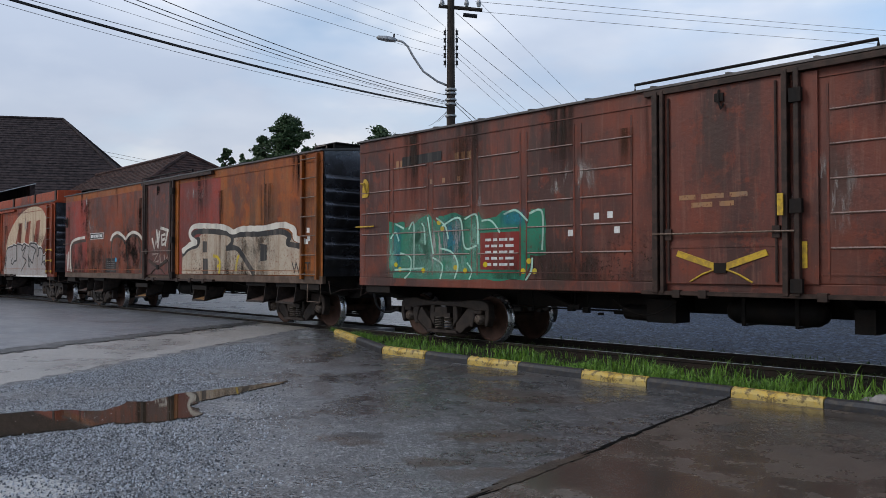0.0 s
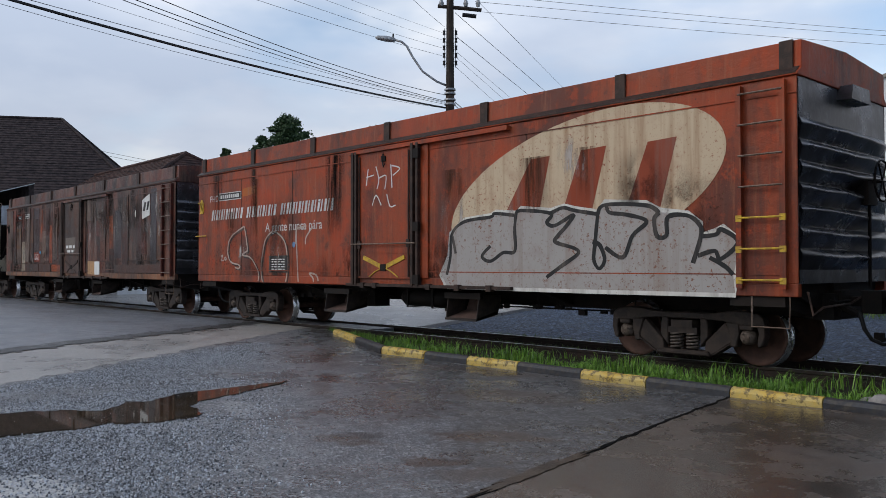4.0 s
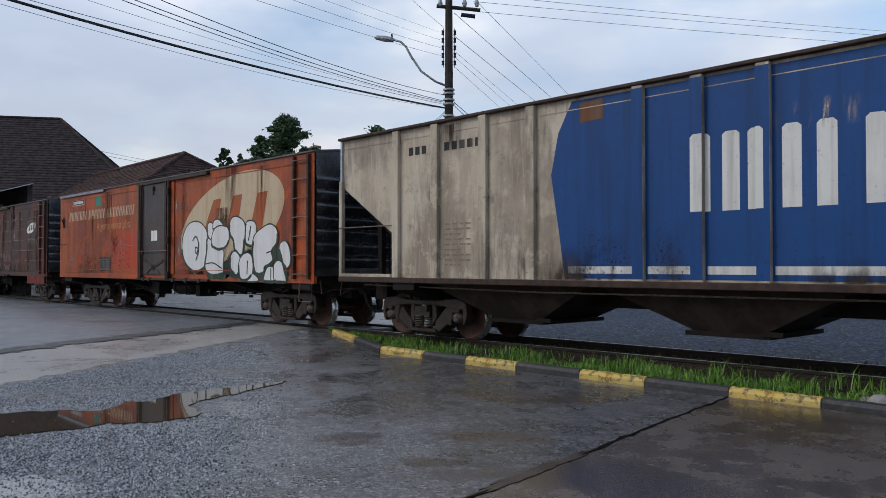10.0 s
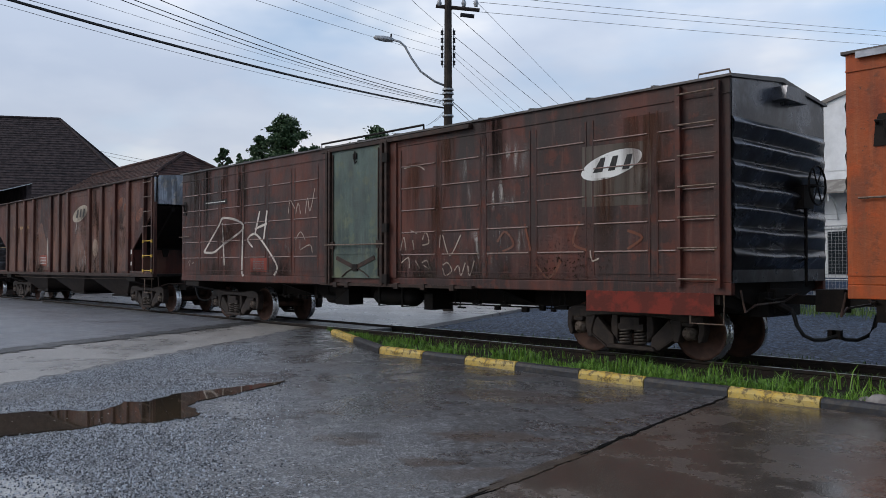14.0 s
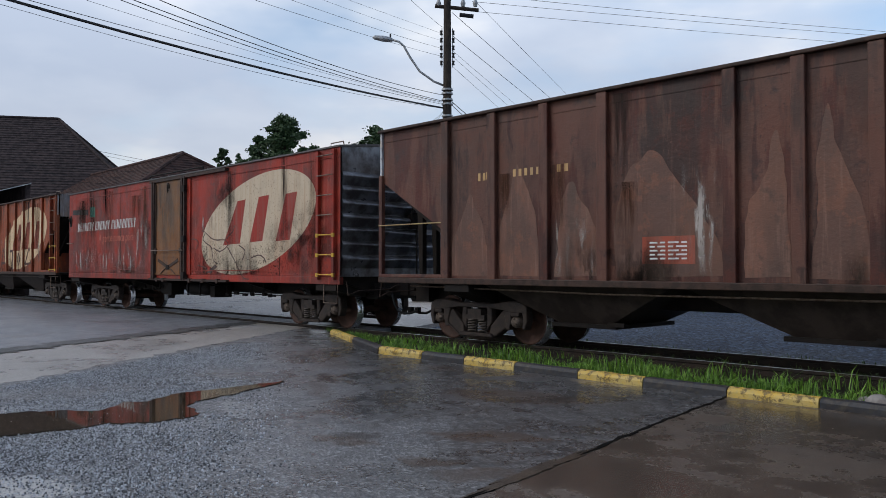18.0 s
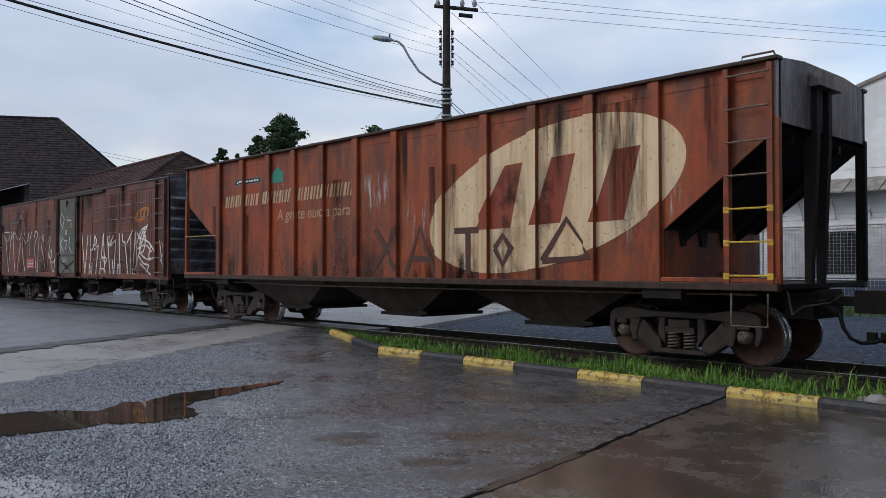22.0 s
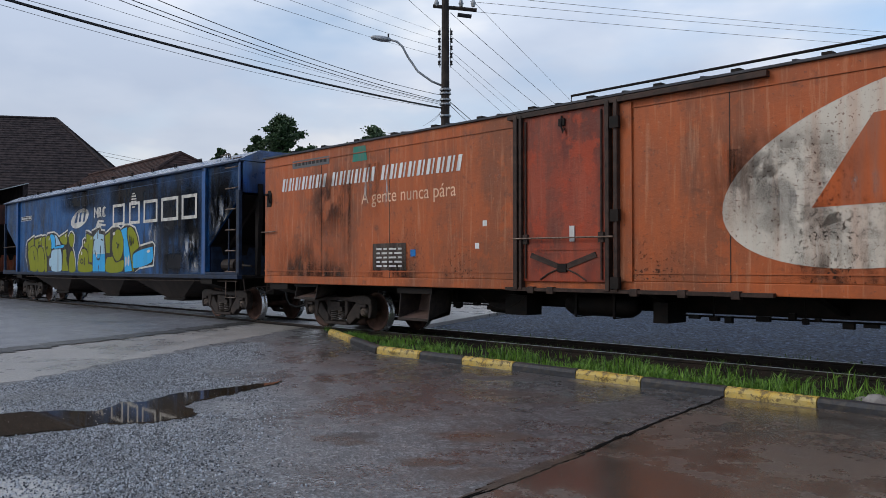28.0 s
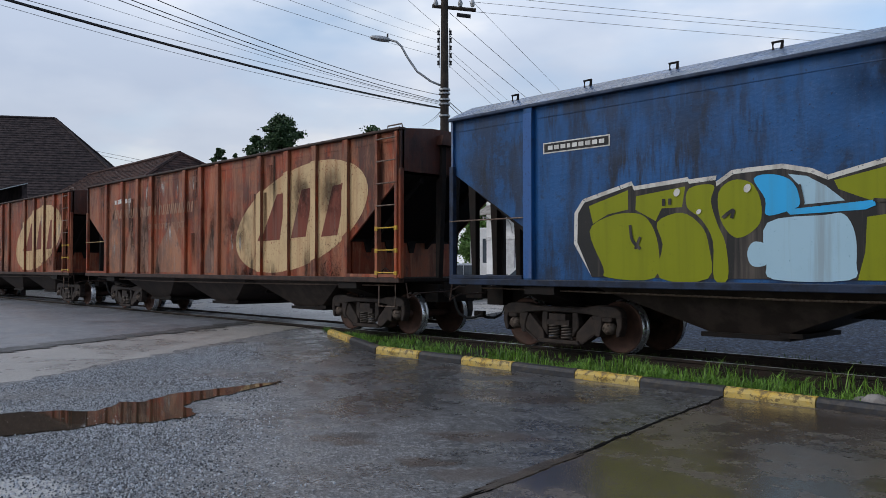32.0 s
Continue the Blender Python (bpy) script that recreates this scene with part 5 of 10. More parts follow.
def hopper(label, L, paint, end_paint, stakes, ladder_paint=None, skin2=None, yellow=True, top=3.70, hood=False, back=0.2):
    w = base_empty("hopper_wagon", label, "freight wagon", "wagons of the train")
    z0, sill_z = 1.06, 0.98
    ua, ub = 1.18, L - 1.36
    skin, face = -1.262, -1.335
    cuts, pos = [], -back
    for u in stakes:
        cuts += [(pos, u - 0.075, skin), (u - 0.075, u + 0.075, face)]
        pos = u + 0.075
    cuts.append((pos, L, skin))
    STRIPS[w.name] = cuts
    SIDES[w.name] = ((-back - 0.01, 2.80), (ua, 1.84), (ub, 1.74), (L + 0.01, 2.90))
    outline = [(-back, top), (-back, 2.80), (ua, 1.84), (ua, z0), (ub, z0), (ub, 1.74), (L, 2.90), (L, top)]
    for s in (-1, 1):
        ys = sorted((s * 1.26, s * 1.22))
        p = part("side_wall", Geo().prism(outline, *ys), paint, w)
        if s < 0:
            near = p
    for u in stakes:
        lo = z0
        if u < ua - 0.05:
            lo = 2.80 - (2.80 - 1.84) * (u + back) / (ua + back)
        if u > ub + 0.05:
            lo = 1.74 + (2.90 - 1.74) * (u - ub) / (L - ub)
        for s in (-1, 1):
            ys = sorted((s * 1.26, s * 1.333))
            part("stake", Geo().box(u - 0.075, u + 0.075, *ys, lo, top - 0.03), paint, near if s < 0 else w, bevel=0.012)
    for s in (-1, 1):
        ys = sorted((s * 1.20, s * 1.35))
        part("top_rail", Geo().box(-back - 0.02, L + 0.02, *ys, top - 0.03, top + 0.02), M_POSTS if not hood else M_HOODRAIL, w, bevel=0.012)
        ys = sorted((s * 1.22, s * 1.345))
        part("side_sill", Geo().box(-back, L, *ys, sill_z, z0 + 0.015), M_POSTS if not hood else M_DEEP, w, bevel=0.01)
    part("seam", Geo().box(-back, L, -1.268, -1.258, top - 0.20, top - 0.188), paint, near)
    if hood:
        g = Geo().prism_x([(-1.34, top + 0.02), (-0.80, top + 0.28), (0.80, top + 0.28), (1.34, top + 0.02)], -back - 0.02, L + 0.02)
    else:
        g = Geo().prism_x([(-1.30, top + 0.0), (-0.6, top + 0.07), (0.6, top + 0.07), (1.30, top + 0.0)], -back, L)
    r = part("roof", g, hood or end_paint, w)
    for i in range(int(L / 1.25)):
        u = 0.7 + i * 1.25
        if hood:
            part("hatch_stop", Geo().tube([(u - 0.045, -0.88, top + 0.22), (u - 0.055, -0.88, top + 0.33), (u + 0.055, -0.88, top + 0.33), (u + 0.045, -0.88, top + 0.22)], 0.02, 6), M_UNDER, r)
        elif i % 2:
            part("hatch", Geo().box(u - 0.15, u + 0.15, -1.1, -0.6, top + 0.02, top + 0.09), end_paint, r)
    part("end_grab", Geo().tube([(L - 0.45, -1.2, top), (L - 0.42, -1.2, top + 0.10), (L - 0.08, -1.2, top + 0.10), (L - 0.05, -1.2, top)], 0.014, 6), M_RUNG, r)
    # end bulkheads, slope sheets, end posts and platforms
    for d, u, zb, uh in ((-1, -back, 2.80, ua), (1, L, 2.90, ub)):
        b0, b1 = sorted((u, u - d * 0.04))
        part("end_bulkhead", Geo().box(b0, b1, -1.30, 1.30, zb, top), end_paint, w, "sooty blue end bulkhead" if hood else "grey weathered end bulkhead")
        zz = 1.84 if d < 0 else 1.74
        # near-black recess parts: the shade in the open end is in their colour
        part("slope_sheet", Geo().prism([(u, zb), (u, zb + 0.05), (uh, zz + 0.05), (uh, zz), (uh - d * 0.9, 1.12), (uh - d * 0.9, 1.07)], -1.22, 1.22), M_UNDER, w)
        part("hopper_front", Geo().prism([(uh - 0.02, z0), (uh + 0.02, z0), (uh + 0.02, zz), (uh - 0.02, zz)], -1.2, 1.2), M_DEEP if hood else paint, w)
        for q in (-1.32, 1.24):
            part("corner_post", Geo().box(u - (0.10 if d > 0 else 0.02), u + (0.02 if d > 0 else 0.06), q, q + 0.08, z0, zb + 0.1), (M_DEEP if hood else paint) if q < 0 else M_UNDER, w, bevel=0.01)
        if hood:
            part("end_gable", Geo().prism_x([(-1.32, top + 0.01), (-0.80, top + 0.27), (0.80, top + 0.27), (1.32, top + 0.01)], min(u, u + d * 0.025), max(u, u + d * 0.025)), end_paint, w)
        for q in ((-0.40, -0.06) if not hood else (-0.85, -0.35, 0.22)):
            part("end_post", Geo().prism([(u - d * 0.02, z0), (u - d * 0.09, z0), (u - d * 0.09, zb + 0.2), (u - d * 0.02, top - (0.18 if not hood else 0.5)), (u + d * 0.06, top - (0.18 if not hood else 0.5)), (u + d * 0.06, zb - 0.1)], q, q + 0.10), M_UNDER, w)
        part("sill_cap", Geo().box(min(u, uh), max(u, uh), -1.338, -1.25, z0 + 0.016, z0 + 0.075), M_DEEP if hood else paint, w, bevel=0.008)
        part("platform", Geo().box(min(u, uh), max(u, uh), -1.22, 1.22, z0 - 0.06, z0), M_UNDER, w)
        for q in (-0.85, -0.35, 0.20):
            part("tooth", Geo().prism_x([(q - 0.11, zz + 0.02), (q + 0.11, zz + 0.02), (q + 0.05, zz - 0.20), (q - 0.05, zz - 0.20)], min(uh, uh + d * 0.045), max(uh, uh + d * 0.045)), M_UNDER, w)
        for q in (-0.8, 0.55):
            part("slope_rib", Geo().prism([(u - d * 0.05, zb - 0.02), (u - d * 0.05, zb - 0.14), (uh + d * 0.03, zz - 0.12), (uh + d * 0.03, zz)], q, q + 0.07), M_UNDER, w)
        if d < 0:
            part("hand_rail", Geo().tube([(u, -1.33, 2.0), (uh, -1.30, 2.0)], 0.012, 6), M_HANDRAIL if yellow else M_RUNG, w)
    if hood:
        part("brake_cylinder", Geo().tube([(L - 1.1, -0.95, 1.30), (L - 0.6, -0.95, 1.30)], 0.15, 14).tube([(L - 0.6, -0.95, 1.30), (L - 0.15, -0.9, 1.28)], 0.025, 6), M_FRAME, w)
    else:
        part("pull_ring", Geo().tube([(L - 0.78, -1.0, z0), (L - 0.79, -1.0, z0 + 0.13), (L - 0.70, -1.0, z0 + 0.18), (L - 0.61, -1.0, z0 + 0.13), (L - 0.60, -1.0, z0)], 0.013, 6), M_UNDER, w)
    part("end_cowl", Geo().prism_x([(-0.48, top - 0.22), (0.20, top - 0.22), (0.16, top - 0.04), (-0.44, top - 0.04)], L, L + 0.13), end_paint, w)
    lp = ladder_paint or paint
    if hood:
        for i in range(6):
            z = z0 + 0.09 + i * 0.475
            part("rung", Geo().tube([(L - 0.50, -1.262, z + 0.03), (L - 0.50, -1.335, z), (L - 0.10, -1.335, z), (L - 0.10, -1.262, z + 0.03)], 0.014, 6), M_RUNG, w, "bent steel rung")
        part("ladder_strap", Geo().tube([(L - 0.46, -1.27, 2.36), (L - 0.43, -1.29, 1.9), (L - 0.42, -1.29, 1.5), (L - 0.46, -1.28, z0)], 0.022, 6), M_DEEP, w)
        part("brake_strut", Geo().box(L - 0.30, L - 0.20, -1.20, -1.14, z0, 2.1), M_POSTS, w)
        part("end_grab", Geo().tube([(L - 1.15, -1.1, top + 0.08), (L - 1.1, -1.1, top + 0.24), (L - 0.72, -1.1, top + 0.24), (L - 0.67, -1.1, top + 0.08)], 0.014, 6), M_RUNG, r)
    else:
        ladder(w, L - 0.55, L - 0.07, z0, top - 0.05, 7, lp, M_RUNG, 4 if yellow else 99, y=-1.262, out=0.09)
    step_iron(w, L - 0.32, M_RUNG)
    # discharge chutes
    n = 3
    for i in range(n):
        c = L * 0.5 + (i - 1) * (L * 0.245)
        t, b = L * 0.118, 0.42
        g = Geo()
        vs = [(c - t, -1.12, 1.0), (c + t, -1.12, 1.0), (c + t, 1.12, 1.0), (c - t, 1.12, 1.0), (c - b, -0.72, 0.42), (c + b, -0.72, 0.42), (c + b, 0.72, 0.42), (c - b, 0.72, 0.42)]
        g.add(vs, [(0, 1, 2, 3), (4, 7, 6, 5), (0, 4, 5, 1), (1, 5, 6, 2), (2, 6, 7, 3), (3, 7, 4, 0)])
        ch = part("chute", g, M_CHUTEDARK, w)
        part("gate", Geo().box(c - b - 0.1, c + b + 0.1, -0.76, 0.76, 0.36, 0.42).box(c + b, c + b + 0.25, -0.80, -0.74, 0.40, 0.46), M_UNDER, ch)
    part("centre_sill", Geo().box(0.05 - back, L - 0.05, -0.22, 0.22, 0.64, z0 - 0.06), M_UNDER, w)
    for u in (1.45, L - 1.37):
        bogie(w, u)
        part("bolster_bracket", Geo().prism_x([(-1.30, 0.98), (-1.30, 0.86), (-0.6, 0.66), (-0.6, 0.98)], u - 0.25, u + 0.25), M_UNDER, w)
    pipe = Geo().tube([(0.3, -1.16, 0.93), (L * 0.3, -1.16, 0.88), (L * 0.7, -1.16, 0.90), (L - 0.3, -1.16, 0.93)], 0.014, 6)
    part("brake_pipe", pipe, M_RUNG, w)
    coupler(w, L, 1, 0.66)
    coupler(w, -back, -1, 0.66)
    return w


# ---- the train: fifteen wagons, each with its place along the train ----
def rgb(r, g, b):
    """Linear colour from the usual 0-255 values."""
    lin = [((v / 255 + 0.055) / 1.055) ** 2.4 if v > 10 else v / 3295 for v in (r, g, b)]
    grey = sum(lin) / 3
    return tuple(max(0.002, grey + (v - grey) * 1.12) for v in lin)


WHITE, CREAM = (0.62, 0.62, 0.60), (0.55, 0.50, 0.40)
TRAIN = []


def placed(w, left):
    TRAIN.append((w, left * UNIT[0] - 2.2095))
    return w


def three_bars(u, z, k=1.0, h=1.0):
    """Three plain slanted bars inside the oval emblem."""
    out = [[(u - 1.30 * k, z - 0.50 * h), (u - 0.72 * k, z + 0.48 * h), (u - 0.40 * k, z + 0.50 * h), (u - 0.62 * k, z - 0.48 * h)]]
    for a in (-0.10, 0.86):
        out.append([(u + (a - 0.14) * k, z - 0.46 * h), (u + (a + 0.20) * k, z + 0.52 * h), (u + (a + 0.58) * k, z + 0.54 * h), (u + (a + 0.34) * k, z - 0.44 * h)])
    return out


def emblem(w, cu, cz, oval_mat, bar_mat, a=2.14, b=1.03, tilt=0.43):
    painted(w, "emblem", [oval(cu, cz, a, b, tilt)], oval_mat, "large faded oval emblem", 1, panels=len(parent_strips(w)) > 1)
    painted(w, "emblem_mark", three_bars(cu + 0.05 * a, cz + 0.06 * b, a / 2.14, b / 1.03), bar_mat, "", 2, split=True)


def tongues(w, edges, mat, seed, lo, hi, share=1.0, z0=1.12):
    """Washed pale areas that rise from the foot of each panel in uneven tongues."""
    rnd = random.Random(seed)
    for a, b in zip(edges, edges[1:]):
        if rnd.random() > share:
            continue
        a, b = a + 0.10, b - 0.09
        h, m, d = rnd.uniform(lo, hi), rnd.uniform(0.3, 0.75), b - a
        pts = [(a + d * rnd.uniform(0, 0.1), z0), (a + d * rnd.uniform(0.02, 0.2), z0 + (h - z0) * 0.45), (a + d * (m - 0.22), z0 + (h - z0) * rnd.uniform(0.6, 0.85)), (a + d * m, h), (a + d * (m + 0.16), z0 + (h - z0) * rnd.uniform(0.6, 0.9)),
               (b - d * rnd.uniform(0.0, 0.12), z0 + (h - z0) * rnd.uniform(0.2, 0.6)), (b, z0)]
        line = curve_through(pts, 7)
        out = [(min(b, max(a, p.x + 0.03 * noise.noise(Vector((p.x * 7, p.y * 5, seed))))), max(z0, p.y + 0.06 * noise.noise(Vector((p.x * 9, p.y * 3, seed + 2))))) for p in line]
        painted(w, "washed_area", [out], mat, "pale washed paint", 1)


NAME_BARS = sum(([1.3, 0.8, 0.7, 1.2] * n + [1.5, 3.4] for n in (6, 5)), []) + [1.3, 0.8, 0.7, 1.2] * 8 + [1.5]


def company_name(w, u0, u1, z0, z1, mat):
    painted(w, "name_bar", bar_row(u0, u1, z0, z1, NAME_BARS), mat, "", 1, split=True)


def number_plate(w, u0, u1, z0, z1, frame_mat, plate_mat, bar_mat):
    painted(w, "number_panel", [[(u0, z0), (u1, z0), (u1, z1), (u0, z1)]], frame_mat, "", 1)
    e = 0.018
    painted(w, "number_panel", [[(u0 + e, z0 + e), (u1 - e, z0 + e), (u1 - e, z1 - e), (u0 + e, z1 - e)]], plate_mat, "black number panel", 2)
    painted(w, "number_mark", bar_row(u0 + 0.08, u1 - 0.08, z0 + 0.05, z1 - 0.05, [3, 1, 3, 1, 3, 1, 2, 1, 3, 1, 3, 1, 3, 1, 3, 1, 3], 0), bar_mat, "", 3, split=True)


def data_plate(w, u, z, wd, ht, mat, line_mat):
    painted(w, "data_panel", [[(u, z), (u + wd, z), (u + wd, z + ht), (u, z + ht)]], mat, "small data panel", 2)
    rows = []
    for i in range(5):
        rows += bar_row(u + 0.10, u + wd - 0.10, z + 0.06 + i * (ht - 0.1) / 5, z + 0.06 + (i + 0.42) * (ht - 0.1) / 5, [2, 1, 3, 1, 2, 1, 4] if i % 2 else [3, 1, 2, 1, 4, 1, 2], 0)
    painted(w, "data_mark", rows, line_mat, "", 3, split=True)


M_WHITE = worn_paint("worn_white_paint", WHITE, (0.12, 0.05, 0.03), 1, 0.35)
M_CLEANWHITE = worn_paint("white_paint", (0.70, 0.70, 0.68), (0.3, 0.28, 0.26), 2, 0.1)
M_BLACKP = worn_paint("black_paint", (0.016, 0.016, 0.017), (0.04, 0.035, 0.03), 3, 0.3)
M_TEAL = worn_paint("teal_paint", rgb(40, 120, 105), (0.15, 0.08, 0.05), 4, 0.3)
M_GREYBAR = worn_paint("grey_patch", (0.12, 0.12, 0.125), (0.08, 0.06, 0.05), 5, 0.3)


def wagon_one():
    paint = weathered("brown_ribbed_paint", rgb(104, 58, 48), rgb(84, 50, 44), (0.045, 0.026, 0.02), rgb(140, 100, 88), 1, 0.5, 0.52)
    w = placed(boxcar("brown ribbed boxcar with a green graffiti panel", 13.05, paint, paint, M_END, ribs=True, door_rods="yellow", guards=(), hatches=(), yellow_end=True), 80.8)
    green = worn_paint("green_spray", rgb(46, 116, 92), rgb(86, 60, 50), 6, 0.5, rgb(42, 88, 72))
    pale = worn_paint("pale_green_spray", rgb(170, 205, 190), rgb(80, 130, 110), 7, 0.4)
    yel = worn_paint("yellow_spray", rgb(190, 170, 50), rgb(80, 130, 110), 8, 0.1)
    out = [(0.78, 2.07), (1.18, 2.03), (1.18, 1.93), (1.47, 2.06), (1.7, 2.14), (1.89, 1.99), (1.94, 2.12), (2.29, 2.15), (2.59, 2.06), (2.75, 2.14), (2.83, 2.03), (3.11, 2.03), (3.25, 2.11), (3.47, 2.14), (3.6, 2.07), (3.68, 1.87), (3.73, 2.12),
           (3.97, 2.12), (3.99, 1.44), (3.72, 1.44), (3.72, 1.28), (3.62, 1.06), (2.83, 1.06), (0.88, 1.06), (0.78, 1.29), (0.82, 1.57), (0.73, 1.81)]
    painted(w, "graffiti", [ragged_edge(out, 0.035)], green, "green sprayed panel", 1)
    milky = stain("milky_green_spray", rgb(140, 180, 165), rgb(112, 160, 140), 106, 0.85, None, (5, 3), 0.34, 0.60)
    stains(w, milky, [(1.10, 1.95, 1.03, 2.2), (0.7, 3.1, 1.02, 1.55), (2.5, 2.95, 1.3, 2.2), (0.7, 1.05, 1.05, 1.9), (1.2, 1.9, 1.2, 2.2)], "graffiti_wash", "milky green sprayed haze", 1.6)
    bluish = stain("blue_green_spray", rgb(66, 130, 150), rgb(60, 120, 130), 107, 0.8, None, (4, 2), 0.3, 0.55)
    stains(w, bluish, [(0.86, 1.10, 1.15, 2.08), (1.95, 2.5, 1.4, 2.15), (3.15, 3.7, 1.85, 2.15)], "graffiti_wash", "blue-green sprayed haze", 1.8)
    lines = [[(0.82, 1.76), (0.94, 1.87), (1.03, 1.71)], [(0.94, 2.02), (1.15, 1.93)], [(0.92, 1.21), (1.61, 1.24)], [(1.06, 1.5), (1.3, 1.42), (1.3, 1.19), (1.16, 1.06)], [(1.26, 1.91), (1.38, 2.0), (1.38, 1.24)], [(1.56, 2.01), (1.62, 1.91), (1.64, 1.64)],
             [(1.7, 2.11), (1.79, 1.64), (1.83, 1.46)], [(1.89, 2.08), (2.08, 1.94), (2.15, 1.72)], [(1.97, 1.57), (2.23, 1.5), (2.35, 1.29), (2.28, 1.07)], [(2.02, 1.94), (2.39, 2.05), (2.49, 1.58), (2.73, 1.6)], [(2.49, 2.03), (2.73, 2.08), (2.76, 1.62)],
             [(2.83, 1.99), (3.02, 1.98), (3.18, 1.79)], [(3.25, 2.07), (3.47, 2.12), (3.68, 1.95)], [(3.71, 2.06), (3.93, 2.07), (3.93, 1.51)], [(1.81, 1.42), (2.02, 1.29), (1.97, 1.06)], [(2.54, 1.33), (2.63, 1.2), (2.58, 1.06)], [(3.76, 1.4), (3.74, 1.21), (3.64, 1.06)]]
    strokes(w, "graffiti_outline", lines, 0.030, pale, "", 3)
    painted(w, "graffiti_dot", [[(u + 0.045 * math.cos(a), z + 0.045 * math.sin(a)) for a in (k * 0.785 for k in range(8))]
                                 for u, z in ((0.95, 1.3), (1.05, 1.22), (1.95, 2.0), (2.02, 1.9), (2.3, 1.25), (2.5, 1.2), (2.9, 1.3), (3.7, 1.35), (3.6, 1.2), (3.8, 1.2), (1.6, 1.2))], yel, "", 3)
    data_plate(w, 2.80, 1.22, 0.73, 0.58, worn_paint("red_plate", rgb(120, 45, 40), (0.1, 0.05, 0.04), 9, 0.2), M_WHITE)
    painted(w, "number_panel", [[(1.1, 3.02), (2.0, 3.04), (2.0, 3.2), (1.1, 3.18)]], M_BLACKP, "", 2)
    faded = worn_paint("faded_tan_paint", rgb(150, 115, 85), rgb(105, 60, 50), 10, 0.6)
    painted(w, "number_mark", bar_row(0.95, 1.12, 2.98, 3.13, [2, 1, 2], 0) + bar_row(2.28, 2.62, 2.98, 3.13, [2, 1, 2, 1, 2], 0) + bar_row(1.75, 2.4, 2.66, 2.74, [1, 3, 1, 4, 1], 0), faded, "", 1, split=True)
    painted(w, "door_mark", bar_row(5.95, 6.75, 2.10, 2.16, [3, 1, 4, 1, 3], 0) + bar_row(6.1, 6.6, 2.0, 2.06, [3, 1, 2], 0), faded, "", 1, [(0, 13, -1.376)])
    painted(w, "sticker", [[(u, z), (u + 0.08, z), (u + 0.08, z + 0.09), (u, z + 0.09)] for u, z in ((4.75, 1.92), (4.95, 1.93), (5.05, 1.72), (4.35, 1.7))], M_CLEANWHITE, "", 1)
    part("seal_tag", Geo().box(7.3, 7.36, -1.37, -1.33, 1.25, 1.55), M_YELLOW, w)
    part("seal_tag", Geo().box(7.1, 7.16, -1.47, -1.45, 1.85, 2.1), M_YELLOW, w)
    return w


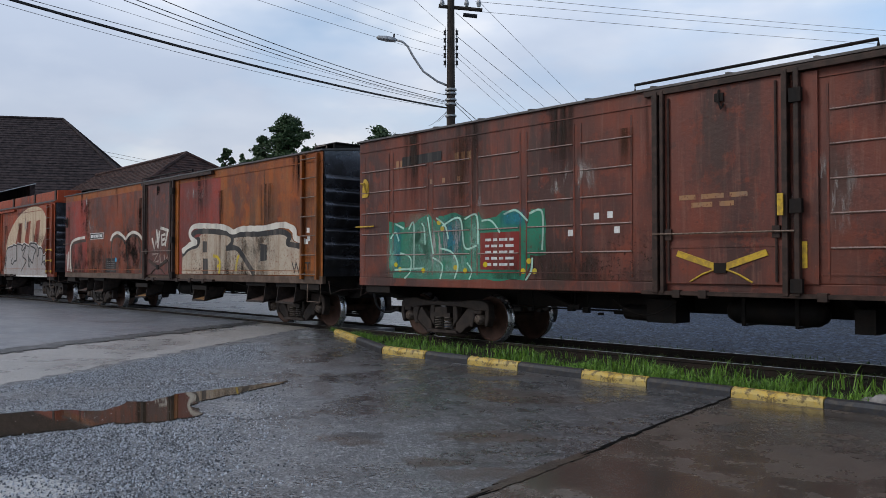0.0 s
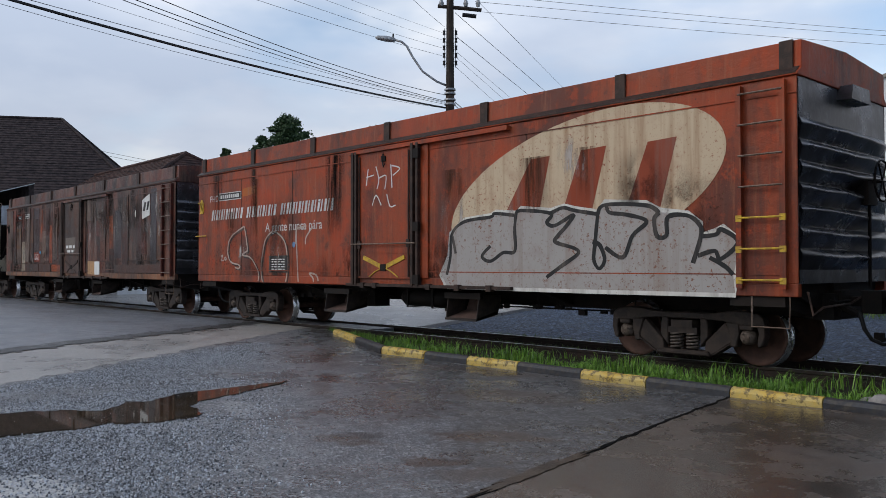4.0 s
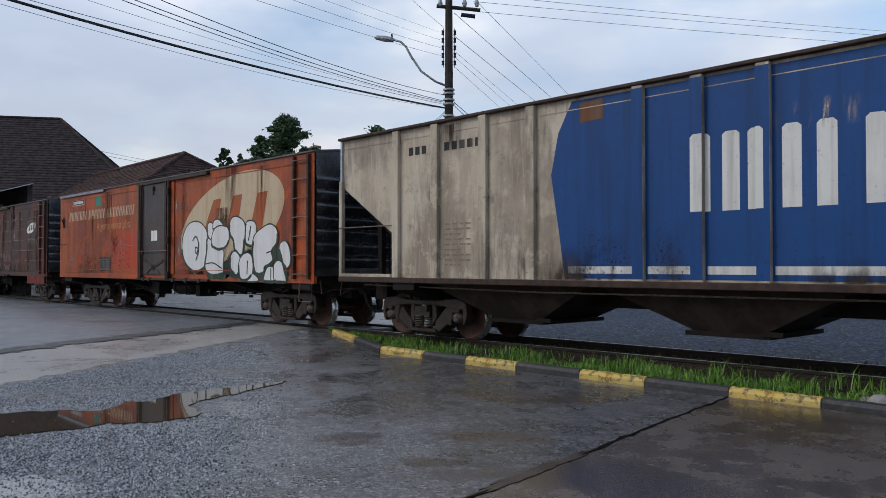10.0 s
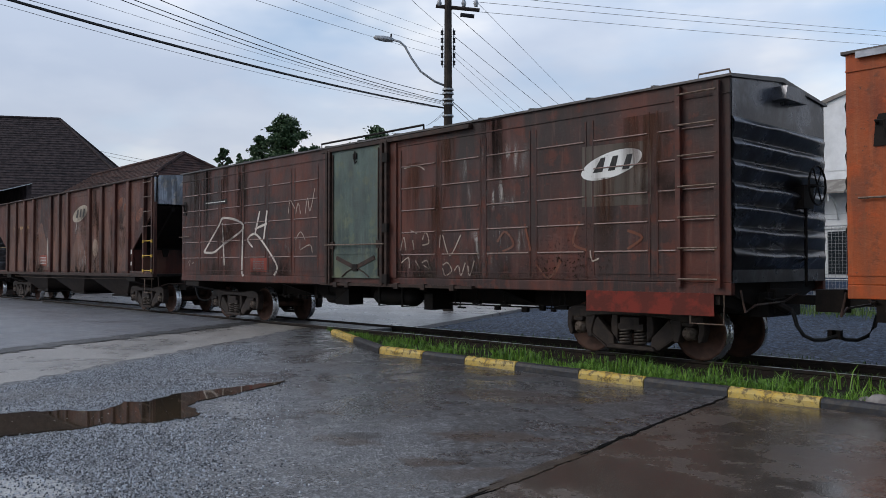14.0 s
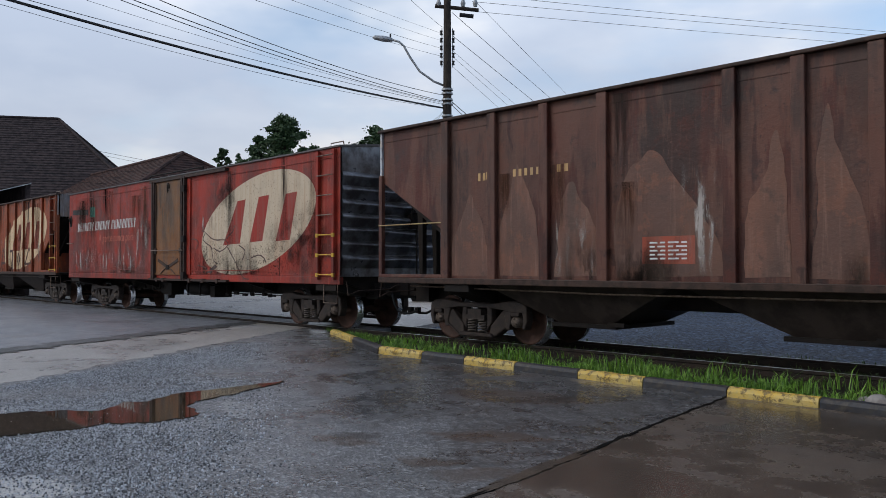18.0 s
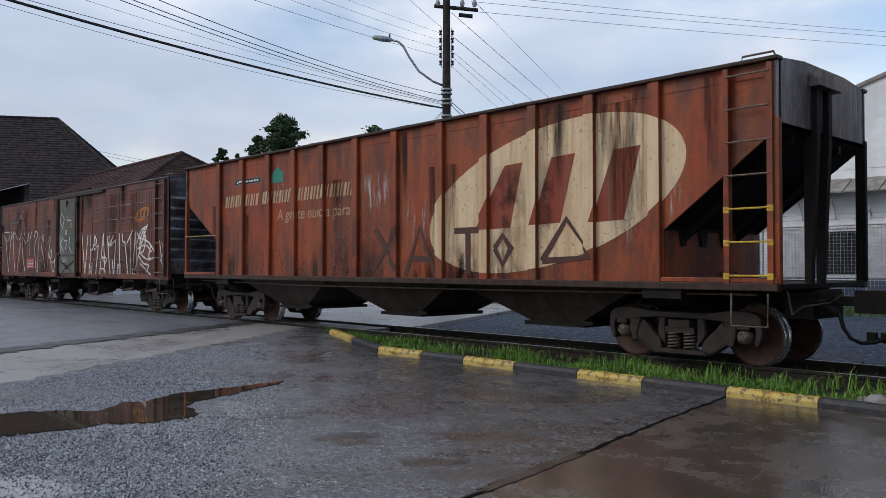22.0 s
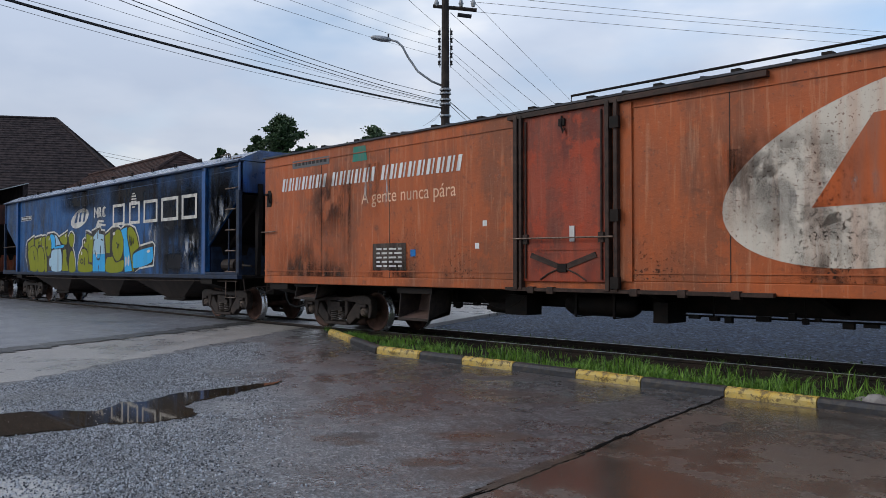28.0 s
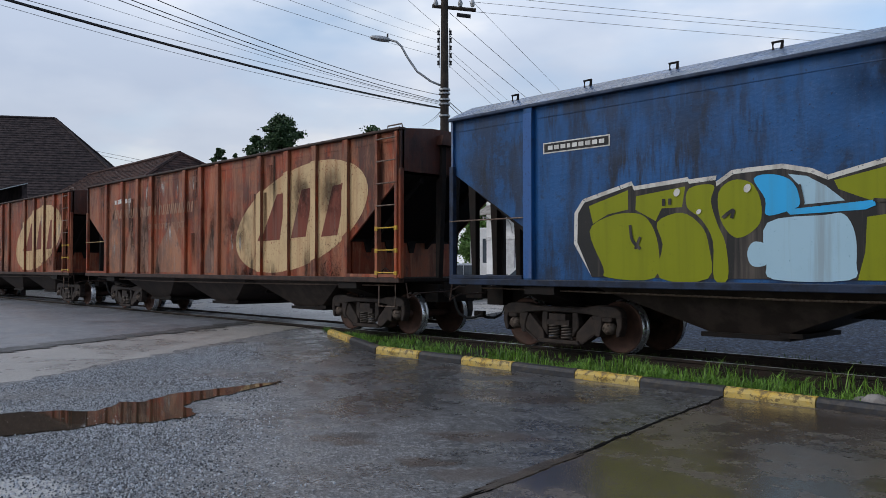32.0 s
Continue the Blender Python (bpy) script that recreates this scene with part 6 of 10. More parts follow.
def wagon_two():
    paint = weathered("rust_orange_paint", rgb(140, 80, 28), rgb(124, 56, 32), (0.04, 0.024, 0.017), rgb(150, 98, 56), 2, 0.4, 0.52, tongue=0.2, warm=0.7)
    door = weathered("dull_red_door", rgb(112, 66, 58), rgb(98, 56, 48), (0.05, 0.03, 0.025), rgb(140, 100, 90), 12, 0.3, 0.5)
    w = placed(boxcar("rusty ochre boxcar with white and black graffiti", 13.15, paint, door, M_END, sill=grimy("dark_brown_sill", (0.080, 0.050, 0.034), (0.14, 0.095, 0.070), 4, 0.5), doorway=(5.66, 7.46), guards=((1.30, 0.62, 0.84, 0.50, M_CHUTE), (2.45, 0.66, 0.84, 0.49, M_CHUTE), (5.27, 0.60, 0.70, 0.42, M_SANDY), (8.34, 0.58, 0.70, 0.43, M_SANDY), (10.75, 0.66, 0.84, 0.49, M_CHUTE), (11.85, 0.62, 0.84, 0.50, M_CHUTE)), rail_on_roof=True), 66.58)
    red = weathered("faded_red_panel_paint", rgb(140, 56, 46), rgb(128, 58, 48), (0.07, 0.03, 0.024), rgb(150, 92, 76), 41, 0.2, 0.52, pale=0.2, warm=0.4)
    painted(w, "panel", [[(7.52, 1.08), (9.44, 1.08), (9.44, 3.38), (7.52, 3.38)]], red, "dull red repainted panel", 1)
    painted(w, "panel", [[(0.02, 1.08), (1.85, 1.08), (1.7, 2.4), (1.85, 3.38), (0.02, 3.38)]], red, "dull red repainted panel", 1)
    brown = weathered("rust_brown_panel_paint", rgb(124, 60, 34), rgb(104, 50, 34), (0.035, 0.021, 0.016), rgb(146, 88, 56), 43, 0.45, 0.52, pale=0.25, warm=0.6)
    painted(w, "panel", [[(1.86, 1.08), (5.58, 1.08), (5.58, 3.38), (1.86, 3.38), (1.72, 2.4)]], brown, "rust-brown panel", 0.9)
    wash = worn_paint("greyish_white_spray", rgb(174, 162, 146), rgb(124, 84, 60), 13, 0.65, rgb(132, 106, 84))
    white = worn_paint("white_spray", rgb(205, 200, 190), rgb(130, 95, 70), 14, 0.3)
    black = worn_paint("black_spray", (0.02, 0.019, 0.019), (0.06, 0.04, 0.03), 15, 0.25)
    body = [(7.66, 1.09), (7.70, 1.56), (8.02, 1.72), (8.44, 1.80), (8.5, 2.0), (8.7, 2.1), (9.4, 2.06), (9.95, 1.96), (10.3, 1.98), (11.2, 1.98), (12.0, 2.0), (12.25, 1.78), (12.55, 1.7), (12.5, 1.09)]
    painted(w, "graffiti", [body], wash, "broad dirty white sprayed shape", 2)
    rims = [[(7.68, 1.64), (8.05, 1.80), (8.36, 1.86), (8.12, 1.97), (8.06, 2.12), (8.22, 2.24), (8.51, 2.26), (9.1, 2.23), (9.46, 2.2), (9.73, 2.15), (9.99, 2.06), (10.29, 2.11), (10.66, 2.11), (11.16, 2.10), (11.9, 2.14), (12.25, 2.02), (12.3, 1.86), (12.62, 1.78)]]
    strokes(w, "graffiti_outline", rims, 0.13, white, "", 4, n=8)
    dark = [[(7.68, 1.55), (8.02, 1.72), (8.40, 1.79), (8.48, 1.93), (8.26, 1.93), (8.17, 2.03), (8.35, 2.11), (8.71, 2.12), (9.37, 2.08), (9.72, 2.04), (9.93, 1.96), (9.95, 1.82), (9.81, 1.72), (9.72, 1.69)],
            [(9.70, 1.69), (10.09, 1.69), (10.29, 1.59), (10.51, 1.39), (10.76, 1.16), (10.83, 1.10)], [(9.95, 1.97), (10.21, 1.99), (10.59, 1.99), (11.2, 1.98), (11.8, 2.0), (12.1, 1.9), (12.05, 1.75), (12.5, 1.68)]]
    strokes(w, "graffiti_outline", dark, 0.12, black, "", 3, n=8)
    painted(w, "graffiti_block", [[(8.66, 1.61), (8.85, 1.61), (8.86, 1.87), (8.66, 1.88)], [(8.69, 1.09), (8.91, 1.09), (8.89, 1.46), (8.68, 1.46)], [(11.06, 1.38), (11.30, 1.40), (11.30, 1.74), (11.06, 1.76)]], black, "", 3, split=True)
    yellow = worn_paint("faint_yellow_spray", rgb(190, 165, 60), rgb(158, 148, 134), 19, 0.5)
    strokes(w, "graffiti_line", ([(9.14, 1.52), (9.33, 1.49), (9.45, 1.36), (9.33, 1.26)], [(9.45, 1.31), (9.43, 1.2), (9.40, 1.1)], [(10.11, 1.16), (10.15, 1.37), (10.23, 1.53)]), 0.07, yellow, "faint yellow sprayed line", 5, n=5)
    tag = [[(6.15, 2.03), (6.28, 1.73), (6.37, 1.96), (6.47, 1.75), (6.56, 2.21)], [(6.88, 2.11), (6.66, 2.08), (6.70, 1.83), (6.91, 1.88)], [(6.66, 1.95), (6.86, 1.99)], [(6.61, 2.28), (6.8, 2.25), (7.14, 2.17)], [(6.99, 2.18), (6.93, 2.0), (6.86, 1.80)], [(6.40, 2.25), (6.47, 1.9)]]
    strokes(w, "graffiti_tag", tag, 0.075, white, "white sprayed tag", 1, [(0, 13, -1.376)], n=0)
    dull = worn_paint("dull_white_spray", rgb(150, 136, 126), rgb(112, 66, 58), 20, 0.8)
    tag = [[(6.19, 1.59), (6.51, 1.61), (6.26, 1.38), (6.54, 1.41)], [(6.61, 1.58), (6.64, 1.36), (6.81, 1.38)], [(6.84, 1.57), (6.91, 1.38), (7.0, 1.54), (7.07, 1.38), (7.13, 1.70)], [(7.56, 1.2), (7.6, 1.6), (7.66, 1.9)], [(5.62, 1.5), (5.64, 1.9)]]
    strokes(w, "graffiti_tag", tag[:3], 0.06, dull, "rubbed white sprayed tag", 1, [(0, 13, -1.387)], n=0)
    rim2 = [(0.54, 1.09), (0.44, 1.49), (0.45, 1.85), (0.61, 2.06), (1.03, 2.15), (1.62, 2.18)], [(3.48, 2.02), (3.62, 2.18), (3.94, 2.25), (4.28, 2.15), (4.46, 2.04)], [(4.46, 2.04), (4.68, 2.17), (4.95, 2.23), (5.27, 2.16), (5.51, 2.01)]
    strokes(w, "graffiti_outline", rim2, 0.085, white, "", 3, n=8)
    strokes(w, "graffiti_outline", ([(0.16, 1.68), (0.24, 1.12)], [(0.28, 1.75), (0.36, 1.12)]), 0.06, white, "", 3, n=0)
    soft = worn_paint("thin_black_spray", (0.045, 0.032, 0.026), (0.12, 0.06, 0.03), 16, 0.7, (0.09, 0.05, 0.03))
    rim3 = [(0.6, 1.2), (0.55, 1.8), (0.7, 2.0), (1.2, 2.06), (1.7, 2.08)], [(3.72, 1.1), (3.56, 1.4), (3.52, 1.8), (3.64, 2.08), (3.94, 2.15), (4.26, 2.06), (4.44, 1.92)], [(4.66, 1.1), (4.56, 1.56), (4.5, 1.92), (4.68, 2.08), (4.95, 2.14), (5.25, 2.06), (5.4, 1.7), (5.35, 1.1)]
    strokes(w, "graffiti_outline", rim3, 0.085, soft, "", 2, n=8)
    stains(w, M_BLOTCH, [(a - 0.22, a + 0.28, z - 0.45, z + 0.42) for a, z in ((0.75, 1.6), (1.23, 1.75), (2.22, 1.62), (1.75, 1.5), (2.7, 1.6), (4.16, 1.7), (4.87, 1.6), (5.25, 1.5), (3.45, 1.55))], "graffiti_block", "faint dark sprayed shape", 2.2)
    painted(w, "dot", [oval(3.85, 1.46, 0.06, 0.07, 0.0)], worn_paint("blue_dot_paint", rgb(70, 150, 190), (0.05, 0.05, 0.05), 18, 0.1), "pale blue painted dot", 4)
    number_plate(w, 2.0, 2.97, 2.10, 2.29, M_CLEANWHITE, M_BLACKP, M_CLEANWHITE)
    data_plate(w, 3.14, 1.09, 0.72, 0.42, worn_paint("slate_plate", (0.010, 0.012, 0.013), (0.05, 0.04, 0.03), 17, 0.2), M_GREYBAR)
    words(w, "WET", 12.2, 1.12, 0.26, black, "black sprayed tag", -0.1, 0.8, -1.342, "graffiti_tag")
    painted(w, "sticker", [[(u, z), (u + 0.09, z), (u + 0.09, z + 0.1), (u, z + 0.1)] for u, z in ((12.66, 1.95), (12.68, 1.78), (12.62, 1.72))], M_CLEANWHITE, "", 1)
    part("roof_walk", Geo().box(12.3, 13.0, -0.9, -0.2, 3.78, 3.80).box(12.32, 12.36, -0.9, -0.2, 3.60, 3.78).box(12.9, 12.94, -0.9, -0.2, 3.60, 3.78), M_UNDER, w)
    part("roof_walk", Geo().box(0.1, 0.9, -0.9, -0.2, 3.78, 3.80).box(0.12, 0.16, -0.9, -0.2, 3.60, 3.78).box(0.8, 0.84, -0.9, -0.2, 3.60, 3.78), M_UNDER, w)
    return w


def wagon_three():
    paint = weathered("red_oxide_paint", rgb(142, 66, 40), rgb(118, 58, 42), (0.040, 0.023, 0.017), rgb(160, 104, 78), 3, 0.34, 0.54, pale=0.32)
    w = placed(boxcar("red-brown boxcar with a raised roof and a faded oval emblem", 13.0, paint, paint, M_END, roof="raised", yellow_from=4, yellow_end=True, door_rods="yellow", guards=((5.0, 0.64, 0.74, 0.40, M_CHUTE), (8.1, 0.64, 0.74, 0.40, M_CHUTE)), rail_on_roof=False), 52.63)
    emblem(w, 10.1, 2.32, worn_paint("faded_cream_paint", rgb(188, 170, 146), rgb(125, 62, 42), 20, 0.5, rgb(130, 90, 60)), worn_paint("emblem_red", rgb(130, 60, 40), rgb(125, 62, 42), 21, 0.3))
    silver = worn_paint("silver_spray", rgb(156, 152, 149), rgb(118, 84, 70), 22, 0.55, rgb(128, 112, 102))
    body = [(7.87, 0.86), (7.76, 1.12), (7.93, 1.44), (7.97, 1.8), (8.24, 2.0), (8.75, 2.05), (8.86, 2.1), (9.24, 2.06), (9.3, 2.12), (9.82, 2.06), (9.9, 2.08), (10.04, 2.12), (10.21, 2.07), (10.56, 2.0), (10.66, 2.13), (11.24, 2.09), (11.42, 1.97), (11.77, 1.92), (11.92, 1.8), (11.94, 1.65), (12.12, 1.68), (12.18, 1.74), (12.38, 1.56), (12.36, 1.38), (12.31, 1.16), (12.33, 0.84), (10.44, 0.83), (8.25, 0.8)]
    body = [(u, max(0.95, z)) for u, z in body]
    white = worn_paint("white_rim_spray", rgb(205, 203, 198), rgb(140, 100, 80), 24, 0.25)
    strokes(w, "graffiti_outline", [body + body[:1]], 0.11, white, "white outer line", 2.4, n=0)
    painted(w, "graffiti", [body], silver, "silver sprayed letters shape", 3)
    lines = [[(7.87, 1.13), (7.95, 1.44), (7.98, 1.8), (8.24, 1.99), (8.75, 2.04), (8.84, 2.09), (9.22, 2.04)], [(9.22, 2.04), (9.2, 1.83), (9.2, 1.5), (8.99, 1.48), (8.75, 1.35), (8.59, 1.43), (8.75, 1.59)], [(9.22, 2.04), (9.3, 2.11), (9.82, 2.04), (9.76, 1.91), (9.89, 1.86), (10.19, 2.0), (10.09, 1.86), (9.94, 1.71), (9.9, 1.62), (10.19, 1.53), (10.26, 1.45), (9.99, 1.27), (9.75, 1.11)], [(9.82, 2.04), (10.02, 2.11), (10.21, 2.06), (10.56, 1.99)], [(10.56, 1.99), (10.52, 1.6), (10.5, 1.36), (10.58, 1.24), (10.66, 1.36), (10.59, 1.56), (10.48, 1.61)], [(10.56, 1.99), (10.67, 2.11), (11.24, 2.07), (11.42, 1.96)], [(10.69, 2.09), (10.74, 2.0), (10.98, 1.96), (11.25, 1.86), (11.06, 1.68), (10.92, 1.39), (10.67, 1.53)], [(11.42, 1.96), (11.35, 1.88), (11.39, 1.66), (11.51, 1.67), (11.53, 1.9), (11.77, 1.91), (11.92, 1.79), (11.94, 1.65), (11.84, 1.31)], [(11.94, 1.64), (12.12, 1.66), (12.18, 1.72), (12.37, 1.56), (12.17, 1.36), (12.1, 1.46), (11.9, 1.4)], [(12.04, 1.38), (12.22, 1.27), (12.31, 1.17)], [(7.99, 1.76), (8.06, 1.48)]]
    strokes(w, "graffiti_outline", lines, 0.055, M_BLACKP, "black sprayed line", 4, n=6)
    strokes(w, "graffiti_tag", [[(6.04, 3.05), (5.99, 2.75)], [(5.99, 2.9), (6.19, 2.93)], [(6.24, 3.08), (6.32, 2.84), (6.27, 2.67)], [(6.32, 2.86), (6.5, 2.89), (6.47, 2.65)], [(6.62, 3.08), (6.65, 2.66)], [(6.64, 3.06), (6.84, 2.99), (6.67, 2.88)], [(6.15, 2.38), (6.25, 2.56), (6.38, 2.37)], [(6.52, 2.56), (6.6, 2.34), (6.74, 2.35)]], 0.022, M_WHITE, "thin white tag on the door", 1, [(0, 13, -1.376)], n=4)
    company_name(w, 0.60, 5.0, 2.36, 2.60, M_WHITE)
    words(w, "FHD", 0.53, 2.80, 0.15, M_WHITE, "faded stencilled letters")
    words(w, "A gente nunca pára", 2.78, 2.02, 0.20, M_WHITE, "faded painted slogan", 0, 0.9)
    number_plate(w, 0.92, 1.85, 2.80, 2.98, M_WHITE, M_BLACKP, M_WHITE)
    painted(w, "ochre_patch", [[(1.90, 2.84), (2.42, 2.88), (2.42, 3.06), (1.90, 3.02)]], worn_paint("ochre_patch", rgb(160, 92, 48), rgb(140, 70, 44), 108, 0.4), "", 1)
    chalk = worn_paint("chalk_white_lines", rgb(175, 160, 150), rgb(120, 60, 42), 23, 0.3)
    lines = [[(1.97, 2.17), (1.75, 2.09), (1.5, 1.98), (1.35, 1.83), (1.31, 1.6), (1.37, 1.44), (1.5, 1.35), (1.7, 1.32), (1.81, 1.28), (1.76, 1.22), (1.62, 1.25)], [(1.97, 2.17), (2.03, 1.99), (2.12, 1.62)], [(2.12, 1.62), (1.91, 1.53), (2.21, 1.47), (2.43, 1.28), (2.54, 1.1), (2.52, 0.95)],
             [(2.70, 0.94), (2.66, 1.0), (2.63, 1.28), (2.69, 1.57), (2.79, 1.85), (3.03, 2.01), (3.25, 1.96), (3.47, 1.78), (3.56, 1.48), (3.56, 1.22), (3.53, 1.02), (3.50, 0.95)], [(3.83, 1.73), (3.86, 2.05)], [(3.86, 2.05), (4.19, 2.09)], [(3.86, 2.05), (3.88, 1.6), (3.93, 0.95)],
             [(4.57, 0.98), (4.5, 1.1), (4.29, 1.13), (4.4, 1.04), (4.42, 0.95)], [(4.16, 1.72), (4.19, 1.87), (4.41, 2.08)], [(1.02, 1.5), (1.10, 1.53), (1.05, 1.42), (1.14, 1.41)], [(1.18, 1.46), (1.22, 1.48), (1.25, 1.44), (1.20, 1.42), (1.18, 1.46)]]
    strokes(w, "graffiti_outline", lines, 0.035, chalk, "thin white sprayed outline", 1, n=8)
    strokes(w, "graffiti_shadow", [[(x + 0.05, z - 0.03) for x, z in l] for l in lines[:4]], 0.05, worn_paint("thin_dark_spray", (0.03, 0.02, 0.017), rgb(140, 66, 42), 109, 0.6), "thin black sprayed line", 0.6, n=8)
    painted(w, "blue_dot", [oval(3.78, 1.72, 0.05, 0.06, 0)], worn_paint("pale_blue_dot", rgb(110, 140, 175), rgb(120, 80, 70), 110, 0.2), "", 2)
    data_plate(w, 2.92, 1.14, 0.66, 0.36, M_BLACKP, M_WHITE)
    return w


def wagon_four():
    paint = weathered("dark_patched_paint", rgb(92, 52, 44), rgb(62, 46, 43), (0.016, 0.012, 0.011), rgb(138, 112, 98), 4, 0.85, 0.5, rough=0.4, pale=0.45, tongue=0.2)
    tanned = weathered("tan_streaked_sill", rgb(120, 88, 70), rgb(92, 62, 50), (0.03, 0.02, 0.016), rgb(150, 122, 102), 52, 0.7, 0.5, pale=0.5)
    door = weathered("grey_brown_door", rgb(76, 56, 50), rgb(62, 48, 46), (0.02, 0.018, 0.016), rgb(100, 92, 88), 14, 0.4, 0.5)
    w = placed(boxcar("dark patched and rusty boxcar with a raised roof", 13.05, paint, door, M_END, roof="raised", guards=((5.0, 0.64, 0.74, 0.40, M_CHUTE), (8.1, 0.64, 0.74, 0.40, M_CHUTE)), rail_on_roof=False, back=0.13,
                      sill=tanned, ladder_mat=grimy("red_ladder", rgb(84, 42, 34), rgb(60, 36, 32), 8)), 38.43)
    def coat(name, base, other, light, seed, streak=0.5, pale=0.4, **kw):
        return weathered(name, base, other, (0.016, 0.012, 0.011), light, seed, streak, 0.5, rough=0.36, pale=pale, **kw)
    rust = coat("red_brown_plate", rgb(96, 50, 40), rgb(74, 40, 34), rgb(124, 82, 66), 44, 0.6, 0.3)
    grey = coat("ash_grey_plate", rgb(106, 88, 80), rgb(86, 66, 58), rgb(142, 128, 118), 45, 0.6, 0.5, warm=0.3)
    umber = coat("dark_umber_plate", rgb(66, 36, 32), rgb(50, 32, 29), rgb(92, 60, 50), 46)
    ochre = coat("ochre_brown_plate", rgb(92, 62, 44), rgb(70, 48, 42), rgb(116, 86, 62), 47)
    blue = coat("blue_black_plate", rgb(58, 48, 54), rgb(50, 40, 46), rgb(96, 92, 102), 48, 0.4, 0.35, warm=0.2)
    orange = coat("bright_rust_plate", rgb(160, 86, 54), rgb(130, 62, 42), rgb(150, 100, 74), 49, 0.7, 0.2)
    tan = coat("light_tan_plate", rgb(150, 138, 122), rgb(128, 112, 98), rgb(168, 160, 148), 50, 0.5, 0.4, warm=0.2)
    plates = {rust: ((0.66, 1.02, 2.58, 3.38), (0.67, 1.05, 1.28, 1.89), (1.58, 1.93, 2.68, 3.38), (2.49, 2.83, 2.74, 3.38), (8.20, 8.55, 2.20, 2.65), (5.52, 5.62, 1.10, 1.34), (11.2, 11.5, 1.6, 2.2), (7.42, 7.60, 1.2, 2.3)),
              grey: ((0.10, 0.62, 1.5, 3.38), (1.06, 1.57, 1.34, 2.95), (2.00, 2.47, 1.42, 2.95), (3.70, 4.05, 1.7, 2.5), (4.70, 5.10, 1.5, 2.9), (7.45, 8.15, 2.68, 3.33)),
              umber: ((0.68, 1.04, 1.90, 2.57), (2.50, 2.86, 1.36, 2.10), (5.18, 5.45, 1.30, 3.12), (8.87, 9.48, 1.09, 1.41), (9.14, 9.46, 1.42, 1.78), (10.01, 10.37, 1.32, 2.48), (10.89, 11.2, 1.34, 2.9), (8.26, 8.51, 1.45, 2.18), (4.08, 4.36, 1.6, 3.3)),
              ochre: ((2.49, 2.84, 2.11, 2.73), (10.06, 10.26, 2.50, 3.3), (3.55, 3.95, 1.40, 2.12), (12.08, 12.35, 1.4, 2.4)),
              blue: ((2.88, 3.40, 1.80, 3.34), (11.72, 12.06, 1.1, 3.36), (9.5, 9.95, 1.5, 2.9)),
              orange: ((4.40, 4.62, 1.38, 2.68), (3.52, 3.72, 2.14, 3.28), (9.14, 9.38, 1.79, 2.76), (4.56, 5.45, 1.10, 1.33), (0.02, 0.34, 1.10, 1.36)),
              tan: ((1.64, 1.99, 1.10, 2.18), (1.08, 1.77, 1.09, 1.19))}
    k = 0
    for mat, places in plates.items():
        for u0, u1, za, zb in places:
            k += 1
            part("repair_patch", Geo().box(u0, u1, -1.3337 - 0.00025 * (k % 5), -1.331, za, zb), mat, w, "welded repair plate", bevel=0.003)
    for u, za, zb in ((1.03, 1.3, 3.38), (1.58, 1.3, 2.66), (2.48, 1.4, 3.38), (2.87, 1.4, 3.38), (0.64, 1.4, 3.38), (10.4, 1.3, 3.3), (8.9, 1.5, 3.3)):
        seam = part("weld_seam", Geo().box(u - 0.006, u + 0.006, -1.347, -1.334, za, zb), M_POSTS, w)
        for i in range(int((zb - za - 0.2) / 0.16)):
            part("rivet", Geo().box(u + 0.045, u + 0.06, -1.3445, -1.334, za + 0.1 + 0.16 * i, za + 0.115 + 0.16 * i), M_SANDY, seam)
    band = coat("foot_band", rgb(70, 44, 37), rgb(54, 40, 35), rgb(104, 80, 68), 51)
    for u0, u1, za, zb in ((0.36, 0.54, 1.09, 1.36), (1.99, 3.37, 1.09, 1.35), (3.42, 4.52, 1.09, 1.33), (7.42, 7.62, 1.09, 1.33), (9.52, 12.4, 1.09, 1.32)):
        part("lower_band", Geo().box(u0, u1, -1.3465, -1.331, za, zb), band, w, "brown plate along the foot", bevel=0.003)
    part("ledge", Geo().box(0.45, 4.4, -1.362, -1.34, 1.375, 1.395), M_POSTS, w)
    part("ledge", Geo().box(8.6, 12.2, -1.362, -1.34, 1.415, 1.435), M_POSTS, w)
    painted(w, "emblem_rest", [[(11.24, 2.56), (11.70, 2.66), (11.70, 3.24), (11.5, 3.18), (11.24, 3.08)], [(10.81, 2.72), (10.88, 2.61), (10.88, 2.86), (10.83, 2.82)]], M_WHITE, "remains of a white emblem", 4.5, split=True)
    painted(w, "emblem_rest", [[(11.30, 2.78), (11.42, 2.78), (11.50, 3.02), (11.38, 3.02)], [(11.50, 2.80), (11.60, 2.8), (11.68, 3.04), (11.57, 3.04)]], M_BLACKP, "", 5.5, split=True)
    painted(w, "red_patch", [[(1.06, 2.96), (1.56, 2.99), (1.56, 3.22), (1.06, 3.19)]], worn_paint("red_under_number", rgb(150, 66, 52), rgb(96, 60, 50), 111, 0.4), "", 0.8)
    numb = worn_paint("amber_stencil", rgb(120, 86, 54), rgb(96, 76, 64), 112, 0.9)
    painted(w, "number_mark", bar_row(1.12, 1.5, 2.55, 2.68, [1, 1, 1, 1, 1, 1, 1], 0) + bar_row(1.2, 1.5, 2.30, 2.46, [1, 3, 1], 0) + bar_row(1.1, 1.4, 1.92, 2.06, [1, 1, 1, 1, 1], 0) + bar_row(2.05, 2.3, 1.92, 2.04, [1, 2, 1], 0), numb, "", 1, split=True)
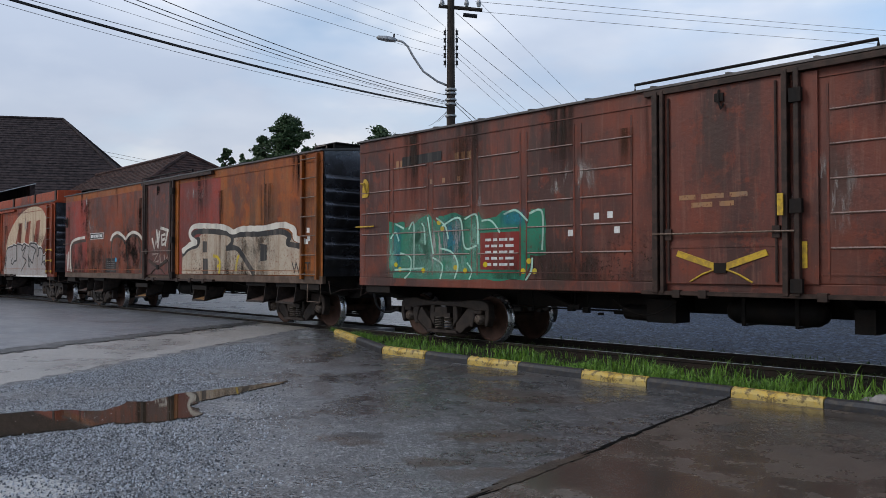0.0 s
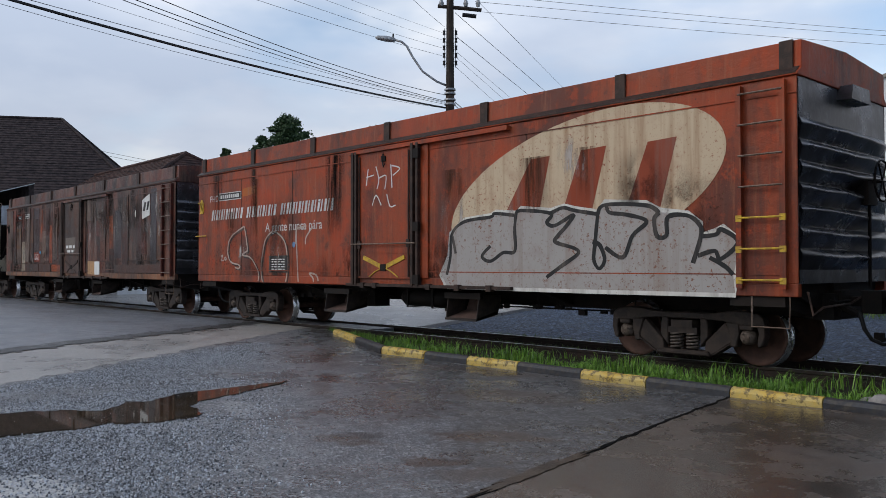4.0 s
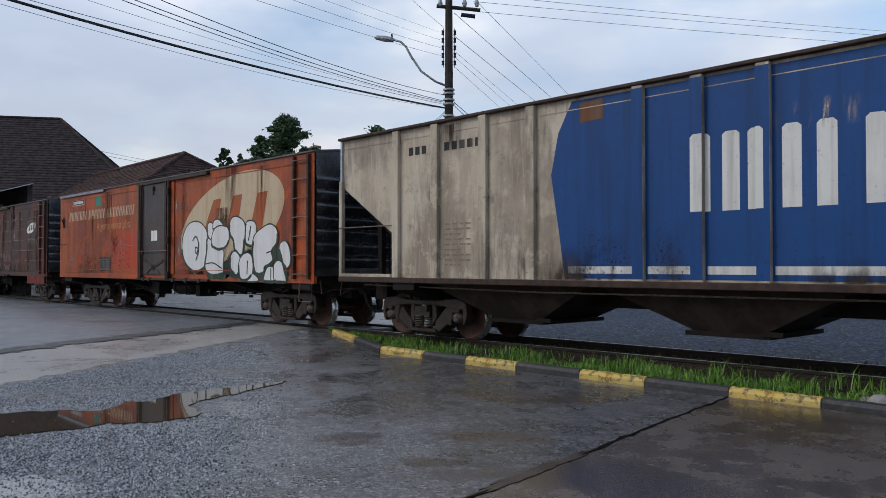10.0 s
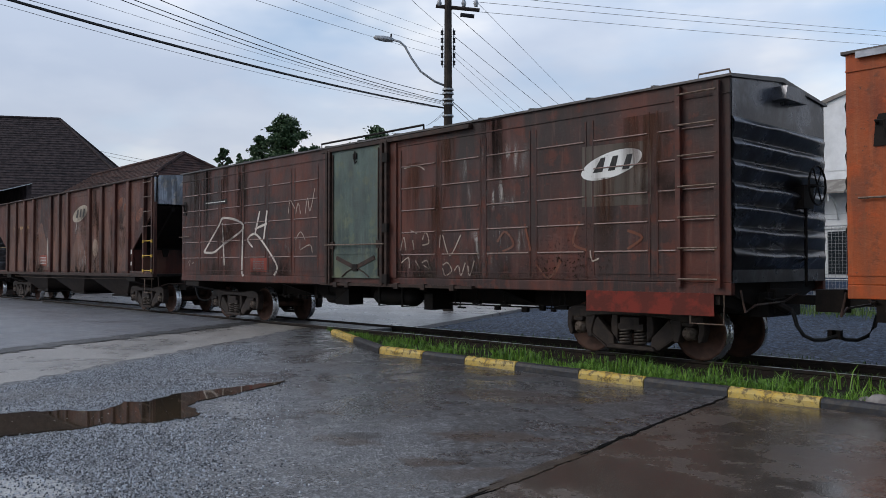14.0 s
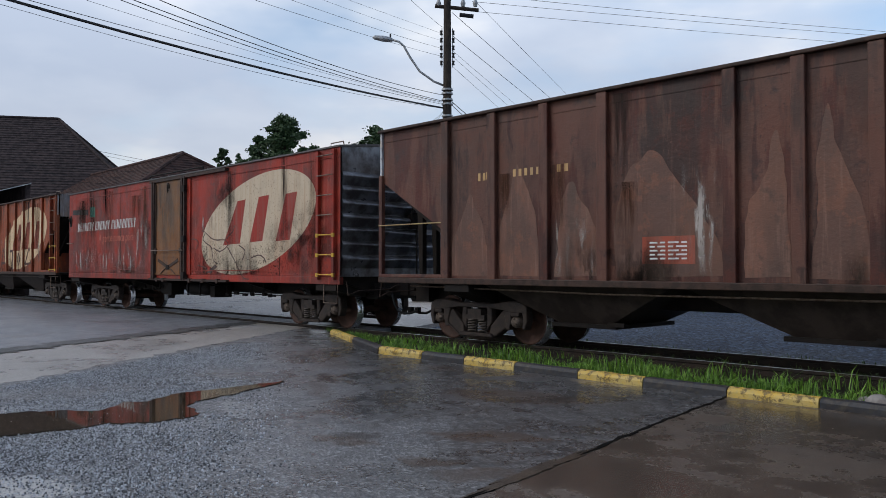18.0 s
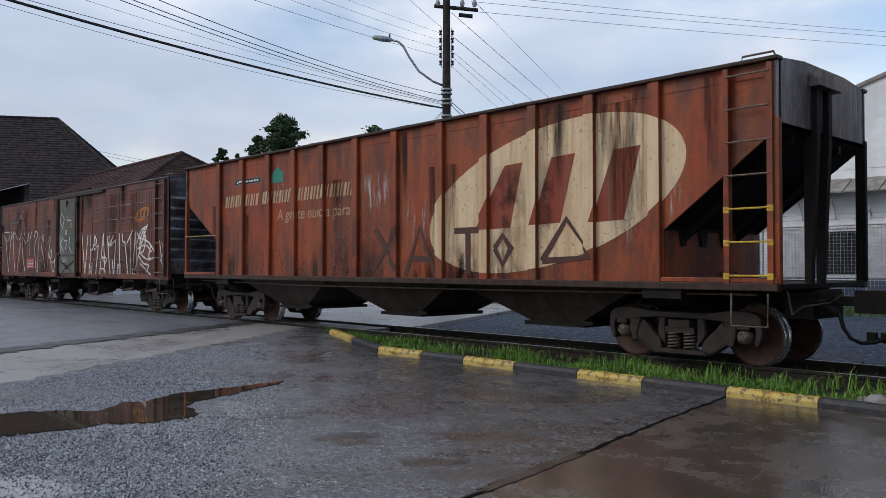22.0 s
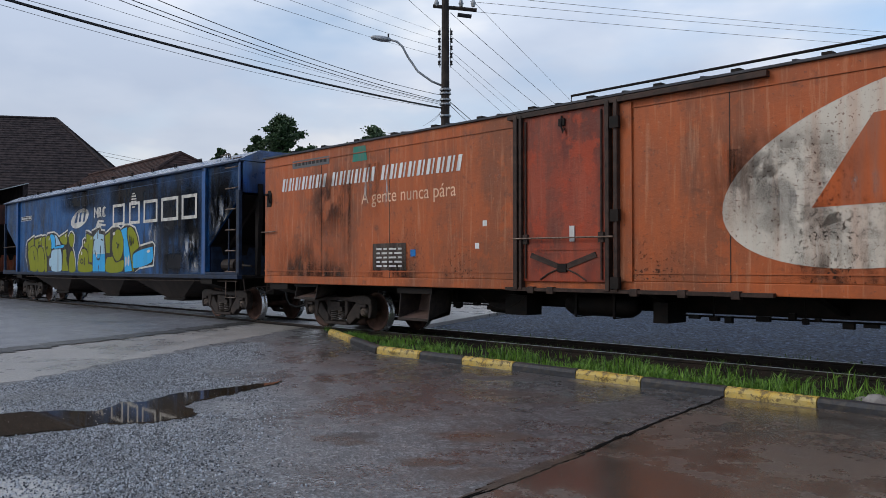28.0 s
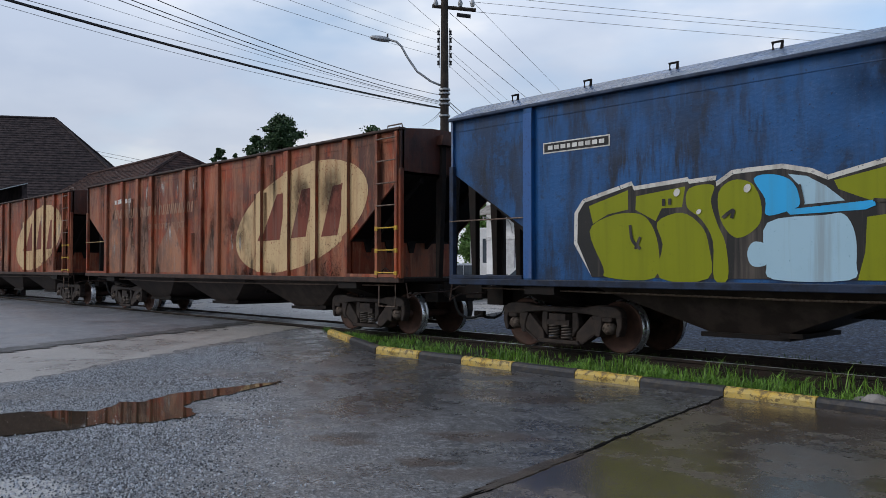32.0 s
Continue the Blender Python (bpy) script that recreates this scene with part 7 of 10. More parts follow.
    painted(w, "blue_dot", [oval(3.55, 1.76, 0.065, 0.055, 0)], worn_paint("light_blue_dot", rgb(70, 150, 190), (0.05, 0.05, 0.05), 113, 0.1), "pale blue painted dot", 6)
    painted(w, "pale_patch", [[(7.64, 1.03), (8.14, 1.02), (8.14, 1.42), (7.64, 1.44)]], worn_paint("peeling_tan", rgb(176, 140, 104), rgb(120, 84, 66), 114, 0.7), "peeling tan patch", 6)
    painted(w, "pale_patch", [[(8.14, 1.02), (8.51, 1.02), (8.51, 1.42), (8.14, 1.42)]], M_CLEANWHITE, "peeling white patch", 6)
    data_plate(w, 2.91, 1.44, 0.56, 0.32, worn_paint("red_data_plate", rgb(140, 66, 54), rgb(90, 60, 50), 26, 0.3), M_CLEANWHITE)
    number_plate(w, 1.21, 1.56, 3.0, 3.14, M_CLEANWHITE, M_BLACKP, M_CLEANWHITE)
    number_plate(w, 1.95, 2.41, 3.02, 3.18, M_CLEANWHITE, M_BLACKP, M_CLEANWHITE)
    painted(w, "door_panel", [[(5.95, 1.75), (6.75, 1.75), (6.75, 2.2), (5.95, 2.2)]], worn_paint("faded_door_panel", rgb(105, 96, 90), rgb(66, 56, 52), 27, 0.5), "", 1, [(0, 13, -1.376)])
    painted(w, "door_mark", bar_row(6.0, 6.7, 1.86, 1.95, [3, 1, 4, 1, 2], 0) + bar_row(6.1, 6.6, 1.72, 1.8, [3, 1, 2], 0), M_CLEANWHITE, "", 2, [(0, 13, -1.376)])
    return w


HOPPER_STAKES = [1.28, 2.18, 3.18, 4.06, 5.72, 6.48, 7.24, 8.87, 9.79, 10.71, 11.63]


def wagon_five():
    grey = weathered("dirty_light_grey_paint", rgb(194, 184, 168), rgb(178, 163, 145), (0.10, 0.076, 0.058), rgb(206, 198, 184), 5, 0.40, 0.5, warm=0.1)
    # end sheet paled and blued: mirrored sky is put into its base colour
    end = weathered("skylit_dirty_white_end", rgb(205, 212, 220), rgb(190, 195, 200), (0.12, 0.11, 0.10), rgb(215, 220, 225), 15, 0.3, 0.5, 0.4, warm=0.0)
    w = placed(hopper("light grey hopper wagon with a large blue panel and white shapes", 13.1, grey, end, HOPPER_STAKES, yellow=False), 24.12)
    blue = worn_paint("strong_blue_paint", (0.003, 0.050, 0.190), (0.010, 0.030, 0.075), 30, 0.40, (0.004, 0.026, 0.090))
    white = worn_paint("emblem_white", rgb(205, 205, 202), rgb(60, 85, 125), 31, 0.15)
    panel = [(4.60, 1.10), (11.53, 1.10), (11.53, 3.63), (4.72, 3.63), (4.5, 3.2), (4.38, 2.6), (4.5, 1.8)]
    painted(w, "blue_panel", [panel], blue, "blue painted panel", 1, panels=True)
    stripe = []
    edges = [4.55] + [u for u in HOPPER_STAKES if 4.6 < u < 11.5] + [11.6]
    for a, b in zip(edges, edges[1:]):
        stripe.append([(a + 0.10, 1.17), (b - 0.10, 1.17), (b - 0.10, 1.27), (a + 0.10, 1.27)])
    painted(w, "white_stripe", stripe, white, "", 2)
    # plain upright shapes and a ring of three vanes
    def slab(u0, u1, z0, z1, r):
        return [(u0, z0), (u1, z0), (u1, z1 - r), (u1 - r, z1), (u0 + r, z1), (u0, z1 - r)]
    shapes = [slab(u0, u1, 1.95, 2.92, 0.04) for u0, u1 in ((6.41, 6.62), (6.76, 6.96), (7.05, 7.25), (7.42, 7.62), (7.77, 7.97), (8.23, 8.43), (8.68, 8.88))]
    painted(w, "emblem_shape", shapes, white, "white painted shape", 2, split=True)
    vanes = []
    for k in range(3):
        a0 = 0.5 + 2.094 * k
        vanes.append([(9.33 + 0.44 * r * math.cos(t), 2.44 + 0.50 * r * math.sin(t)) for t, r in ((a0 + 0.2 * q, (0.40, 0.72, 0.80, 0.86, 0.91, 0.96, 1.0)[q]) for q in range(7))])
    ring = []
    for q in range(40):
        a, b = 2 * math.pi * q / 40, 2 * math.pi * (q + 1) / 40
        ring.append([(9.33 + r * 0.44 * math.cos(t), 2.44 + r * 0.50 * math.sin(t)) for t, r in ((a, 0.46), (a, 1.0), (b, 1.0), (b, 0.46))])
    painted(w, "emblem_ring", ring, white, "white ring of three curved vanes", 2)
    strokes(w, "ring_gap", vanes, 0.022, blue, "", 4, n=0)
    words(w, "DA", 11.98, 3.38, 0.15, M_BLACKP, "stencilled letters", 0, 1.0, -1.267)
    painted(w, "number_mark", bar_row(1.55, 1.95, 3.2, 3.34, [2, 1, 2, 1, 2], 0) + bar_row(2.35, 3.1, 3.2, 3.34, [2, 1, 2, 1, 2, 1, 2, 1, 2], 0), M_BLACKP, "", 1, split=True)
    rows = []
    for i in range(9):
        rows += bar_row(2.36, 2.9 if i % 3 else 2.7, 1.28 + i * 0.085, 1.305 + i * 0.085, [3, 1, 4, 1, 2] if i % 2 else [2, 1, 2, 1, 4], 0)
    painted(w, "data_mark", rows, worn_paint("faded_stencil", rgb(120, 104, 88), rgb(160, 148, 132), 33, 0.7), "", 1, split=True)
    painted(w, "rust_mark", [[(4.85, 3.3), (5.2, 3.32), (5.2, 3.6), (4.85, 3.58)]], worn_paint("rust_square", rgb(95, 60, 35), rgb(50, 60, 80), 32, 0.2), "", 2)
    return w


def wagon_six():
    paint = weathered("orange_brown_paint", rgb(156, 80, 46), rgb(148, 66, 40), (0.07, 0.036, 0.024), rgb(170, 116, 84), 6, 0.30, 0.52, pale=0.18)
    door = weathered("slate_door", rgb(66, 62, 64), rgb(58, 52, 52), (0.02, 0.018, 0.018), rgb(90, 84, 82), 16, 0.3, 0.5)
    w = placed(boxcar("orange-brown boxcar with white bubble graffiti and a grey door", 13.02, paint, door, M_END, guards=(), hatches=(8.4, 8.9, 9.6), back=0.17, ladder_mat=grimy("dark_red_ladder", (0.075, 0.032, 0.022), (0.045, 0.022, 0.017), 8)), 10.15)
    emblem(w, 9.92, 2.30, worn_paint("dirty_cream_paint", rgb(182, 166, 142), rgb(150, 85, 55), 40, 0.35, rgb(150, 110, 75)), worn_paint("emblem_orange", rgb(150, 82, 50), rgb(150, 82, 50), 41, 0.2))
    bub = worn_paint("white_bubble_spray", rgb(205, 205, 205), rgb(170, 150, 130), 42, 0.12, rgb(170, 165, 160))
    edge = worn_paint("dark_green_spray", rgb(28, 52, 42), rgb(60, 50, 40), 43, 0.2)
    bubbles = [[(7.87, 1.65), (7.91, 2.01), (8.15, 2.29), (8.51, 2.36), (8.82, 2.27), (9.04, 2.04), (9.14, 1.79), (9.09, 1.45), (8.89, 1.24), (8.51, 1.14), (8.18, 1.24), (7.96, 1.42)],
               [(9.04, 2.21), (9.14, 2.31), (9.28, 2.26), (9.36, 2.13), (9.31, 1.91), (9.19, 1.87), (9.06, 2.0)], [(9.31, 2.15), (9.33, 2.32), (9.47, 2.37), (9.61, 2.32), (9.73, 2.19), (9.47, 2.17)],
               [(9.04, 1.92), (9.24, 1.87), (9.61, 1.69), (9.75, 1.61), (9.73, 1.32), (9.7, 1.12), (9.33, 1.06), (9.04, 1.12), (8.94, 1.29), (9.02, 1.62)]]
    bubbles += [[(9.25, 1.78), (9.28, 2.03), (9.47, 2.19), (9.79, 2.19), (9.94, 2.12), (9.97, 1.88), (9.83, 1.72), (9.56, 1.67), (9.38, 1.71)], [(10.65, 2.19), (10.79, 2.27), (10.98, 2.24), (11.05, 2.12), (11.01, 1.87), (10.9, 1.73), (10.72, 1.75), (10.63, 1.85)],
                [(10.01, 2.19), (10.1, 2.36), (10.27, 2.39), (10.47, 2.33), (10.61, 2.2), (10.6, 1.89), (10.55, 1.59), (10.45, 1.51), (10.29, 1.61), (10.21, 1.67), (10.16, 1.87), (10.04, 1.99)], [(10.05, 1.44), (10.18, 1.6), (10.35, 1.55), (10.43, 1.4), (10.34, 1.13), (10.22, 1.11), (10.07, 1.21)]]
    bubbles += [[(10.72, 0.95), (10.74, 1.02), (10.89, 1.1), (11.04, 1.06), (11.12, 0.96)], [(10.39, 1.25), (10.48, 1.47), (10.69, 1.56), (10.86, 1.51), (10.93, 1.32), (10.89, 1.1), (10.7, 0.97), (10.46, 0.99)],
                [(10.95, 1.8), (11.01, 1.94), (11.16, 2.04), (11.51, 2.16), (11.73, 2.11), (11.83, 1.97), (11.81, 1.76), (11.64, 1.6), (11.69, 1.42), (11.54, 1.3), (11.38, 1.25), (11.35, 1.14), (11.15, 1.1), (11.01, 1.17), (10.93, 1.5)],
                [(11.38, 0.95), (11.40, 1.11), (11.51, 1.25), (11.7, 1.23), (11.76, 1.08), (11.74, 0.95)], [(11.77, 0.95), (11.72, 1.25), (11.81, 1.37), (11.97, 1.35), (12.06, 1.15), (12.11, 0.95)], [(11.91, 1.62), (11.97, 1.76), (12.13, 1.78), (12.25, 1.61), (12.27, 1.35), (12.16, 1.25), (12.04, 1.32), (11.97, 1.48)]]
    painted(w, "graffiti_shadow", [ragged_edge([(8.9, 1.2), (9.1, 0.98), (9.85, 0.97), (9.9, 1.5), (10.1, 1.62), (10.5, 1.6), (11.0, 1.7), (11.9, 1.7), (12.2, 1.3), (12.2, 0.96), (11.2, 0.96), (10.2, 1.0), (9.9, 1.05)], 0.03)], edge, "dark green sprayed ground", 2.6)
    for i, l in enumerate(bubbles):
        ring = [(p.x, max(0.94, p.y)) for p in curve_through(l, 6, True)]
        strokes(w, "graffiti_outline", [ring + ring[:2]], 0.065, edge, "dark green outline", 3 + 0.24 * i, n=0)
        painted(w, "graffiti", [ring], bub, "white bubble graffiti", 3.12 + 0.24 * i)
    inner = [[(8.37, 1.9), (8.53, 2.0), (8.66, 1.8), (8.58, 1.59), (8.51, 1.63), (8.53, 1.74), (8.66, 1.65), (8.53, 1.42)], [(10.86, 2.16), (10.77, 1.84)], [(10.74, 1.4), (10.72, 1.1)], [(8.99, 1.33), (9.33, 1.35), (9.7, 1.22)], [(11.45, 1.56), (11.64, 1.6)], [(11.61, 1.23), (11.61, 0.98)]]
    strokes(w, "graffiti_line", inner, 0.03, edge, "", 6.8)
    company_name(w, 0.6, 5.15, 2.72, 3.0, worn_paint("cream_lettering", rgb(190, 165, 140), rgb(150, 80, 50), 44, 0.35))
    words(w, "A gente nunca pára", 2.72, 2.37, 0.25, worn_paint("tan_lettering", rgb(185, 130, 90), rgb(150, 80, 50), 45, 0.35), "faded painted slogan", 0, 0.85)
    number_plate(w, 0.88, 1.78, 3.2, 3.38, M_WHITE, M_BLACKP, M_WHITE)
    painted(w, "teal_square", [[(2.66, 3.1), (3.04, 3.08), (3.02, 3.42), (2.64, 3.4)]], M_TEAL, "teal painted square", 1)
    data_plate(w, 2.9, 1.14, 0.8, 0.42, M_BLACKP, M_GREYBAR)
    redw = worn_paint("bright_red_patch", rgb(165, 62, 40), rgb(150, 80, 50), 46, 0.7)
    painted(w, "red_patch", [[(3.9, 1.2), (5.4, 1.2), (5.4, 2.2), (4.5, 2.3), (3.7, 2.0)]], redw, "worn red area", 1)
    pale = worn_paint("pale_blue_scrawl", rgb(104, 112, 118), rgb(150, 80, 50), 47, 0.8)
    lines = [[(0.62, 1.72), (0.72, 1.28), (0.85, 1.62), (0.95, 1.25)], [(0.55, 1.45), (1.0, 1.52)], [(0.75, 1.85), (0.68, 1.6)], [(4.05, 1.75), (4.18, 1.35)], [(4.35, 2.05), (4.48, 1.5), (4.62, 1.85)], [(4.7, 1.88), (5.15, 1.84)]]
    strokes(w, "graffiti_line", lines, 0.028, pale, "faint scrawl", 2, n=6)
    painted(w, "sticker", [[(6.3, 1.95), (6.62, 1.95), (6.62, 2.22), (6.3, 2.22)]], M_CLEANWHITE, "", 1, [(0, 13, -1.376)])
    cap = grimy("zinc_roof_sheet", (0.30, 0.32, 0.36), (0.20, 0.21, 0.24), 3, 0.30, 0.85)
    part("roof_sheet", Geo().prism_x([(-1.39, 3.50), (-1.39, 3.57), (-0.3, 3.72), (-0.3, 3.69)], -0.06, 3.3), cap, w, "shiny zinc-grey bent roof sheet")
    return w


def wagon_seven():
    paint = weathered("dark_brown_ribbed_paint", rgb(82, 48, 42), rgb(60, 42, 40), (0.018, 0.014, 0.013), rgb(112, 88, 82), 7, 0.6, 0.5)
    door = weathered("pale_green_door", rgb(92, 108, 102), rgb(76, 92, 88), (0.06, 0.065, 0.06), rgb(120, 132, 126), 17, 0.35, 0.5)
    w = placed(boxcar("dark brown ribbed boxcar with a pale green door", 13.0, paint, door, M_END, ribs=True, guards=()), -4.2)
    painted(w, "grey_patch", [[(11.04, 2.1), (12.02, 2.08), (12.02, 2.92), (11.04, 2.94)]], worn_paint("grey_green_patch", rgb(74, 68, 62), rgb(80, 52, 46), 50, 0.3), "", 1)
    painted(w, "emblem", [oval(11.47, 2.65, 0.44, 0.175, 0.09)], M_CLEANWHITE, "small white oval emblem", 2)
    painted(w, "emblem_mark", three_bars(11.48, 2.66, 0.21, 0.20), M_BLACKP, "", 3)
    scrawl = worn_paint("thin_white_spray", rgb(200, 192, 184), rgb(90, 60, 54), 51, 0.3)
    lines = [[(1.06, 1.61), (1.7, 2.21), (1.9, 2.39), (2.5, 2.3), (2.7, 2.11), (1.91, 1.78), (1.49, 1.6), (1.06, 1.61)], [(1.86, 2.27), (1.95, 1.29)], [(2.7, 2.17), (2.67, 1.17), (2.74, 1.08)], [(3.34, 2.48), (3.17, 1.98)], [(3.61, 2.47), (3.49, 1.85)], [(3.16, 2.09), (3.61, 2.19)],
             [(3.08, 1.69), (2.89, 1.87), (3.17, 1.98), (3.52, 1.74), (3.96, 1.29), (3.87, 1.08)]]
    strokes(w, "graffiti_line", lines, 0.05, scrawl, "thin white scrawl", 2)
    small = [[(4.36, 2.37), (4.41, 2.63), (4.57, 2.46)], [(4.6, 2.35), (4.68, 2.56), (4.76, 2.34)], [(4.91, 2.34), (4.98, 2.64), (5.06, 2.38), (5.21, 2.83)], [(4.6, 1.82), (4.76, 1.97), (4.91, 1.81)], [(4.76, 1.61), (5.06, 1.7), (5.14, 1.55)], [(7.55, 1.55), (7.63, 1.78), (7.68, 1.55)],
             [(7.84, 1.72), (7.87, 1.55)], [(7.79, 1.89), (7.95, 1.83)], [(8.06, 1.72), (8.14, 1.85), (8.21, 1.67), (8.06, 1.63)]]
    small += [[(8.46, 1.79), (8.44, 1.58)], [(8.51, 1.79), (8.66, 1.45), (8.89, 1.78)], [(7.57, 1.33), (7.74, 1.42), (7.76, 1.24)], [(7.9, 1.37), (8.0, 1.24)], [(8.05, 1.33), (8.16, 1.37), (8.21, 1.24), (8.09, 1.29)], [(8.51, 1.29), (8.61, 1.33), (8.7, 1.2), (8.56, 1.12), (8.51, 1.24)],
              [(8.75, 1.2), (8.84, 1.28), (8.89, 1.12), (8.98, 1.33)], [(9.03, 1.28), (9.07, 1.12), (9.16, 1.36)], [(11.16, 1.49), (11.19, 1.35), (11.29, 1.38)], [(7.63, 2.98), (7.95, 2.99), (8.11, 2.91)], [(0.30, 1.35), (0.42, 1.42), (0.38, 1.28)], [(0.5, 1.33), (0.6, 1.38)]]
    strokes(w, "graffiti_line", small, 0.022, worn_paint("rubbed_white_spray", rgb(168, 156, 146), rgb(96, 66, 58), 53, 0.75), "thin white scrawl", 2)
    rusty = worn_paint("rubbed_rust_scrawl", rgb(106, 66, 52), rgb(84, 52, 46), 115, 0.6)
    strokes(w, "graffiti_line", [[(9.6, 1.65), (9.75, 1.8), (9.9, 1.6), (9.7, 1.5)], [(10.1, 1.9), (10.2, 1.5)], [(10.3, 1.3), (10.5, 1.1), (10.7, 1.35), (10.6, 1.15)], [(11.0, 1.9), (10.9, 1.6), (11.1, 1.5)], [(11.7, 1.75), (11.9, 1.65), (11.7, 1.5)]], 0.035, rusty, "rubbed rusty scrawl", 2)
    number_plate(w, 1.05, 2.05, 2.72, 2.84, M_BLACKP, M_BLACKP, M_WHITE)
    data_plate(w, 3.0, 1.15, 0.6, 0.3, worn_paint("red_mark_two", rgb(130, 60, 50), rgb(80, 54, 48), 52, 0.4), M_GREYBAR)
    part("sill_patch", Geo().box(11.1, 12.8, -1.342, -1.335, 0.66, 0.94), grimy("red_sill_plate", rgb(120, 52, 44), rgb(86, 44, 38), 5), w, "red brown side plate")
    return w


def wagon_eight():
    paint = weathered("dark_brown_hopper_paint", rgb(76, 40, 33), rgb(60, 35, 30), (0.018, 0.013, 0.012), rgb(112, 80, 68), 8, 0.4, 0.5, pale=0.2, tongue=0.5, warm=0.5)
    end = weathered("pale_grey_end", rgb(190, 196, 205), rgb(150, 150, 152), (0.04, 0.035, 0.03), rgb(205, 208, 214), 18, 0.6, 0.5)
    w = placed(hopper("dark brown hopper wagon with a small oval emblem", 13.05, paint, end, [1.22, 2.16, 3.09, 4.01, 5.66, 6.4, 7.14, 8.83, 9.73, 10.62, 11.49], back=0.3), -18.76)
    faded = weathered("washed_brown_paint", rgb(116, 84, 72), rgb(118, 88, 78), (0.05, 0.036, 0.03), rgb(140, 112, 98), 55, 0.35, 0.5, pale=0.3, warm=0.3)
    tongues(w, [1.22, 2.16, 3.09, 4.01, 5.66, 6.4, 7.14, 8.83, 9.73, 10.62, 11.49], faded, 4, 2.3, 3.25)
    stains(w, M_PALERUN, [(7.7, 8.7, 1.08, 2.6), (7.9, 8.6, 1.08, 2.2), (2.9, 3.4, 1.1, 2.2), (3.4, 3.95, 1.1, 2.0), (5.0, 5.6, 1.1, 2.6)], "rubbed_paint", "pale rubbed paint", 2.7)
    painted(w, "faded_spot", [oval(9.21, 1.84, 0.2, 0.27, 0)], worn_paint("pale_spot", rgb(150, 132, 118), rgb(110, 82, 70), 55, 0.3), "", 2)
    painted(w, "orange_patch", [oval(10.9, 3.1, 0.2, 0.13, 0.1), oval(11.2, 2.95, 0.16, 0.1, 0.05), oval(10.3, 2.9, 0.1, 0.12, 0), oval(12.1, 2.7, 0.2, 0.16, 0.1)], worn_paint("orange_rust_patch", rgb(130, 76, 50), rgb(84, 58, 50), 54, 1.2), "", 1)
    painted(w, "emblem", [oval(8.04, 2.94, 0.58, 0.23, 0.12)], worn_paint("small_oval_cream", rgb(170, 160, 145), rgb(90, 62, 52), 56, 0.3), "small pale oval emblem", 2)
    painted(w, "emblem_mark", three_bars(8.05, 2.95, 0.27, 0.25), M_BLACKP, "", 3)
    painted(w, "number_mark", bar_row(1.86, 2.1, 2.63, 2.75, [1, 1, 1, 1, 1], 0) + bar_row(2.52, 2.98, 2.64, 2.75, [1, 1, 1, 1, 1, 1, 1, 1, 1], 0) + bar_row(3.28, 3.46, 2.64, 2.75, [1, 1, 1], 0),
            worn_paint("tan_number_paint", rgb(180, 150, 110), rgb(90, 60, 50), 57, 0.4), "", 1, split=True)
    data_plate(w, 4.55, 1.3, 0.68, 0.36, worn_paint("brick_plate", rgb(150, 80, 65), rgb(90, 60, 50), 58, 0.3), M_WHITE)
    painted(w, "sticker", [[(11.58, 1.3), (11.66, 1.3), (11.66, 1.4), (11.58, 1.4)], [(11.58, 1.62), (11.66, 1.62), (11.66, 1.74), (11.58, 1.74)]], M_CLEANWHITE, "", 1)
    return w


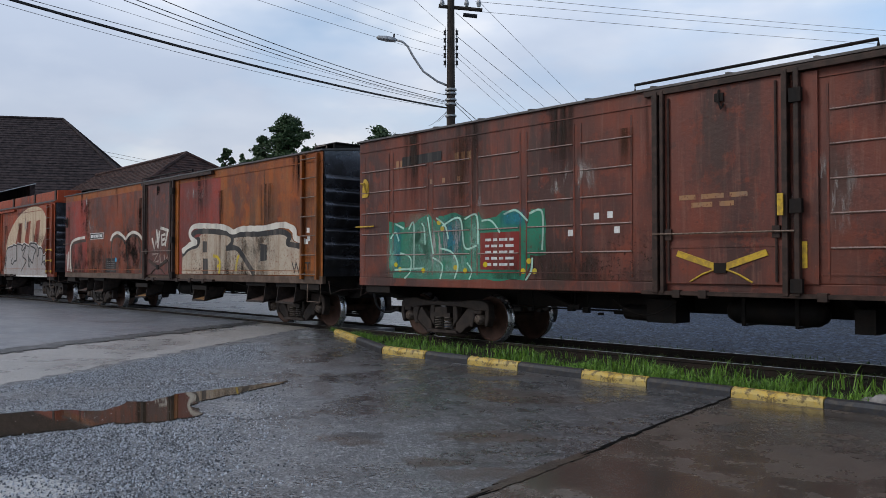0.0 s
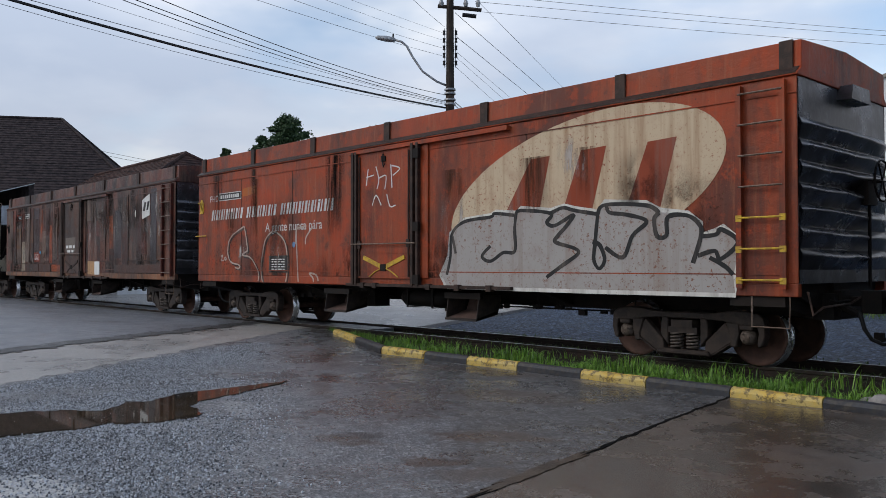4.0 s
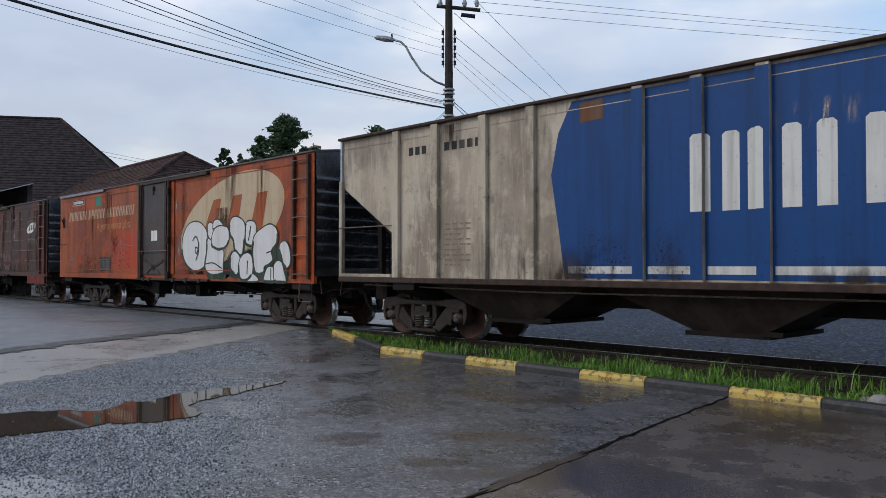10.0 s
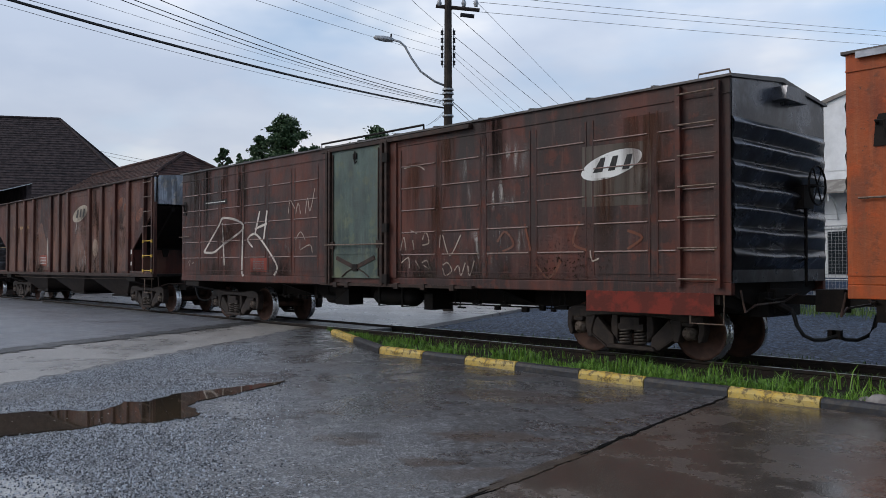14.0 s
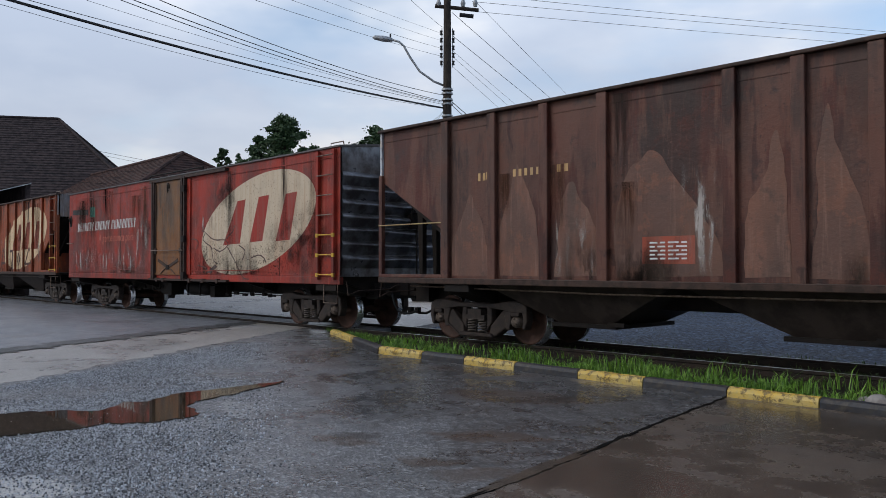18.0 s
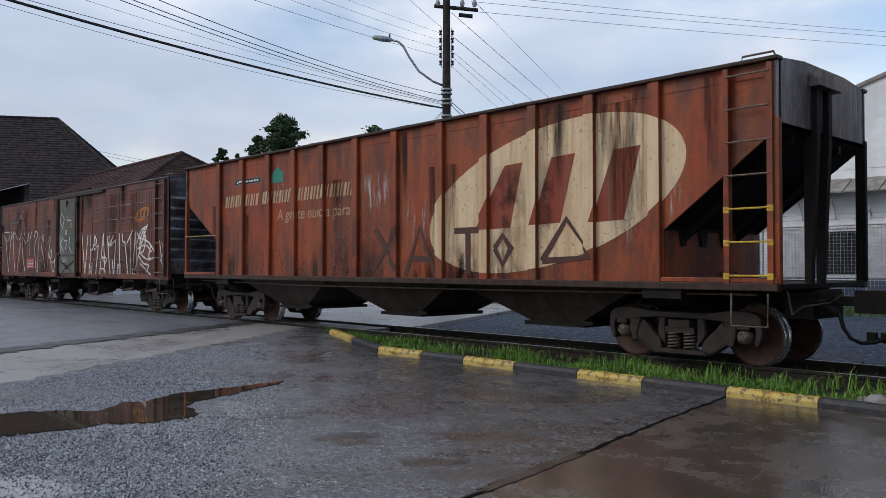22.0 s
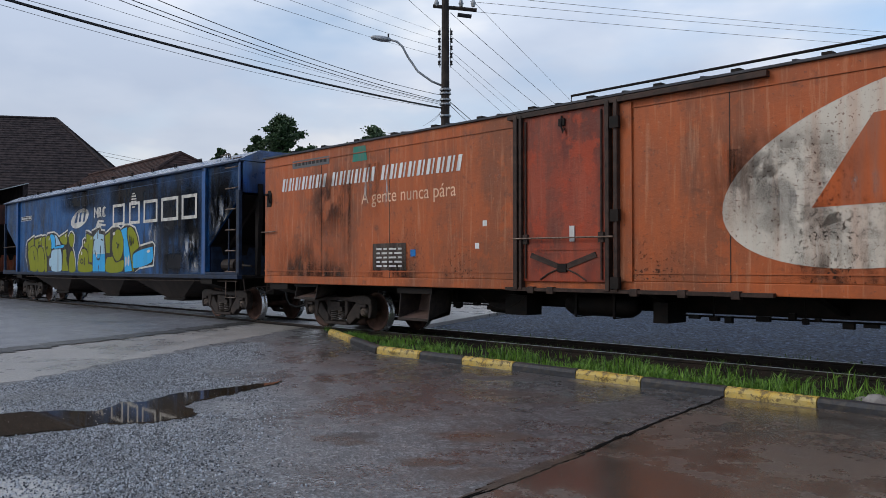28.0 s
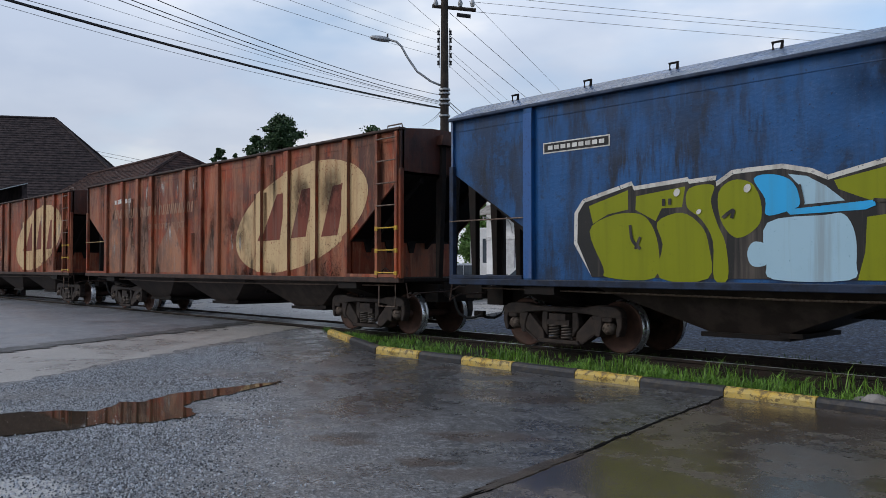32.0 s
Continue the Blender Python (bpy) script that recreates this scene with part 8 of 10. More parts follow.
def wagon_nine():
    paint = weathered("bright_red_oxide_paint", rgb(142, 52, 42), rgb(122, 50, 42), (0.05, 0.026, 0.02), rgb(168, 112, 98), 9, 0.4, 0.53, pale=0.25, warm=0.7)
    door = weathered("ochre_brown_door", rgb(108, 78, 52), rgb(88, 54, 42), (0.035, 0.026, 0.02), rgb(140, 112, 84), 19, 0.6, 0.5, pale=0.4)
    w = placed(boxcar("red boxcar with a large cream oval emblem and an ochre door", 13.1, paint, door, M_ENDGREY, yellow_from=4, doorway=(5.72, 7.56)), -33.21)
    emblem(w, 10.25, 2.20, worn_paint("chipped_cream_paint", rgb(190, 176, 156), rgb(60, 38, 30), 60, 0.45, rgb(160, 130, 105)), worn_paint("emblem_deep_red", rgb(140, 52, 44), rgb(120, 60, 50), 61, 0.35))
    company_name(w, 0.7, 4.6, 2.36, 2.62, M_WHITE)
    words(w, "A gente nunca pára", 2.25, 2.0, 0.24, worn_paint("pale_red_lettering", rgb(180, 110, 95), rgb(150, 58, 46), 62, 0.4), "faded painted slogan", 0.15, 0.9)
    painted(w, "number_panel", [[(0.3, 2.9), (1.5, 2.86), (1.5, 3.02), (0.3, 3.06)]], M_BLACKP, "black number panel", 1)
    painted(w, "teal_square", [[(1.62, 2.78), (1.98, 2.76), (1.98, 3.08), (1.62, 3.1)]], M_TEAL, "teal painted square", 1)
    dark = worn_paint("dark_scrawl", (0.05, 0.03, 0.028), rgb(130, 56, 46), 63, 0.5)
    lines = [[(8.11, 2.13), (8.28, 2.08), (8.18, 1.92), (8.41, 1.79), (8.56, 1.71), (8.64, 1.43), (8.86, 1.32)], [(8.28, 2.08), (8.66, 1.9), (9.12, 1.88), (9.26, 1.76), (8.94, 1.62), (8.66, 1.7)], [(9.12, 1.88), (9.31, 1.98), (9.47, 2.08), (9.54, 2.2)], [(9.25, 1.71), (9.56, 1.38), (9.87, 1.03), (10.1, 0.99)], [(7.6, 1.93), (7.79, 1.94), (7.97, 1.85), (7.86, 1.69)], [(10.17, 1.45), (10.41, 1.51), (10.6, 1.49), (10.75, 1.36)], [(9.71, 1.74), (9.95, 1.62), (9.85, 1.42)], [(7.94, 1.3), (8.28, 1.24), (8.56, 1.08)]]
    strokes(w, "graffiti_line", lines, 0.026, dark, "thin dark scrawl", 3, n=3)
    painted(w, "graffiti_block", [[(8.34, 1.12), (8.71, 1.32), (8.82, 1.26), (8.56, 1.12)]], dark, "", 3)
    stains(w, M_SOOT, [(9.16, 9.56, 1.15, 3.45), (9.2, 9.5, 1.6, 3.45)], "soot_run", "black run of soot")
    stains(w, M_CHIPPED, [(8.2, 10.2, 1.1, 2.3), (9.8, 12.2, 1.1, 2.4), (9.0, 11.5, 1.1, 1.9)], "chipped_paint", "chipped paint")
    stains(w, M_PALERUN, [(0.3, 2.2, 1.1, 1.9), (1.8, 4.0, 1.1, 1.7), (3.2, 5.3, 1.1, 1.9)], "rubbed_paint", "pale rubbed paint")
    stains(w, M_BLOTCH, [(10.6, 12.6, 1.1, 2.3), (11.4, 13.0, 1.1, 2.6)], "oily_blotch", "dark oily blotch")
    return w


def wagon_ten():
    paint = weathered("rusty_orange_hopper_paint", rgb(138, 66, 40), rgb(116, 56, 42), (0.045, 0.024, 0.018), rgb(160, 96, 64), 10, 0.5, 0.48, tongue=0.3, warm=0.6)
    end = weathered("grey_red_end", rgb(120, 116, 118), rgb(84, 70, 66), (0.03, 0.024, 0.022), rgb(210, 214, 222), 20, 0.55, 0.5)
    w = placed(hopper("rust-orange hopper wagon with a large cream oval emblem", 13.1, paint, end, [1.29, 2.23, 3.22, 4.09, 4.99, 5.96, 6.97, 8.02, 8.93, 9.81, 10.73, 11.65]), -47.4)
    emblem(w, 9.9, 2.28, worn_paint("stained_cream_paint", rgb(206, 186, 156), rgb(130, 70, 48), 65, 0.35, rgb(150, 100, 60)), worn_paint("emblem_rust", rgb(125, 60, 44), rgb(125, 60, 44), 66, 0.2))
    company_name(w, 1.5, 5.85, 2.62, 2.88, worn_paint("cream_hopper_lettering", rgb(178, 158, 128), rgb(125, 64, 44), 67, 0.35))
    words(w, "A gente nunca pára", 3.5, 2.25, 0.24, worn_paint("cream_slogan", rgb(172, 148, 120), rgb(125, 64, 44), 68, 0.35), "faded painted slogan", 0.1, 0.9, -1.267)
    number_plate(w, 1.9, 2.9, 3.1, 3.24, M_GREYBAR, M_BLACKP, M_WHITE)
    painted(w, "teal_square", [[(3.3, 3.05), (3.7, 3.05), (3.7, 3.25), (3.5, 3.38), (3.3, 3.25)]], M_TEAL, "green painted mark", 1)
    dk = worn_paint("dark_tag_spray", rgb(66, 48, 44), rgb(110, 60, 44), 69, 0.55, rgb(84, 56, 46))
    lines = [[(6.45, 1.95), (7.05, 1.2)], [(7.05, 1.95), (6.4, 1.2)], [(7.2, 1.1), (7.55, 1.95), (7.9, 1.1)], [(7.3, 1.4), (7.8, 1.4)], [(8.3, 1.85), (8.85, 1.85)], [(8.58, 1.85), (8.58, 1.15)],
             [(9.1, 1.55), (9.25, 1.75), (9.4, 1.55), (9.25, 1.3), (9.1, 1.55)], [(9.95, 1.35), (10.35, 1.95), (10.75, 1.4), (9.95, 1.35)]]
    strokes(w, "graffiti_tag", lines, 0.10, dk, "faint dark sprayed letters", 3, n=0)
    return w


def wagon_eleven():
    paint = weathered("warm_brown_ribbed_paint", rgb(106, 62, 48), rgb(86, 54, 46), (0.035, 0.024, 0.02), rgb(130, 95, 80), 11, 0.45, 0.5)
    door = weathered("grey_green_door", rgb(94, 98, 94), rgb(82, 84, 80), (0.06, 0.055, 0.05), rgb(115, 118, 112), 21, 0.35, 0.5)
    w = placed(boxcar("brown ribbed boxcar with tall white scrawls and a grey door", 13.02, paint, door, M_ENDGREY, ribs=True, guards=((0.75, 0.6, 0.84, 0.6, M_CHUTE), (2.0, 0.6, 0.84, 0.6, M_CHUTE), (5.2, 0.64, 0.74, 0.42, M_CHUTE), (8.3, 0.64, 0.74, 0.42, M_CHUTE), (10.6, 0.6, 0.84, 0.6, M_CHUTE), (12.0, 0.6, 0.84, 0.6, M_CHUTE)), doorway=(5.70, 7.56)), -61.45)
    amber = worn_paint("amber_oval", rgb(165, 98, 42), rgb(106, 62, 48), 70, 0.35)
    painted(w, "emblem", [oval(11.57, 2.68, 0.44, 0.18, 0.09)], amber, "small amber oval emblem", 1)
    painted(w, "emblem_mark", three_bars(11.58, 2.69, 0.21, 0.20), M_BLACKP, "", 2)
    spray = worn_paint("fresh_white_spray", rgb(214, 212, 208), rgb(120, 80, 66), 71, 0.15)
    # tall jagged scrawl: letters that cannot be told apart become zigzag strokes
    lines = [[(7.6, 2.35), (7.85, 1.05)], [(7.85, 1.05), (8.06, 2.23)], [(8.17, 1.05), (8.19, 1.36), (8.33, 1.05), (8.38, 1.37)], [(8.27, 2.22), (8.28, 1.37)], [(8.25, 1.73), (8.46, 1.86), (8.57, 2.2)], [(8.57, 2.2), (8.71, 1.98), (8.46, 1.9)], [(8.52, 1.77), (8.81, 1.9)], [(8.81, 1.9), (8.65, 1.05)],
             [(8.93, 1.05), (9.16, 2.25)], [(9.16, 2.25), (9.3, 1.05)], [(8.93, 1.16), (9.13, 1.2), (9.32, 1.12)], [(9.08, 1.54), (9.32, 1.37), (9.35, 1.52), (9.08, 1.54)], [(9.44, 2.15), (9.48, 1.86), (9.63, 1.05)]]
    lines += [[(9.56, 2.18), (9.51, 1.82)], [(9.51, 1.82), (9.84, 2.18)], [(9.84, 2.18), (9.6, 1.85)], [(9.6, 1.85), (9.98, 2.03)], [(9.98, 2.03), (9.89, 1.06)], [(9.78, 1.44), (9.84, 1.06)], [(10.21, 2.22), (10.24, 1.36), (10.25, 1.06)], [(10.1, 1.06), (10.15, 1.35), (10.27, 1.06), (10.32, 1.35)], [(10.41, 2.2), (10.44, 1.99), (10.58, 1.95)], [(10.58, 1.95), (10.77, 1.06)],
              [(10.7, 1.92), (11.04, 2.27)], [(10.93, 2.09), (10.95, 1.06)], [(11.05, 1.06), (11.22, 2.25)], [(11.22, 2.25), (11.33, 1.14)], [(11.05, 1.17), (11.18, 1.21), (11.36, 1.07)]]
    lines += [[(11.3, 2.2), (11.5, 2.05), (11.75, 2.3), (11.6, 1.9)], [(11.3, 1.9), (11.55, 2.25), (11.9, 2.35)], [(11.9, 2.4), (11.6, 1.9), (11.3, 1.4), (11.15, 1.05)], [(11.5, 1.85), (11.8, 2.1), (11.7, 1.7), (11.4, 1.6), (11.7, 1.35), (12.0, 1.3), (11.8, 1.1)], [(12.1, 1.85), (12.0, 1.5), (12.35, 1.5)], [(12.0, 1.1), (11.5, 1.35), (12.1, 1.05)],
              [(11.35, 1.75), (11.8, 1.85), (12.15, 1.65)], [(11.4, 2.05), (11.9, 1.95), (12.2, 1.75), (12.4, 1.55)], [(11.65, 2.3), (11.45, 1.75), (11.75, 1.5), (12.1, 1.45)]]
    strokes(w, "graffiti_line", lines, 0.047, spray, "tall white sprayed scrawl", 2, n=4)
    left = [[(0.31, 2.57), (0.91, 2.53), (0.68, 2.22), (0.31, 2.43)], [(0.43, 2.36), (0.81, 1.06)], [(0.81, 1.06), (1.1, 2.59)], [(1.04, 2.27), (1.38, 2.55), (1.31, 2.19), (1.51, 1.06)], [(1.45, 2.57), (1.83, 2.23)], [(1.94, 2.23), (2.15, 2.28), (1.73, 1.06)], [(2.56, 2.5), (2.26, 2.03), (2.57, 1.11)], [(2.15, 2.47), (2.67, 2.08)], [(2.96, 2.48), (2.77, 2.13)],
            [(2.96, 2.42), (3.01, 1.65)], [(3.25, 2.52), (3.06, 2.21)]]
    left += [[(3.44, 2.22), (3.63, 2.5), (3.81, 2.37), (3.54, 1.93), (3.73, 1.06)], [(3.99, 2.25), (3.9, 1.97), (3.82, 1.06)], [(4.25, 2.35), (4.34, 2.12), (4.43, 2.4)], [(4.13, 2.08), (4.6, 1.07)], [(4.76, 2.05), (5.0, 2.26), (4.68, 1.07)], [(4.93, 1.61), (5.08, 1.88), (5.12, 1.61), (4.89, 1.56)], [(4.93, 1.61), (5.24, 1.39), (5.47, 1.6)],
             [(5.01, 1.45), (5.28, 1.08), (5.43, 1.5)]]
    strokes(w, "graffiti_line", left, 0.034, spray, "thin white sprayed scrawl", 2, n=4)
    strokes(w, "graffiti_line", ([(12.58, 1.95), (12.75, 1.2)], [(12.62, 1.4), (12.8, 1.7)], [(12.7, 1.9), (12.85, 1.3)]), 0.032, spray, "", 2, n=0)
    dl = [[(5.95, 2.75), (6.05, 3.0), (6.3, 2.8), (6.15, 2.5), (5.95, 2.75)], [(6.6, 2.9), (6.55, 2.75), (6.85, 2.75), (6.85, 2.5)], [(5.95, 2.3), (6.0, 1.7)], [(5.95, 2.0), (6.2, 2.2)], [(6.0, 2.0), (6.25, 1.75)], [(6.3, 2.1), (6.55, 2.1), (6.4, 1.8)],
          [(6.75, 2.2), (6.7, 1.9), (6.9, 1.7)], [(6.4, 2.45), (6.5, 2.3)], [(6.5, 2.45), (6.4, 2.3)]]
    strokes(w, "graffiti_line", dl, 0.035, spray, "white lines on the door", 1, [(0, 13, -1.376)], n=0)
    words(w, "ZID", 6.15, 1.42, 0.14, spray, "small white tag", 0.1, 1.2, -1.379, "graffiti_tag")
    number_plate(w, 1.15, 2.0, 2.82, 2.98, M_BLACKP, M_BLACKP, M_GREYBAR)
    data_plate(w, 2.75, 1.2, 0.75, 0.36, worn_paint("brick_plate_two", rgb(150, 75, 60), rgb(100, 60, 48), 72, 0.3), M_WHITE)
    return w


def wagon_twelve():
    paint = weathered("strong_orange_paint", rgb(172, 94, 58), rgb(172, 102, 70), (0.085, 0.045, 0.03), rgb(206, 156, 126), 12, 0.25, 0.55, pale=0.25, warm=0.25)
    door = weathered("red_brown_door", rgb(150, 70, 50), rgb(130, 60, 46), (0.07, 0.035, 0.026), rgb(165, 105, 85), 22, 0.35, 0.5)
    endp = weathered("dark_brown_end", rgb(92, 74, 68), rgb(70, 56, 54), (0.02, 0.016, 0.015), rgb(130, 116, 112), 32, 0.4, 0.5, rough=0.4)
    w = placed(boxcar("orange boxcar with a large white oval emblem", 14.15, paint, door, endp, hatches=[0.9 + 0.95 * i for i in range(14)], roof_mat=grimy("dark_roof_sheet", (0.035, 0.038, 0.048), (0.07, 0.07, 0.08), 3, 0.45),
                      rail_on_roof=False, guards=((1.28, 0.66, 0.86, 0.62, M_CHUTE), (4.22, 0.70, 0.80, 0.35, M_CHUTE)), doorway=(6.38, 8.14), ctr=1.72), -76.95)
    emblem(w, 11.45, 2.36, worn_paint("bright_oval_white", rgb(200, 192, 180), rgb(90, 50, 38), 75, 0.5, rgb(185, 150, 130)), worn_paint("emblem_pale_orange", rgb(176, 92, 56), rgb(150, 80, 55), 76, 0.3))
    company_name(w, 0.6, 5.3, 2.82, 3.08, M_CLEANWHITE)
    words(w, "A gente nunca pára", 3.0, 2.42, 0.25, worn_paint("pale_orange_slogan", rgb(222, 184, 156), rgb(190, 120, 84), 77, 0.12), "faded painted slogan", 0, 0.84)
    number_plate(w, 0.95, 2.1, 3.26, 3.42, M_GREYBAR, M_GREYBAR, M_BLACKP)
    painted(w, "teal_square", [[(2.75, 3.22), (3.15, 3.22), (3.1, 3.5), (2.78, 3.5)]], M_TEAL, "teal painted square", 1)
    part("roof_rail", Geo().tube([(7.2, -1.2, 3.60), (7.2, -1.2, 3.72), (13.9, -1.2, 3.72), (13.9, -1.2, 3.60)], 0.018, 6), M_UNDER, w)
    data_plate(w, 3.3, 1.2, 0.82, 0.48, worn_paint("dark_brown_plate", (0.055, 0.036, 0.028), (0.10, 0.05, 0.035), 78, 0.3), M_WHITE)
    painted(w, "blue_dot", [[(4.22, 1.44), (4.34, 1.44), (4.34, 1.56), (4.22, 1.56)]], worn_paint("blue_sticker", rgb(50, 110, 170), rgb(120, 90, 80), 79, 0.2), "blue sticker", 2)
    painted(w, "sticker", [[(u, z), (u + 0.08, z), (u + 0.08, z + 0.09), (u, z + 0.09)] for u, z in ((5.6, 1.55), (5.75, 1.9))], M_CLEANWHITE, "", 1)
    part("seal_tag", Geo().box(7.30, 7.37, -1.395, -1.376, 1.62, 1.84), M_CLEANWHITE, w)
    return w




def wagon_thirteen():
    paint = weathered("dirty_navy_paint", (0.004, 0.080, 0.250), (0.005, 0.042, 0.125), (0.006, 0.007, 0.010), (0.04, 0.13, 0.32), 13, 0.75, 0.52, pale=0.12, warm=0.0)
    end = weathered("sooty_blue_end", rgb(44, 88, 152), rgb(34, 66, 116), (0.008, 0.009, 0.013), rgb(90, 130, 185), 23, 0.8, 0.5, rough=0.28, gloss=0.9)
    # roof blue is lightened: the sky's reflection is put into the paint
    hood = weathered("sky_paled_blue_roof", rgb(112, 132, 165), rgb(90, 108, 140), (0.03, 0.04, 0.06), rgb(150, 168, 195), 33, 0.3, 0.5, rough=0.22)
    w = placed(hopper("long dark blue hopper wagon with olive and blue graffiti", 15.65, paint, end, [1.28, 14.2], M_DEEP, None, False, 3.66, hood), -93.62)
    white = worn_paint("streaked_white_paint", rgb(200, 198, 192), rgb(50, 60, 80), 80, 0.4)
    # plain upright and level bars where the painted company name stands
    bars = []
    for u0, u1 in ((9.12, 9.88), (10.16, 10.8), (11.02, 11.8), (12.0, 12.88), (13.05, 13.78)):
        for a, b, c, d in ((u0, u0 + 0.09, 2.45, 3.06), (u1 - 0.09, u1, 2.45, 3.06), (u0 + 0.09, u1 - 0.09, 2.45, 2.53), (u0 + 0.09, u1 - 0.09, 2.98, 3.06)):
            bars.append([(a, c), (b, c), (b, d), (a, d)])
    painted(w, "name_bar", bars, white, "", 3, split=True)
    painted(w, "emblem_stripe", [[(10.44 - 0.16 * math.sin(0.5 + i * 0.42), 2.9 + i * 0.075), (10.44 + 0.16 * math.sin(0.5 + i * 0.42), 2.9 + i * 0.075), (10.44 + 0.16 * math.sin(0.6 + i * 0.42), 2.94 + i * 0.075), (10.44 - 0.16 * math.sin(0.6 + i * 0.42), 2.94 + i * 0.075)] for i in range(6)], white, "", 4)
    painted(w, "emblem", [oval(6.75, 2.78, 0.68, 0.28, 0.12)], white, "white oval emblem", 1)
    painted(w, "emblem_mark", three_bars(6.76, 2.8, 0.32, 0.30), paint, "", 2)
    words(w, "MRC", 7.80, 2.74, 0.33, white, "white sprayed tag", 0.1, 0.9, -1.267, "graffiti_tag")
    strokes(w, "graffiti_tag", ([(7.86, 2.76), (7.88, 3.06)], [(8.02, 2.84), (8.12, 3.04), (8.14, 2.76)], [(8.24, 2.76), (8.28, 3.04)], [(8.54, 2.78), (8.5, 2.92), (8.56, 3.05)]), 0.07, white, "", 2.9, n=0)
    painted(w, "tag_bar", [[(7.9, 2.42), (8.05, 2.42), (8.2, 2.62), (8.1, 2.66)], [(8.12, 2.50), (8.62, 2.46), (8.64, 2.52), (8.14, 2.57)], [(8.14, 2.60), (8.5, 2.58), (8.5, 2.64), (8.14, 2.67)]], white, "", 1)
    olive = worn_paint("olive_spray", rgb(124, 130, 28), rgb(92, 100, 30), 81, 0.15, rgb(104, 108, 30))
    sky = worn_paint("light_blue_spray", rgb(70, 160, 212), rgb(60, 110, 150), 82, 0.15, rgb(80, 140, 170))
    pale = worn_paint("pale_blue_spray", rgb(158, 186, 202), rgb(120, 150, 165), 83, 0.15)
    sooty = stain("thick_soot", (0.005, 0.006, 0.009), (0.012, 0.013, 0.018), 85, 0.97, None, (2.6, 1.2), 0.28, 0.46)
    smear = stain("pale_smear", (0.42, 0.45, 0.50), (0.55, 0.57, 0.60), 86, 0.55, None, (6, 2.0), 0.46, 0.62)
    stains(w, sooty, [(11.4, 14.6, 1.6, 3.75), (13.0, 16.2, 1.0, 3.75), (14.2, 16.6, 1.6, 3.9), (8.2, 12.4, 2.7, 3.85), (5.0, 8.6, 2.9, 3.8), (13.2, 15.0, 0.9, 2.2), (11.8, 13.6, 0.9, 1.9)], "soot_stain", "black soot", 1)
    stains(w, smear, [(14.3, 15.3, 1.9, 2.9), (12.9, 13.9, 1.3, 2.1), (13.2, 14.1, 1.1, 1.6), (11.2, 11.9, 1.6, 2.6)], "pale_smear", "pale rubbed smear", 2)
    def smooth(pts, n=5):
        return [(p.x, p.y) for p in curve_through(pts, n, True)]
    outer = [[(2.27, 1.12), (2.03, 1.6), (2.04, 2.02), (2.15, 2.18), (2.85, 2.37), (2.88, 2.30), (3.58, 2.36), (3.60, 2.33), (3.92, 2.35), (3.92, 2.27), (4.11, 2.40), (4.27, 2.41), (4.65, 2.42), (4.94, 2.34), (5.10, 2.25), (5.83, 2.44), (5.87, 2.24), (6.03, 2.38),
              (6.19, 2.39), (6.36, 2.27), (6.36, 2.06), (6.25, 1.86), (6.36, 1.72), (6.46, 1.46), (6.51, 1.12)],
             [(6.67, 1.12), (6.65, 1.37), (6.71, 1.62), (6.88, 1.82), (7.0, 1.9), (7.02, 2.1), (7.12, 2.16), (7.25, 2.14), (7.25, 2.38), (7.46, 2.36), (7.66, 2.29), (7.68, 2.36), (8.19, 2.46), (8.32, 2.45), (8.35, 2.36), (8.61, 2.33), (8.63, 2.25), (9.1, 2.42),
              (9.5, 2.42), (9.66, 2.35), (9.9, 2.45), (10.21, 2.44), (10.52, 2.35), (10.71, 2.10), (10.81, 1.83), (11.53, 1.92), (11.66, 1.84), (11.59, 1.30), (10.83, 1.23), (10.55, 1.12)]]
    def shrunk(pts, k):
        c = sum((Vector(p) for p in pts), Vector((0, 0))) / len(pts)
        n, out = len(pts), []
        for i in range(n):
            a, b = Vector(pts[i - 1]), Vector(pts[(i + 1) % n])
            d = (b - a).normalized()
            q = Vector(pts[i]) + Vector((-d.y, d.x)) * (-k if pts[i][1] > 1.13 else 0)
            out.append((q.x, q.y))
        return out
    painted(w, "graffiti_outline", [shrunk(p, -0.035) for p in outer], white, "white outer line", 2.8)
    painted(w, "graffiti_shadow", [shrunk(p, 0.02) for p in outer], M_BLACKP, "black inner line", 3.2)
